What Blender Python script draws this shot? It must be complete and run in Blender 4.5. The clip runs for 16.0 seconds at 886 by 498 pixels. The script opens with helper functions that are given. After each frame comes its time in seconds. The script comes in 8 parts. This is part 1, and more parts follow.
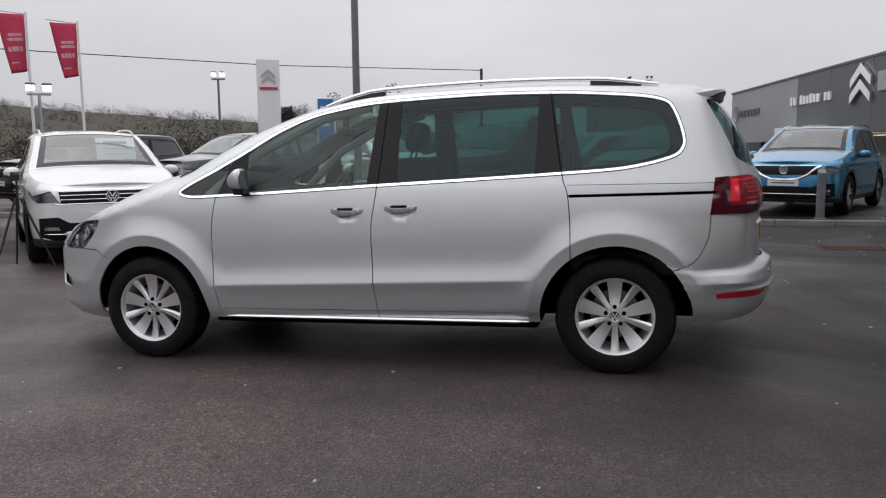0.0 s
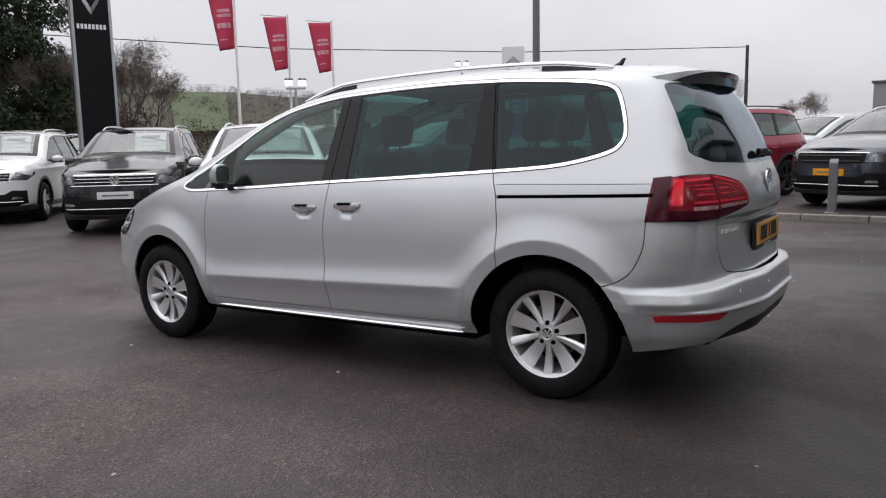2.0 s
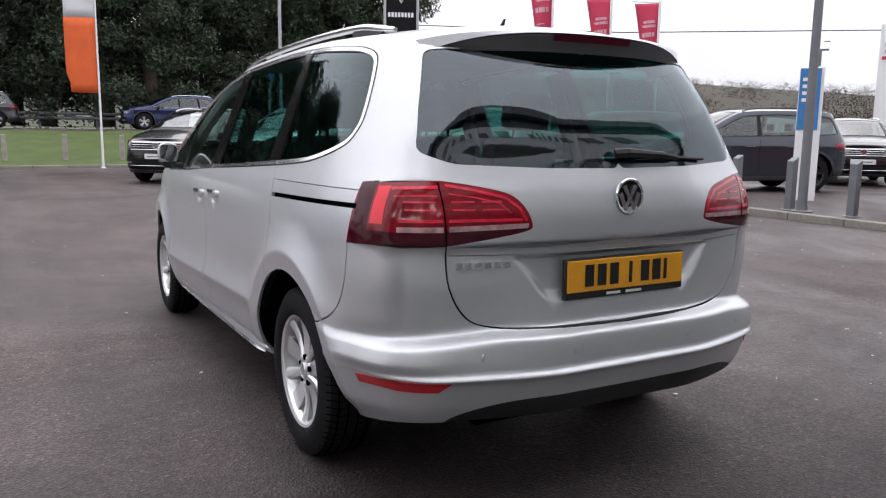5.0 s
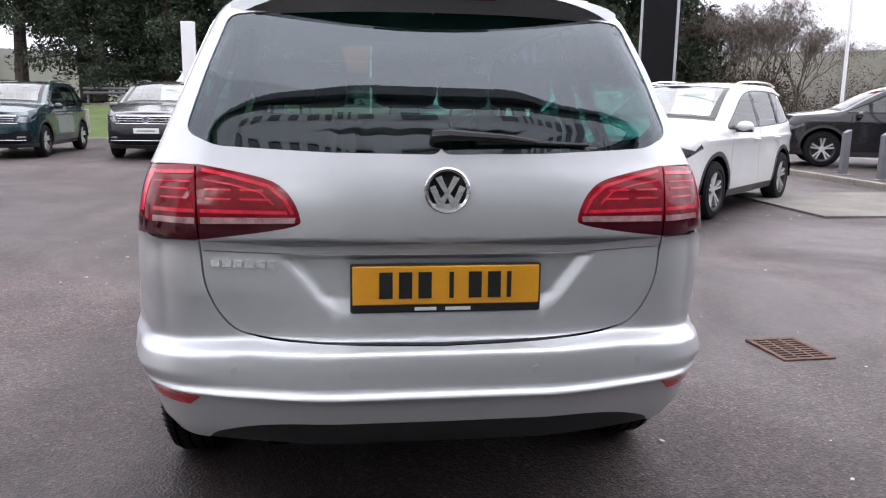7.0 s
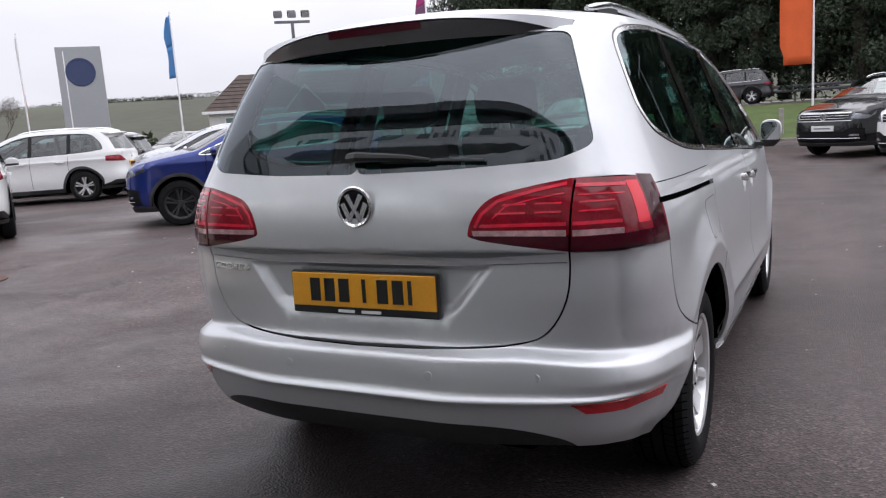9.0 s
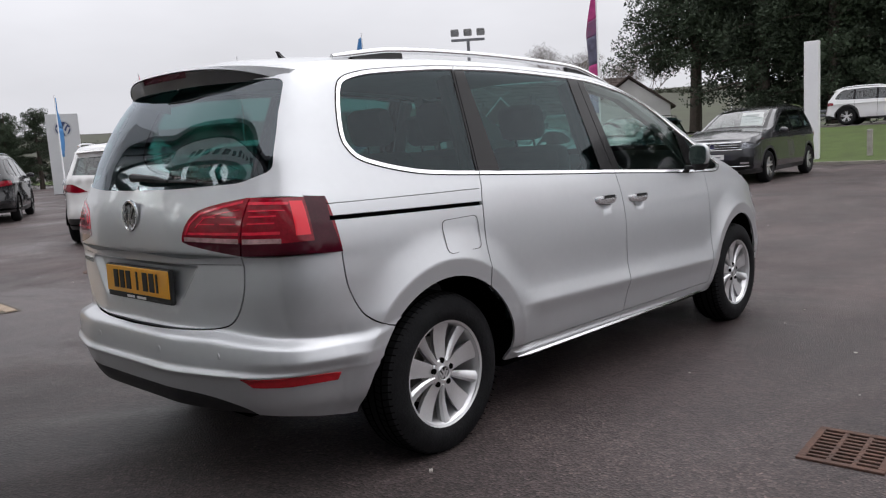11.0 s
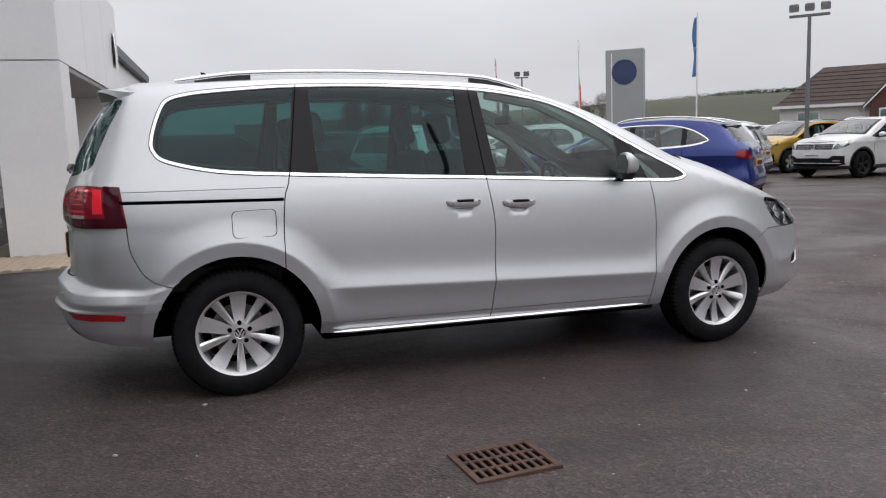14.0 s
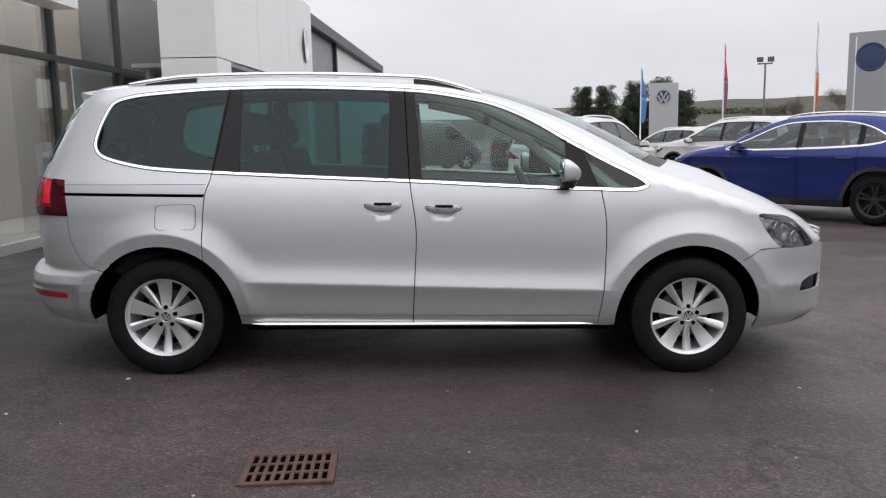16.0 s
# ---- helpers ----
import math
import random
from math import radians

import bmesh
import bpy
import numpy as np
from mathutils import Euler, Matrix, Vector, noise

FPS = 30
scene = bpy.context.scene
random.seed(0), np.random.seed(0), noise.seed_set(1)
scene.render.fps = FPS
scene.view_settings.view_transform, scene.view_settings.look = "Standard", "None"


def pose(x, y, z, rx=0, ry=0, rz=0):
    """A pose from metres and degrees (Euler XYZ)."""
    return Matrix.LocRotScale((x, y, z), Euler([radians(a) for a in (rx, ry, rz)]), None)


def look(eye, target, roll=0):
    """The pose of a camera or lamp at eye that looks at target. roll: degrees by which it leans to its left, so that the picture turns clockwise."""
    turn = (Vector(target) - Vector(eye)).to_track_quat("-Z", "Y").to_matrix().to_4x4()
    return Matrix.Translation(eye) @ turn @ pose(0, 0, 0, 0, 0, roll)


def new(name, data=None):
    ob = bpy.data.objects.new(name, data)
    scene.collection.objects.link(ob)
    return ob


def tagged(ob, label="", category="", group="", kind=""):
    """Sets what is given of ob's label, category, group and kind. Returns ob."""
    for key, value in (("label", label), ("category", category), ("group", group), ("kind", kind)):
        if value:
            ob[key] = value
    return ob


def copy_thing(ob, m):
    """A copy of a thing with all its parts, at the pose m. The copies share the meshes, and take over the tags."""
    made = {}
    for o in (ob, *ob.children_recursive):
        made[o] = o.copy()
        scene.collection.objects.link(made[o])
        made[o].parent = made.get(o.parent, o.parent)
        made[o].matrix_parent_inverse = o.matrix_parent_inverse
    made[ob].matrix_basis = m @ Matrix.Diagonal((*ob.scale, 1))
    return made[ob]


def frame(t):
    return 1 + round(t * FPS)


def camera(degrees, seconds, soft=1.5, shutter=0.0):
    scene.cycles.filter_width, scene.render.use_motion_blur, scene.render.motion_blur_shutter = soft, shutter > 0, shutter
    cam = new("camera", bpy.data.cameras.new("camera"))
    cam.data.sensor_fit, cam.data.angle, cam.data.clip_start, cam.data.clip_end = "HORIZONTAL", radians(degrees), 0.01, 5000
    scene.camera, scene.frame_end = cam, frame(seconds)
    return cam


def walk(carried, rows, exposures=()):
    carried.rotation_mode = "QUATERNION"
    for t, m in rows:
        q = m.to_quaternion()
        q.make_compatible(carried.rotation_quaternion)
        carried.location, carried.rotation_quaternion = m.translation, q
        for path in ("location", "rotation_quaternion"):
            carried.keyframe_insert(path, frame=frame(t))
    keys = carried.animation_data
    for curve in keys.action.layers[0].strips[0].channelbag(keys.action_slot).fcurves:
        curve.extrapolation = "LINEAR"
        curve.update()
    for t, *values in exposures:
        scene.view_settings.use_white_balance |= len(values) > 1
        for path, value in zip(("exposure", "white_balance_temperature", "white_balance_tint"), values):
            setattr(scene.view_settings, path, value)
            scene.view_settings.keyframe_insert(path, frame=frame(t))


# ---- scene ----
cam = camera(59.2, 16.0, 1.2)
PATH = [
    (0, (-5.245, -1.512, 1.283), (-3.315, -1.052, 1.034), -0.6),
    (0.5, (-5.081, -1.941, 1.298), (-3.208, -1.285, 1.046), -0.6),
    (1, (-4.807, -2.363, 1.308), (-2.969, -1.62, 1.049), -0.5),
    (1.5, (-4.558, -2.77, 1.32), (-2.795, -1.865, 1.053), -0.8),
    (2, (-4.273, -3.104, 1.314), (-2.623, -2.01, 1.037), -1.1),
    (2.5, (-3.92, -3.477, 1.315), (-2.37, -2.245, 1.033), -1.3),
    (3, (-3.565, -3.77, 1.329), (-2.104, -2.436, 1.034), -1.5),
    (3.5, (-3.144, -3.946, 1.333), (-1.789, -2.506, 1.034), -1.6),
    (4, (-2.706, -4.147, 1.355), (-1.541, -2.549, 1.057), -1.0),
    (4.2, (-2.534, -4.205, 1.345), (-1.396, -2.588, 1.047), -0.3),
    (6.3, (-0.821, -4.349, 1.282), (-0.391, -2.427, 0.935), 0.4),
    (6.5, (-0.689, -4.383, 1.303), (-0.346, -2.445, 0.947), 0.6),
    (7, (-0.281, -4.355, 1.315), (-0.021, -2.407, 0.944), 0.8),
    (7.5, (0.113, -4.387, 1.324), (0.082, -2.423, 0.945), -1.1),
    (8, (0.491, -4.379, 1.319), (0.121, -2.447, 0.959), -2.3),
    (8.2, (0.647, -4.352, 1.325), (0.165, -2.444, 0.971), -2.7),
    (10.3, (2.425, -3.998, 1.315), (1.162, -2.474, 1.031), -3.7),
    (10.5, (2.597, -3.917, 1.284), (1.325, -2.398, 1.009), -3.4),
    (11, (2.981, -3.698, 1.28), (1.631, -2.246, 1.015), -3.6),
    (11.5, (3.391, -3.478, 1.279), (1.904, -2.166, 1.021), -3.9),
    (12, (3.759, -3.195, 1.28), (2.187, -1.987, 1.022), -3.7),
    (12.5, (4.183, -2.909, 1.283), (2.525, -1.822, 1.017), -3.6),
    (13, (4.473, -2.553, 1.281), (2.724, -1.622, 1.013), -3.6),
    (13.5, (4.717, -2.152, 1.27), (2.896, -1.369, 1.003), -3.1),
    (14, (4.891, -1.712, 1.282), (3.014, -1.075, 1.013), -2.1),
    (14.5, (4.963, -1.262, 1.285), (3.053, -0.734, 1.011), -2.2),
    (15, (5.067, -0.821, 1.309), (3.112, -0.505, 1.032), -2.4),
    (15.5, (5.095, -0.393, 1.308), (3.121, -0.237, 1.03), -1.5),
    (16, (5.125, 0.04, 1.319), (3.146, 0.065, 1.035), -1.1),
]
walk(cam, [(t, look(eye, target, roll)) for t, eye, target, roll in PATH], exposures=[(0.0, -0.05, 6500, 10), (1.5, 0.06, 6500, 10), (3.0, 0.28, 6480, 11), (4.2, 0.52, 6440, 11), (6.3, 0.92, 6320, 13), (7.0, 1.06, 6280, 13), (7.5, 0.88, 6280, 13), (8.2, 0.68, 6290, 13), (10.3, 0.3, 6440, 11), (11.5, 0.18, 6490, 10), (13.0, 0.1, 6500, 10), (14.0, 0.07, 6500, 10), (16.0, 0.24, 6500, 10)])

# ---- world and light: an even, overcast winter sky ----
SUN_EL, SUN_AZ = 68.0, 24.0
world = bpy.data.worlds.new("overcast_sky")
scene.world = world
world.use_nodes = True
wn, wl = world.node_tree.nodes, world.node_tree.links
wn.clear()
sky = wn.new("ShaderNodeTexSky")
sky.sky_type, sky.sun_disc = "NISHITA", False
sky.sun_elevation, sky.sun_rotation = radians(SUN_EL), radians(SUN_AZ)
sky.air_density, sky.dust_density, sky.ozone_density = 1.0, 6.0, 1.0
grey = wn.new("ShaderNodeHueSaturation")
grey.inputs["Saturation"].default_value = 0.10
grey.inputs["Value"].default_value = 1.0
cloud = wn.new("ShaderNodeMix")
cloud.data_type = "RGBA"
cloud.inputs["Factor"].default_value = 0.80
cloud.inputs["B"].default_value = (5.74, 5.75, 6.10, 1)
back = wn.new("ShaderNodeBackground")
back.inputs["Strength"].default_value = 0.138
wout = wn.new("ShaderNodeOutputWorld")
wl.new(sky.outputs["Color"], grey.inputs["Color"])
wl.new(grey.outputs["Color"], cloud.inputs["A"])
drift, shade, tone = wn.new("ShaderNodeTexNoise"), wn.new("ShaderNodeMapRange"), wn.new("ShaderNodeHueSaturation")
place, squash = wn.new("ShaderNodeTexCoord"), wn.new("ShaderNodeMapping")
squash.inputs["Scale"].default_value = (1.0, 1.0, 3.0)
drift.inputs["Scale"].default_value, drift.inputs["Detail"].default_value = 2.2, 5.0
shade.inputs["From Min"].default_value, shade.inputs["From Max"].default_value = 0.3, 0.7
shade.inputs["To Min"].default_value, shade.inputs["To Max"].default_value = 0.90, 1.08
wl.new(place.outputs["Generated"], squash.inputs["Vector"])
wl.new(squash.outputs["Vector"], drift.inputs["Vector"])
wl.new(drift.outputs["Fac"], shade.inputs["Value"])
height, rise, both_ = wn.new("ShaderNodeSeparateXYZ"), wn.new("ShaderNodeMapRange"), wn.new("ShaderNodeMath")
rise.inputs["To Min"].default_value, rise.inputs["To Max"].default_value = 0.88, 1.56
both_.operation = "MULTIPLY"
wl.new(place.outputs["Generated"], height.inputs["Vector"])
wl.new(height.outputs["Z"], rise.inputs["Value"])
wl.new(rise.outputs["Result"], both_.inputs[0])
wl.new(shade.outputs["Result"], both_.inputs[1])
wl.new(both_.outputs[0], tone.inputs["Value"])
wl.new(cloud.outputs["Result"], tone.inputs["Color"])
wl.new(tone.outputs["Color"], back.inputs["Color"])
wl.new(back.outputs["Background"], wout.inputs["Surface"])
sun = new("sun", bpy.data.lights.new("sun", "SUN"))
sun.data.energy, sun.data.angle, sun.data.color = 0.6, radians(120), (1.0, 0.98, 0.95)
sun.matrix_world = look((0, 0, 30), (-5.0, -11.0, 0))


# ---- materials ----
def mat(name, color, rough=0.5, metal=0.0, vary=0.0, scale=8.0, bump=0.0, bscale=60.0, coat=0.0, spec=0.5, detail=6.0, second=None, island=0.0):
    """A procedural surface: colour varied at two scales, roughness and fine relief."""
    m = bpy.data.materials.new(name)
    m.use_nodes = True
    n, l = m.node_tree.nodes, m.node_tree.links
    b = n["Principled BSDF"]
    b.inputs["Roughness"].default_value = rough
    b.inputs["Metallic"].default_value = metal
    b.inputs["Coat Weight"].default_value = coat
    b.inputs["Coat Roughness"].default_value = 0.03
    b.inputs["Specular IOR Level"].default_value = spec
    b.inputs["Base Color"].default_value = (*color, 1)
    co = n.new("ShaderNodeTexCoord").outputs["Object"]
    if vary or second:
        big, fine = n.new("ShaderNodeTexNoise"), n.new("ShaderNodeTexNoise")
        big.inputs["Scale"].default_value, fine.inputs["Scale"].default_value = scale, scale * 11
        big.inputs["Detail"].default_value = fine.inputs["Detail"].default_value = detail
        l.new(co, big.inputs["Vector"])
        l.new(co, fine.inputs["Vector"])
        add = n.new("ShaderNodeMath")
        add.operation = "MULTIPLY_ADD"
        l.new(fine.outputs["Fac"], add.inputs[0])
        add.inputs[1].default_value = 0.6
        l.new(big.outputs["Fac"], add.inputs[2])
        ramp = n.new("ShaderNodeValToRGB")
        ramp.color_ramp.elements[0].position, ramp.color_ramp.elements[1].position = 0.5, 1.1
        lo = second or tuple(c * (1 - vary) for c in color)
        hi = color if second else tuple(min(1, c * (1 + vary)) for c in color)
        ramp.color_ramp.elements[0].color, ramp.color_ramp.elements[1].color = (*lo, 1), (*hi, 1)
        l.new(add.outputs[0], ramp.inputs["Fac"])
        last = ramp.outputs["Color"]
        if island:
            info, hue = n.new("ShaderNodeObjectInfo"), n.new("ShaderNodeHueSaturation")
            geo = n.new("ShaderNodeNewGeometry")
            mix = n.new("ShaderNodeMath")
            mix.operation = "ADD"
            l.new(info.outputs["Random"], mix.inputs[0])
            l.new(geo.outputs["Random Per Island"], mix.inputs[1])
            rng = n.new("ShaderNodeMapRange")
            rng.inputs["From Max"].default_value = 2.0
            rng.inputs["To Min"].default_value, rng.inputs["To Max"].default_value = 1 - island, 1 + island
            l.new(mix.outputs[0], rng.inputs["Value"])
            l.new(rng.outputs["Result"], hue.inputs["Value"])
            l.new(last, hue.inputs["Color"])
            last = hue.outputs["Color"]
        l.new(last, b.inputs["Base Color"])
    if bump:
        tex, bp = n.new("ShaderNodeTexNoise"), n.new("ShaderNodeBump")
        tex.inputs["Scale"].default_value, tex.inputs["Detail"].default_value = bscale, 5
        bp.inputs["Strength"].default_value, bp.inputs["Distance"].default_value = bump, 0.01
        l.new(co, tex.inputs["Vector"])
        l.new(tex.outputs["Fac"], bp.inputs["Height"])
        l.new(bp.outputs["Normal"], b.inputs["Normal"])
    return m


def glass_mat(name, tint, ior=1.5, gloss=(1, 1, 1)):
    """A thin pane: tinted see-through, with mirror gloss by Fresnel."""
    m = bpy.data.materials.new(name)
    m.use_nodes = True
    n, l = m.node_tree.nodes, m.node_tree.links
    n.clear()
    out, mix = n.new("ShaderNodeOutputMaterial"), n.new("ShaderNodeMixShader")
    see, shine, fr = n.new("ShaderNodeBsdfTransparent"), n.new("ShaderNodeBsdfGlossy"), n.new("ShaderNodeLayerWeight")
    see.inputs["Color"].default_value = (*tint, 1)
    shine.inputs["Color"].default_value = (*gloss, 1)
    shine.inputs["Roughness"].default_value = 0.0
    fr.inputs["Blend"].default_value = 0.5
    f0 = 1.2 * ((ior - 1) / (ior + 1)) ** 2
    power, lift = n.new("ShaderNodeMath"), n.new("ShaderNodeMath")
    power.operation, lift.operation = "POWER", "MULTIPLY_ADD"
    l.new(fr.outputs["Facing"], power.inputs[0])
    power.inputs[1].default_value = 5.0
    l.new(power.outputs[0], lift.inputs[0])
    lift.inputs[1].default_value, lift.inputs[2].default_value = 1 - f0, f0
    l.new(lift.outputs[0], mix.inputs["Fac"])
    l.new(see.outputs[0], mix.inputs[1])
    l.new(shine.outputs[0], mix.inputs[2])
    l.new(mix.outputs[0], out.inputs["Surface"])
    return m


def glow_mat(name, color, strength):
    m = mat(name, color, 0.4)
    b = m.node_tree.nodes["Principled BSDF"]
    b.inputs["Emission Color"].default_value = (*color, 1)
    b.inputs["Emission Strength"].default_value = strength
    return m


SILVER = mat("silver_paint", (0.63, 0.64, 0.66), 0.40, 0.62, vary=0.02, scale=3, coat=0.6)
CHROME = mat("bright_trim", (0.86, 0.86, 0.87), 0.16, 1.0)
HANDLE = mat("handle_silver", (0.78, 0.78, 0.79), 0.24, 0.75, coat=0.6)
ALLOY = mat("alloy", (0.78, 0.78, 0.79), 0.34, 0.8, vary=0.05, scale=9, coat=0.3)
TYRE = mat("tyre_rubber", (0.011, 0.011, 0.012), 0.7, vary=0.35, scale=14, bump=0.25, bscale=90, spec=0.12)
BLACK = mat("black_plastic", (0.018, 0.018, 0.019), 0.5, vary=0.2, scale=20, bump=0.1, bscale=300)
PIANO = mat("gloss_black_trim", (0.010, 0.009, 0.010), 0.15, spec=0.2, coat=0.1)
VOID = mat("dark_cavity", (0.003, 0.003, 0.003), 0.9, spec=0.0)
LIP = mat("dark_grey_plastic", (0.045, 0.044, 0.046), 0.45, vary=0.15, scale=12, bump=0.1, bscale=240)
SPOILER = mat("dark_spoiler", (0.075, 0.071, 0.075), 0.33, 0.2, vary=0.1, coat=0.4)
LAMP_DARK = mat("smoked_red_lens", (0.055, 0.003, 0.010), 0.08, vary=0.2, scale=10, spec=0.4)
LAMP_RED = mat("red_lens", (0.21, 0.003, 0.012), 0.12, coat=0.2, vary=0.45, scale=16)
LAMP_BLOCK = mat("glowing_red_lens", (0.92, 0.016, 0.040), 0.15, coat=0.4)
REFLEX = mat("red_reflex_strip", (0.50, 0.012, 0.022), 0.2, coat=0.5, vary=0.2, scale=40)
LAMP_BAR = mat("bright_red_lens", (0.72, 0.014, 0.045), 0.2, coat=0.6, vary=0.25, scale=40)
LAMP_WHITE = mat("clear_lens_strip", (0.42, 0.24, 0.25), 0.15, coat=1.0, vary=0.5, scale=30)
LENS = glass_mat("headlamp_lens", (0.88, 0.9, 0.92))
REFLECTOR = mat("lamp_reflector", (0.6, 0.6, 0.62), 0.15, 0.9)
GLASS_F = glass_mat("green_tinted_glass", (0.62, 0.76, 0.72))
GLASS_R = glass_mat("privacy_glass", (0.125, 0.32, 0.30), 1.44, (0.84, 0.95, 1.0))
GLASS_B = glass_mat("rear_privacy_glass", (0.16, 0.36, 0.325), 1.78, (0.86, 0.93, 1.0))
GLASS_P = glass_mat("parked_car_glass", (0.45, 0.54, 0.53), 1.8)
GLASS_W = glass_mat("parked_windscreen", (0.55, 0.62, 0.61), 2.15)
GRILLE_BLACK = mat("black_grille_mesh", (0.008, 0.008, 0.009), 0.6, vary=0.3, scale=60, spec=0.2)
SEAT = mat("dark_grey_cloth", (0.075, 0.075, 0.08), 0.85, vary=0.3, scale=20, bump=0.3, bscale=400)
CABIN = mat("grey_cabin_trim", (0.34, 0.34, 0.335), 0.7, vary=0.1, bump=0.1, bscale=300)
CABIN_DARK = mat("dark_cabin_trim", (0.075, 0.075, 0.078), 0.7, vary=0.1)
PLATE_Y = mat("yellow_plate", (0.80, 0.36, 0.012), 0.35, vary=0.06, coat=0.4)
PLATE_W = mat("white_plate", (0.78, 0.78, 0.77), 0.35, vary=0.04, coat=0.4)
INK = mat("black_ink", (0.012, 0.012, 0.013), 0.5)
PAPER = mat("white_paper", (0.78, 0.80, 0.78), 0.6, vary=0.03)


# ---- mesh helpers ----
def mesh_ob(name, verts, faces, material, parent=None, label="", smooth=False, normals=None):
    me = bpy.data.meshes.new(name)
    me.from_pydata([tuple(v) for v in verts], [], faces)
    me.materials.append(material)
    if smooth or normals is not None:
        me.polygons.foreach_set("use_smooth", [True] * len(me.polygons))
    if normals is not None:
        me.normals_split_custom_set_from_vertices([tuple(v) for v in normals])
    me.update()
    ob = new(name, me)
    if parent is not None:
        ob.parent = parent
    if label:
        tagged(ob, label)
    return ob


def part(name, bm, material, parent, label="", smooth=False):
    """A bmesh as one mesh object under its thing or part."""
    me = bpy.data.meshes.new(name)
    bmesh.ops.recalc_face_normals(bm, faces=bm.faces)
    bm.to_mesh(me)
    bm.free()
    me.materials.append(material)
    if smooth:
        me.polygons.foreach_set("use_smooth", [True] * len(me.polygons))
        me.set_sharp_from_angle(angle=radians(38))
    ob = new(name, me)
    if parent is not None:
        ob.parent = parent
    if label:
        tagged(ob, label)
    return ob


def thing(name, label, category, m=None, group="", kind=""):
    ob = new(name)
    ob.empty_display_size = 0.1
    if m is not None:
        ob.matrix_world = m
    return tagged(ob, label, category, group, kind)


def box(bm, x0, x1, y0, y1, z0, z1, bevel=0.0, m=None):
    """A box added to bm, its edges bevelled."""
    r = bmesh.ops.create_cube(bm, size=1.0)
    vs = r["verts"]
    for v in vs:
        v.co = Vector(((x0 + x1) / 2 + v.co.x * (x1 - x0), (y0 + y1) / 2 + v.co.y * (y1 - y0), (z0 + z1) / 2 + v.co.z * (z1 - z0)))
    if bevel:
        es = list({e for v in vs for e in v.link_edges})
        r = bmesh.ops.bevel(bm, geom=es, offset=bevel, segments=2, affect="EDGES", profile=0.5)
        vs = list({v for f in r["faces"] for v in f.verts} | {v for v in vs if v.is_valid})
    if m is not None:
        for v in vs:
            v.co = m @ v.co
    return vs


def lathe(bm, profile, axis="x", n=36, m=None, close=False):
    """Turns (along, radius) points about an axis into a surface."""
    rings = []
    for a, r in profile:
        ring = []
        for i in range(n):
            c, s = math.cos(2 * math.pi * i / n) * r, math.sin(2 * math.pi * i / n) * r
            p = Vector((a, c, s)) if axis == "x" else Vector((c, a, s)) if axis == "y" else Vector((c, s, a))
            ring.append(bm.verts.new(m @ p if m is not None else p))
        rings.append(ring)
    pairs = list(zip(rings, rings[1:])) + ([(rings[-1], rings[0])] if close else [])
    for p, q in pairs:
        for i in range(n):
            j = (i + 1) % n
            bm.faces.new((p[i], p[j], q[j], q[i]))
    return rings


def cap(bm, ring, flip=False):
    bm.faces.new(list(reversed(ring)) if flip else ring)


def tube(bm, pts, radius, n=8, ends=True):
    """A tube along pts; radius one number or one for each point."""
    pts = [Vector(p) for p in pts]
    rs = radius if isinstance(radius, (list, tuple)) else [radius] * len(pts)
    rings, up = [], None
    for i, p in enumerate(pts):
        d = (pts[min(i + 1, len(pts) - 1)] - pts[max(i - 1, 0)]).normalized()
        ref = Vector((0, 0, 1)) if abs(d.z) < 0.95 else Vector((0, 1, 0))
        a = d.cross(ref).normalized() if up is None else (up - d * up.dot(d)).normalized()
        up = a
        b = d.cross(a)
        rings.append([bm.verts.new(p + (a * math.cos(2 * math.pi * k / n) + b * math.sin(2 * math.pi * k / n)) * rs[i]) for k in range(n)])
    for p, q in zip(rings, rings[1:]):
        for i in range(n):
            j = (i + 1) % n
            bm.faces.new((p[i], p[j], q[j], q[i]))
    if ends and n > 2:
        bm.faces.new(rings[0])
        bm.faces.new(list(reversed(rings[-1])))
    return rings


def prism(bm, poly, d0, d1, plane="xz"):
    """A flat outline given a depth: plane xz (depth along y), yz (depth along x) or xy (depth along z)."""
    def put(u, v, d):
        return Vector((u, d, v)) if plane == "xz" else Vector((d, u, v)) if plane == "yz" else Vector((u, v, d))
    a = [bm.verts.new(put(u, v, d0)) for u, v in poly]
    b = [bm.verts.new(put(u, v, d1)) for u, v in poly]
    n = len(poly)
    bm.faces.new(a)
    bm.faces.new(list(reversed(b)))
    for i in range(n):
        j = (i + 1) % n
        bm.faces.new((a[i], b[i], b[j], a[j]))
    return a + b


def rounded(poly, r=0.02, n=4):
    """An outline with its corners rounded."""
    out = []
    k = len(poly)
    for i in range(k):
        p, a, b = Vector(poly[i]), Vector(poly[i - 1]), Vector(poly[(i + 1) % k])
        da, db = (a - p), (b - p)
        ra, rb = min(r, da.length * 0.45), min(r, db.length * 0.45)
        s, e = p + da.normalized() * ra, p + db.normalized() * rb
        for j in range(n + 1):
            t = j / n
            out.append(tuple((s * (1 - t) + p * t) * (1 - t) + (p * (1 - t) + e * t) * t))
    return out


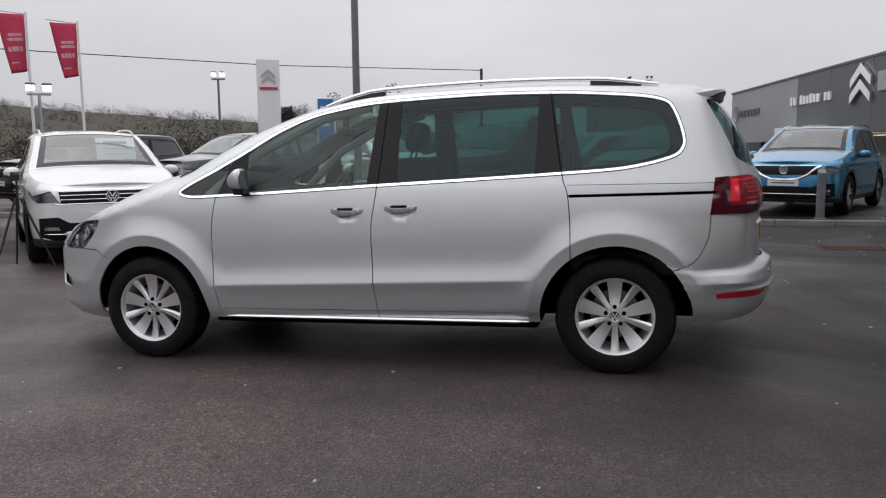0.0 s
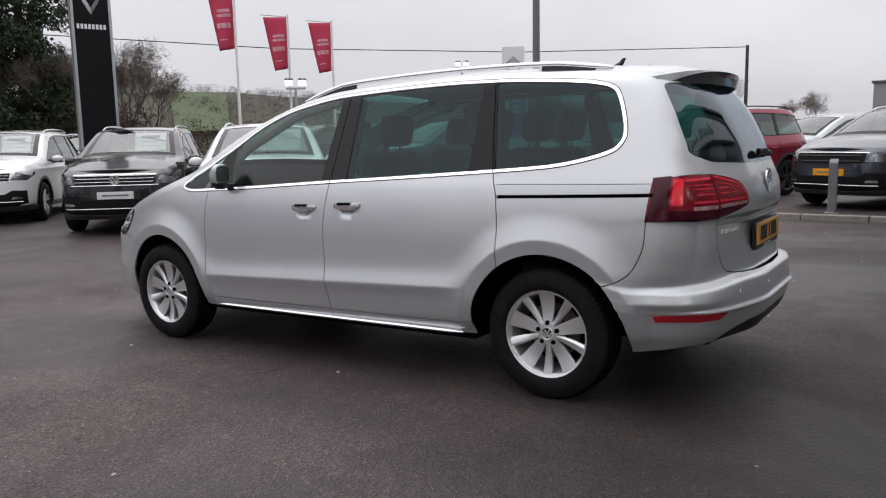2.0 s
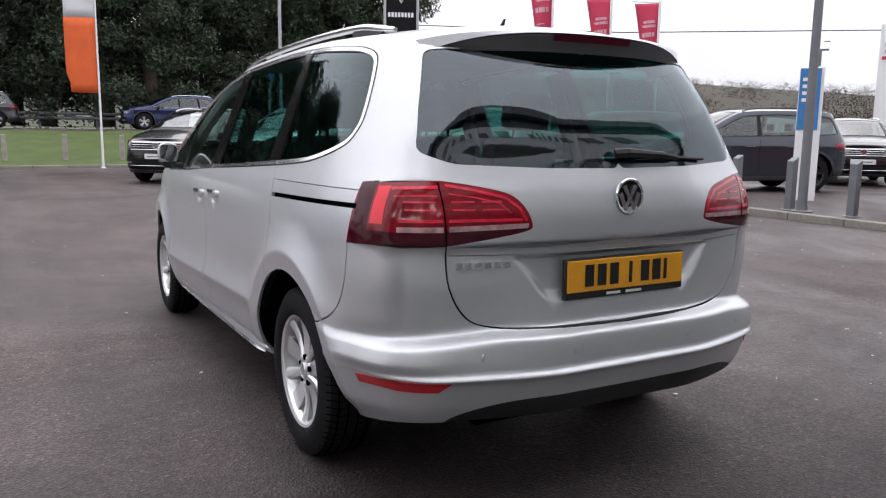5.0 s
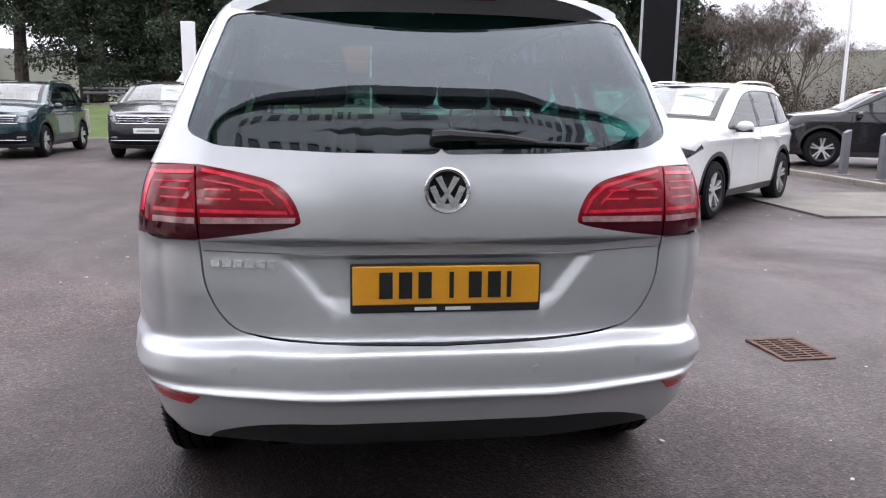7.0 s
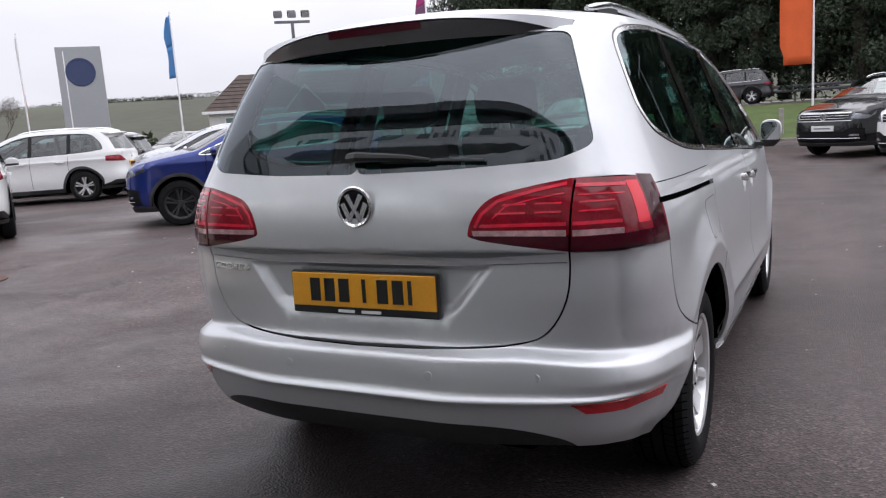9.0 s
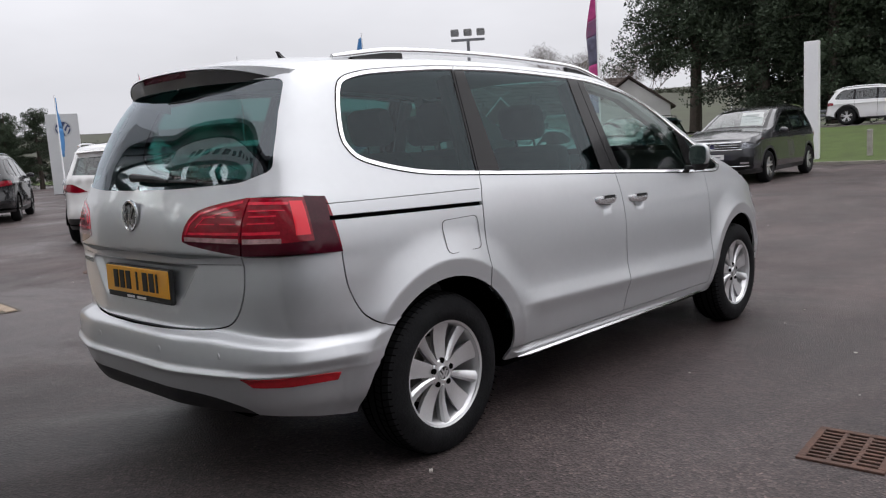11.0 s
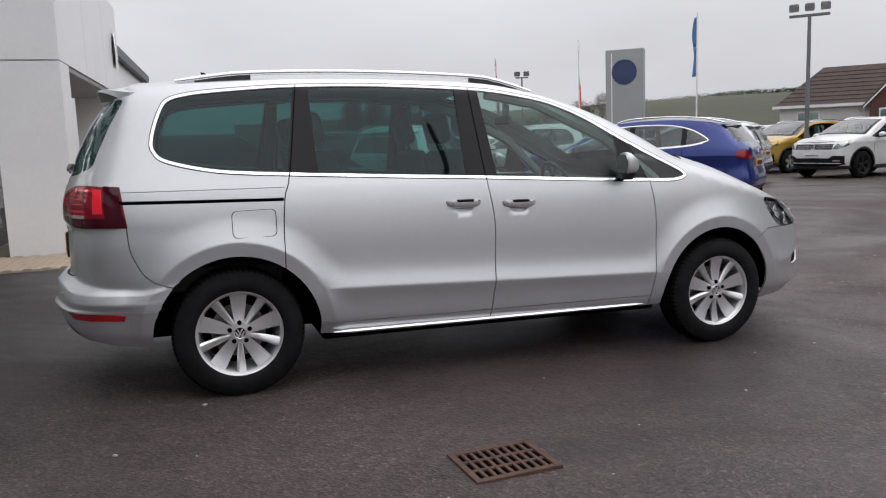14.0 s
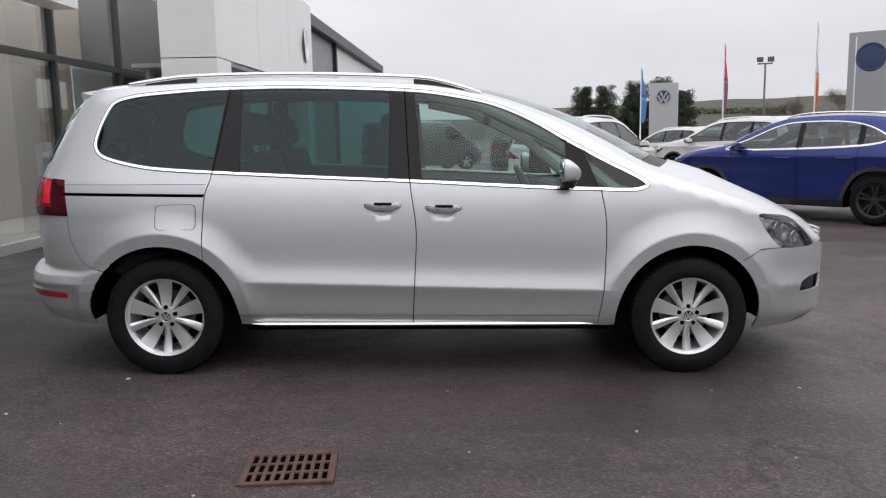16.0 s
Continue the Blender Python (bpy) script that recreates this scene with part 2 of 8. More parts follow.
def spline(pts, n=6, closed=False):
    """Catmull-Rom through 2D points."""
    pts = [Vector(p) for p in pts]
    k = len(pts)
    out = []
    for i in range(k if closed else k - 1):
        if closed:
            p0, p1, p2, p3 = pts[i - 1], pts[i], pts[(i + 1) % k], pts[(i + 2) % k]
        else:
            p0, p1, p2, p3 = pts[max(i - 1, 0)], pts[i], pts[i + 1], pts[min(i + 2, k - 1)]
        for j in range(n):
            t = j / n
            out.append(tuple(0.5 * (2 * p1 + (p2 - p0) * t + (2 * p0 - 5 * p1 + 4 * p2 - p3) * t * t + (3 * p1 - p0 - 3 * p2 + p3) * t ** 3)))
    if not closed:
        out.append(tuple(pts[-1]))
    return out


def inside(p, poly):
    x, y = p
    c, j = False, len(poly) - 1
    for i in range(len(poly)):
        xi, yi = poly[i]
        xj, yj = poly[j]
        if (yi > y) != (yj > y) and x < (xj - xi) * (y - yi) / (yj - yi) + xi:
            c = not c
        j = i
    return c


def inset(poly, d):
    """An outline moved inwards by d."""
    k = len(poly)
    area = sum(poly[i - 1][0] * poly[i][1] - poly[i][0] * poly[i - 1][1] for i in range(k))
    s = 1 if area > 0 else -1
    out = []
    for i in range(k):
        a, b = Vector(poly[i - 1]), Vector(poly[(i + 1) % k])
        t = (b - a).normalized()
        out.append((poly[i][0] - s * t.y * d, poly[i][1] + s * t.x * d))
    return out


def ribbon(line, w):
    """A narrow closed outline round a line."""
    left, right = [], []
    for i, p in enumerate(line):
        t = (Vector(line[min(i + 1, len(line) - 1)]) - Vector(line[max(i - 1, 0)])).normalized()
        left.append((p[0] - t.y * w / 2, p[1] + t.x * w / 2))
        right.append((p[0] + t.y * w / 2, p[1] - t.x * w / 2))
    return left + right[::-1]


def lerp(table, x):
    return float(np.interp(x, [a for a, _ in table], [b for _, b in table]))


# ---- car skins ----
def smooth_table(t):
    return spline(t, 5)


def clamp(v):
    return 0.0 if v < 0 else 1.0 if v > 1 else v


class Shell:
    """A car's skin. At each height its plan is two super-ellipse quarters; the half skin is unrolled to a sheet (s along the
    plan from the rear centre to the front centre, z up), on which panels are drawn as outlines."""

    def __init__(self, width, front, rear, top, bottom, mid=-0.2, nf=4.5, nr=5.5, sculpt=None, step=0.035, soft=0.06, tuck=0.05, tilt=0.0, square=0.0):
        self.w, self.f, self.r = smooth_table(width), smooth_table(front), smooth_table(rear)
        self.top, self.bottom = sorted(spline(top, 5)), sorted(bottom)
        self.wz, self.wv = zip(*self.w)
        self.fz, self.fv = zip(*self.f)
        self.rz, self.rv = zip(*self.r)
        self.ty, self.tv = zip(*self.top)
        self.mid, self.nf, self.nr, self.sculpt, self.step = mid, nf, nr, sculpt, step
        self.soft, self.tuck, self.tilt, self.square = soft, tuck, tilt, square
        self.arc = {}
        for front_side, n, reach in ((True, nf, lerp(self.f, 0.6) - mid), (False, nr, mid - lerp(self.r, 0.6))):
            d = np.geomspace(1e-10, math.pi / 4, 1200)
            th = np.concatenate([[0], d, (math.pi / 2 - d[::-1])[1:], [math.pi / 2]])
            x, y = lerp(self.w, 0.6) * np.cos(th).clip(0) ** (2 / n), reach * np.sin(th) ** (2 / n)
            self.arc[front_side] = (th, np.concatenate([[0], np.cumsum(np.hypot(np.diff(x), np.diff(y)))]))
        self.smax, self.smin = self.arc[True][1][-1], -self.arc[False][1][-1]

    def exp(self, z):
        """How square the rear corners are at a height."""
        return self.nr + self.square * (0.8 + 0.3 * clamp((z - 0.60) / 0.2) * clamp((1.30 - z) / 0.2))

    def W(self, z):
        return float(np.interp(z, self.wz, self.wv))

    def F(self, z):
        return float(np.interp(z, self.fz, self.fv))

    def R(self, z):
        return float(np.interp(z, self.rz, self.rv))

    def T(self, y):
        return float(np.interp(y, self.ty, self.tv))

    def raw(self, s, z):
        ahead = s >= 0
        th, arc = self.arc[ahead]
        a = float(np.interp(abs(s), arc, th))
        n = self.nf if ahead else self.exp(z)
        reach = (self.F(z) if ahead else self.R(z)) - self.mid
        c = max(math.cos(a), 0.0)
        y = self.mid + reach * math.sin(a) ** (2 / n)
        x = self.W(z + self.tilt * max(-1.0, min(1.0, y)) * clamp((0.95 - z) / 0.3)) * c ** (2 / n)
        if a > math.pi / 2 - 1e-9:
            x = 0.0
        return x, y

    def P(self, s, z):
        x, y = self.raw(s, z)
        d = self.T(y) - z
        if d < self.soft:
            x *= 1 - self.tuck * (1 - max(d, 0) / self.soft) ** 2
        if self.sculpt:
            x, y, z = self.sculpt(self, x, y, z)
        return Vector((x, y, z))

    def N(self, s, z, e=0.007):
        e = 0.03 if z > 1.12 else e
        a = self.P(min(s + e, self.smax), z) - self.P(max(s - e, self.smin), z)
        b = self.P(s, z + e) - self.P(s, z - e)
        n = a.cross(b)
        n = n.normalized() if n.length > 1e-12 else Vector((1, 0, 0))
        x, y = self.raw(s, z)
        return -n if n.dot(Vector((x, (y - self.mid) * 0.3, 0))) < 0 else n

    def sy(self, y, z):
        ahead = y >= self.mid
        n = self.nf if ahead else self.exp(z)
        t = clamp((y - self.mid) / ((self.F(z) if ahead else self.R(z)) - self.mid))
        th, arc = self.arc[ahead]
        s = float(np.interp(math.asin(min(1.0, t ** (n / 2))), th, arc))
        return s if ahead else -s

    def sx(self, x, z, ahead=False):
        n = self.nf if ahead else self.exp(z)
        c = clamp(x / self.W(z))
        th, arc = self.arc[ahead]
        s = float(np.interp(math.acos(min(1.0, c ** (n / 2))), th, arc))
        return s if ahead else -s

    def side(self, pts):
        """Side-view (y, z) points on the sheet."""
        return [(self.sy(y, z), z) for y, z in dense(pts)]

    def tail(self, pts):
        """Rear-view (x, z) points on the sheet."""
        return [(self.sx(x, z), z) for x, z in dense(pts)]

    def nose(self, pts):
        return [(self.sx(x, z, True), z) for x, z in dense(pts)]

    def rims(self, k):
        """The sheet's upper and lower edge at k stations."""
        up, low = [], []
        for s in np.linspace(self.smin, self.smax, k):
            z = 0.9
            for _ in range(12):
                z = 0.5 * z + 0.5 * self.T(self.raw(s, z)[1])
            up.append((float(s), z))
            z = 0.3
            for _ in range(4):
                z = lerp(self.bottom, self.raw(s, z)[1])
            low.append((float(s), z))
        return up, low

    def panels(self, regions, holes=(), rest="body", stations=150, guides=()):
        """Cuts the sheet along the outlines and sorts its pieces: {name: (verts, faces, normals)} for the half with x > 0.
        regions: (name, outline, lift); the first that holds a piece takes it; holes are left out."""
        up, low = self.rims(stations)
        dom = low + up[::-1]
        loops = [dom] + [r[1] for r in regions] + list(holes)
        vs, es, lim = [], [], {}
        for k, loop in enumerate(loops):
            b = len(vs)
            vs += [Vector(p) for p in loop]
            es += [(b + i, b + (i + 1) % len(loop)) for i in range(len(loop))]
        for line in guides:
            b = len(vs)
            vs += [Vector(p) for p in line]
            es += [(b + i, b + i + 1) for i in range(len(line) - 1)]
        g = self.step
        for i in range(int((self.smax - self.smin) / g) + 1):
            s = self.smin + i * g
            zt, zb = np.interp(s, [p[0] for p in up], [p[1] for p in up]), np.interp(s, [p[0] for p in low], [p[1] for p in low])
            z = zb + g * (0.5 + 0.25 * (i % 2))
            while z < zt - g * 0.4:
                vs.append(Vector((s, z)))
                z += g
        from mathutils.geometry import delaunay_2d_cdt
        ov, _, of, _, _, _ = delaunay_2d_cdt(vs, es, [], 0, 1e-5)
        boxes = [(min(p[0] for p in l), max(p[0] for p in l), min(p[1] for p in l), max(p[1] for p in l)) for l in loops]

        def hit(k, c):
            b = boxes[k]
            return b[0] <= c[0] <= b[1] and b[2] <= c[1] <= b[3] and inside(c, loops[k])
        sort, lift = {}, {rest: 0.0}
        nr = len(regions)
        for name, _, d in regions:
            lift[name] = d
        for f in of:
            c = (sum(ov[i][0] for i in f) / 3, sum(ov[i][1] for i in f) / 3)
            if not hit(0, c) or any(hit(1 + nr + k, c) for k in range(len(holes))):
                continue
            name = next((regions[k][0] for k in range(nr) if hit(1 + k, c)), rest)
            sort.setdefault(name, []).append(f)
        cache, out = {}, {}
        for name, fs in sort.items():
            ids, verts, norms, faces, count = {}, [], [], [], {}
            for f in fs:
                t = []
                for i in f:
                    if i not in ids:
                        if i not in cache:
                            s, z = ov[i]
                            cache[i] = (self.P(s, z), self.N(s, z))
                        p, n = cache[i]
                        ids[i] = len(verts)
                        verts.append(p + n * lift[name])
                        norms.append(n)
                    t.append(ids[i])
                a, b, c = (verts[k] for k in t)
                if (b - a).cross(c - a).dot(norms[t[0]]) < 0:
                    t.reverse()
                faces.append(tuple(t))
                for k in range(3):
                    e = (t[k], t[(k + 1) % 3])
                    count[tuple(sorted(e))] = count.get(tuple(sorted(e)), 0) + 1
            for f in list(faces):
                for k in range(3):
                    a, b = f[k], f[(k + 1) % 3]
                    if count[tuple(sorted((a, b)))] == 1 and not (verts[a].x < 2e-3 and verts[b].x < 2e-3):
                        way = (verts[b] - verts[a]).cross(norms[a])
                        way = way.normalized() if way.length > 1e-9 else norms[a]
                        q = len(verts)
                        verts += [verts[a].copy(), verts[b].copy(), verts[b] - norms[b] * 0.012, verts[a] - norms[a] * 0.012]
                        norms += [way] * 4
                        faces.append((q + 1, q, q + 3, q + 2))
            out[name] = (verts, faces, norms)
        return out

    def crest(self, crown, bow, k=260, m=14):
        """The strip that joins the two upper edges: bonnet, windscreen and roof as one grid of rows."""
        up, _ = self.rims(k)
        rows = []
        for s, z in up:
            p = self.P(s, z)
            scale = min(1.0, (p.x / 0.55)) ** 2
            rows.append([Vector((p.x * v, p.y + lerp(bow, p.y) * scale * (1 - v * v), p.z + lerp(crown, p.y) * scale * (1 - abs(v) ** 2.4))) for v in np.linspace(-1, 1, m + 1)])
        norms = []
        for i in range(len(rows)):
            line = []
            for j in range(m + 1):
                a = rows[min(i + 1, len(rows) - 1)][j] - rows[max(i - 1, 0)][j]
                b = rows[i][min(j + 1, m)] - rows[i][max(j - 1, 0)]
                n = b.cross(a)
                n = n.normalized() if n.length > 1e-12 else Vector((0, 0, 1))
                line.append(-n if n.z < 0 else n)
            norms.append(line)
        return rows, norms


def dense(pts, gap=0.03):
    out = []
    for a, b in zip(pts, list(pts[1:]) + [pts[0]]):
        a, b = Vector(a), Vector(b)
        k = max(1, int((b - a).length / gap))
        out += [tuple(a + (b - a) * (i / k)) for i in range(k)]
    return out


def dense_line(pts, gap=0.03):
    out = []
    for a, b in zip(pts, pts[1:]):
        a, b = Vector(a), Vector(b)
        k = max(1, int((b - a).length / gap))
        out += [tuple(a + (b - a) * (i / k)) for i in range(k)]
    return out + [tuple(pts[-1])]


def both(p):
    """A half panel with its mirror image, in one."""
    v, f, n = p
    k = len(v)
    return (v + [Vector((-a.x, a.y, a.z)) for a in v], f + [tuple(k + i for i in reversed(q)) for q in f],
            n + [Vector((-a.x, a.y, a.z)) for a in n])


def mirrored(p):
    v, f, n = p
    return [Vector((-a.x, a.y, a.z)) for a in v], [tuple(reversed(q)) for q in f], [Vector((-a.x, a.y, a.z)) for a in n]


def panel(name, p, material, parent, label=""):
    return mesh_ob(name, p[0], p[1], material, parent, label, normals=p[2])


def strip(rows, norms, i0, i1, j0, j1, lift=0.0):
    """A piece of a crest's grid."""
    v, n, f = [], [], []
    w = j1 - j0 + 1
    for i in range(i0, i1 + 1):
        for j in range(j0, j1 + 1):
            v.append(rows[i][j] + norms[i][j] * lift)
            n.append(norms[i][j])
    for i in range(i1 - i0):
        for j in range(j1 - j0):
            a = i * w + j
            q = [a, a + 1, a + w + 1, a + w]
            p0, p1, p2 = v[q[0]], v[q[1]], v[q[2]]
            if (p1 - p0).cross(p2 - p0).z < 0:
                q.reverse()
            f.append(tuple(q))
    return v, f, n


def emblem(name, r, m, parent, disc=None, ring=None):
    """A round badge: rim, dark disc and two raised chevrons."""
    bm = bmesh.new()
    lathe(bm, [(0, r), (0.006, r), (0.009, r * 0.94), (0.007, r * 0.83), (0, r * 0.82)], "y", 28, m)
    a = r * 0.80
    for pts in ([(-0.66, 0.66), (-0.34, 0.80), (0, 0.10), (0.34, 0.80), (0.66, 0.66), (0.16, -0.14), (-0.16, -0.14)],
                [(-0.98, 0.16), (-0.66, 0.30), (-0.36, -0.40), (0, 0.0), (0.36, -0.40), (0.66, 0.30), (0.98, 0.16), (0.48, -0.90), (0.24, -0.92), (0, -0.36), (-0.24, -0.92), (-0.48, -0.90)]):
        vs = prism(bm, [(x * a, z * a) for x, z in pts], 0.0, 0.006)
        for v in vs:
            v.co = m @ v.co
    top = part(name, bm, ring or CHROME, parent, "bright raised round emblem")
    bm = bmesh.new()
    r0 = lathe(bm, [(-0.004, r * 0.86), (0.001, r * 0.86)], "y", 28, m)
    cap(bm, r0[1])
    part("disc", bm, disc or PIANO, top, "dark emblem ground")
    return top


def wheel(parent, x, y, z, side, r=0.332, rim=0.213, width=0.215, rim_mat=None, spokes=5, twin=True, name="wheel"):
    """A wheel whose outer face looks along side (+1 or -1 in x): tyre, rim and spokes, hub and bolts."""
    rim_mat = rim_mat or ALLOY
    m = Matrix.Translation((x, y, z)) @ Matrix.Diagonal((side, 1, 1, 1))
    w, wi = new(name), 0
    w.empty_display_size = 0.1
    w.parent = parent
    bm = bmesh.new()
    h = width / 2
    lathe(bm, [(-h * 0.75, rim), (-h, rim + 0.03), (-h, r - 0.05), (-h * 0.82, r - 0.012), (-h * 0.5, r), (h * 0.5, r), (h * 0.80, r - 0.010), (h * 0.97, r - 0.04), (h * 1.02, r - 0.075), (h, rim + 0.03), (h * 0.92, rim + 0.008), (h * 0.8, rim)], "x", 56, m)
    tyre = part("tyre", bm, TYRE, w, "black rubber tyre", True)
    bm = bmesh.new()
    for k in (-0.55, -0.19, 0.19, 0.55):
        lathe(bm, [(h * k - 0.004, r + 0.0005), (h * k - 0.004, r + 0.0012), (h * k + 0.004, r + 0.0012), (h * k + 0.004, r + 0.0005)], "x", 48, m)
    for k in range(72):
        a = 2 * math.pi * k / 72
        for x0, x1, tw in ((-0.95, -0.58, 0.02), (-0.52, -0.22, -0.02), (0.22, 0.52, 0.02), (0.58, 0.95, -0.02)):
            vs = []
            for xx, da in ((x0, -0.006), (x1, -0.006 + tw), (x1, 0.006 + tw), (x0, 0.006)):
                rr = r + 0.0012 - (0.016 if abs(xx) > 0.9 else 0.0)
                vs.append(bm.verts.new(m @ Vector((h * xx, rr * math.cos(a + da), rr * math.sin(a + da)))))
            bm.faces.new(vs)
    part("tread_groove", bm, VOID, tyre)
    bm = bmesh.new()
    lathe(bm, [(-h * 0.7, rim - 0.004), (h * 0.86, rim - 0.004), (h * 0.90, rim + 0.006), (h * 0.86, rim + 0.004), (h * 0.80, rim - 0.006), (h * 0.55, rim - 0.016), (-h * 0.6, rim - 0.03)], "x", 48, m)
    part("rim", bm, rim_mat, w, "silver alloy rim", True)
    bm = bmesh.new()
    f = h * 0.62
    lathe(bm, [(f - 0.055, 0.068), (f - 0.01, 0.066), (f + 0.004, 0.055), (f + 0.006, 0.034), (f + 0.006, 0.001)], "x", 30, m)
    part("hub", bm, rim_mat, w, "", True)
    count = spokes * (2 if twin else 1)
    for i in range(count):
        a = 2 * math.pi * i / count + math.pi / 2
        wide = not twin or i % 2 == 0
        w0, w1 = (0.022, 0.044) if wide else (0.011, 0.025)
        bm = bmesh.new()
        secs = []
        for q in range(5):
            t = q / 4
            rr = 0.050 + (rim - 0.006 - 0.050) * t
            hw = w0 + (w1 - w0) * t ** 0.8
            out = f + 0.004 - 0.012 * math.sin(t * math.pi) + 0.010 * t
            secs.append([(out - 0.028, -hw * 0.8, rr), (out - 0.004, -hw, rr), (out + 0.001 - (0.004 if wide else -0.004), -hw * 0.5, rr), (out + (0.0 if wide else 0.004) - (0.005 if wide else 0), hw * 0.5, rr), (out - 0.004, hw, rr), (out - 0.028, hw * 0.8, rr)])
        vs = [[bm.verts.new(m @ Vector((p[0], p[2] * math.cos(a) - p[1] * math.sin(a), p[1] * math.cos(a) + p[2] * math.sin(a)))) for p in sec] for sec in secs]
        for p, q in zip(vs, vs[1:]):
            for k in range(6):
                bm.faces.new((p[k], p[(k + 1) % 6], q[(k + 1) % 6], q[k]))
        bm.faces.new(vs[0])
        bm.faces.new(vs[-1][::-1])
        part("spoke", bm, rim_mat, w, "wide alloy spoke" if wide else "narrow alloy spoke", True)
    for i in range(5):
        bm = bmesh.new()
        a = 2 * math.pi * i / 5 + math.pi / 2
        mm = m @ Matrix.Translation((f + 0.0065, 0.052 * math.cos(a), 0.052 * math.sin(a)))
        r0 = lathe(bm, [(-0.012, 0.012), (0.001, 0.012)], "x", 10, mm)
        cap(bm, r0[1])
        part("bolt", bm, VOID, w, "dark sunken wheel bolt")
    emblem("hub_cap", 0.032, m @ Matrix.Translation((f + 0.006, 0, 0)) @ Matrix(((0, 1, 0, 0), (-1, 0, 0, 0), (0, 0, 1, 0), (0, 0, 0, 1))), w, PIANO, ALLOY)
    bm = bmesh.new()
    r0 = lathe(bm, [(-0.03, 0.02), (-0.03, 0.135), (-0.012, 0.14), (-0.012, 0.03)], "x", 32, m)
    part("brake_disc", bm, mat("brake_steel", (0.16, 0.15, 0.14), 0.4, 0.8, vary=0.3, scale=30) if "brake_steel" not in bpy.data.materials else bpy.data.materials["brake_steel"], w, "dull steel brake disc", True)
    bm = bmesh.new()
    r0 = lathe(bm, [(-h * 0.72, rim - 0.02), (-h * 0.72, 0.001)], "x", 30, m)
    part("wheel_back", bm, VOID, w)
    return w


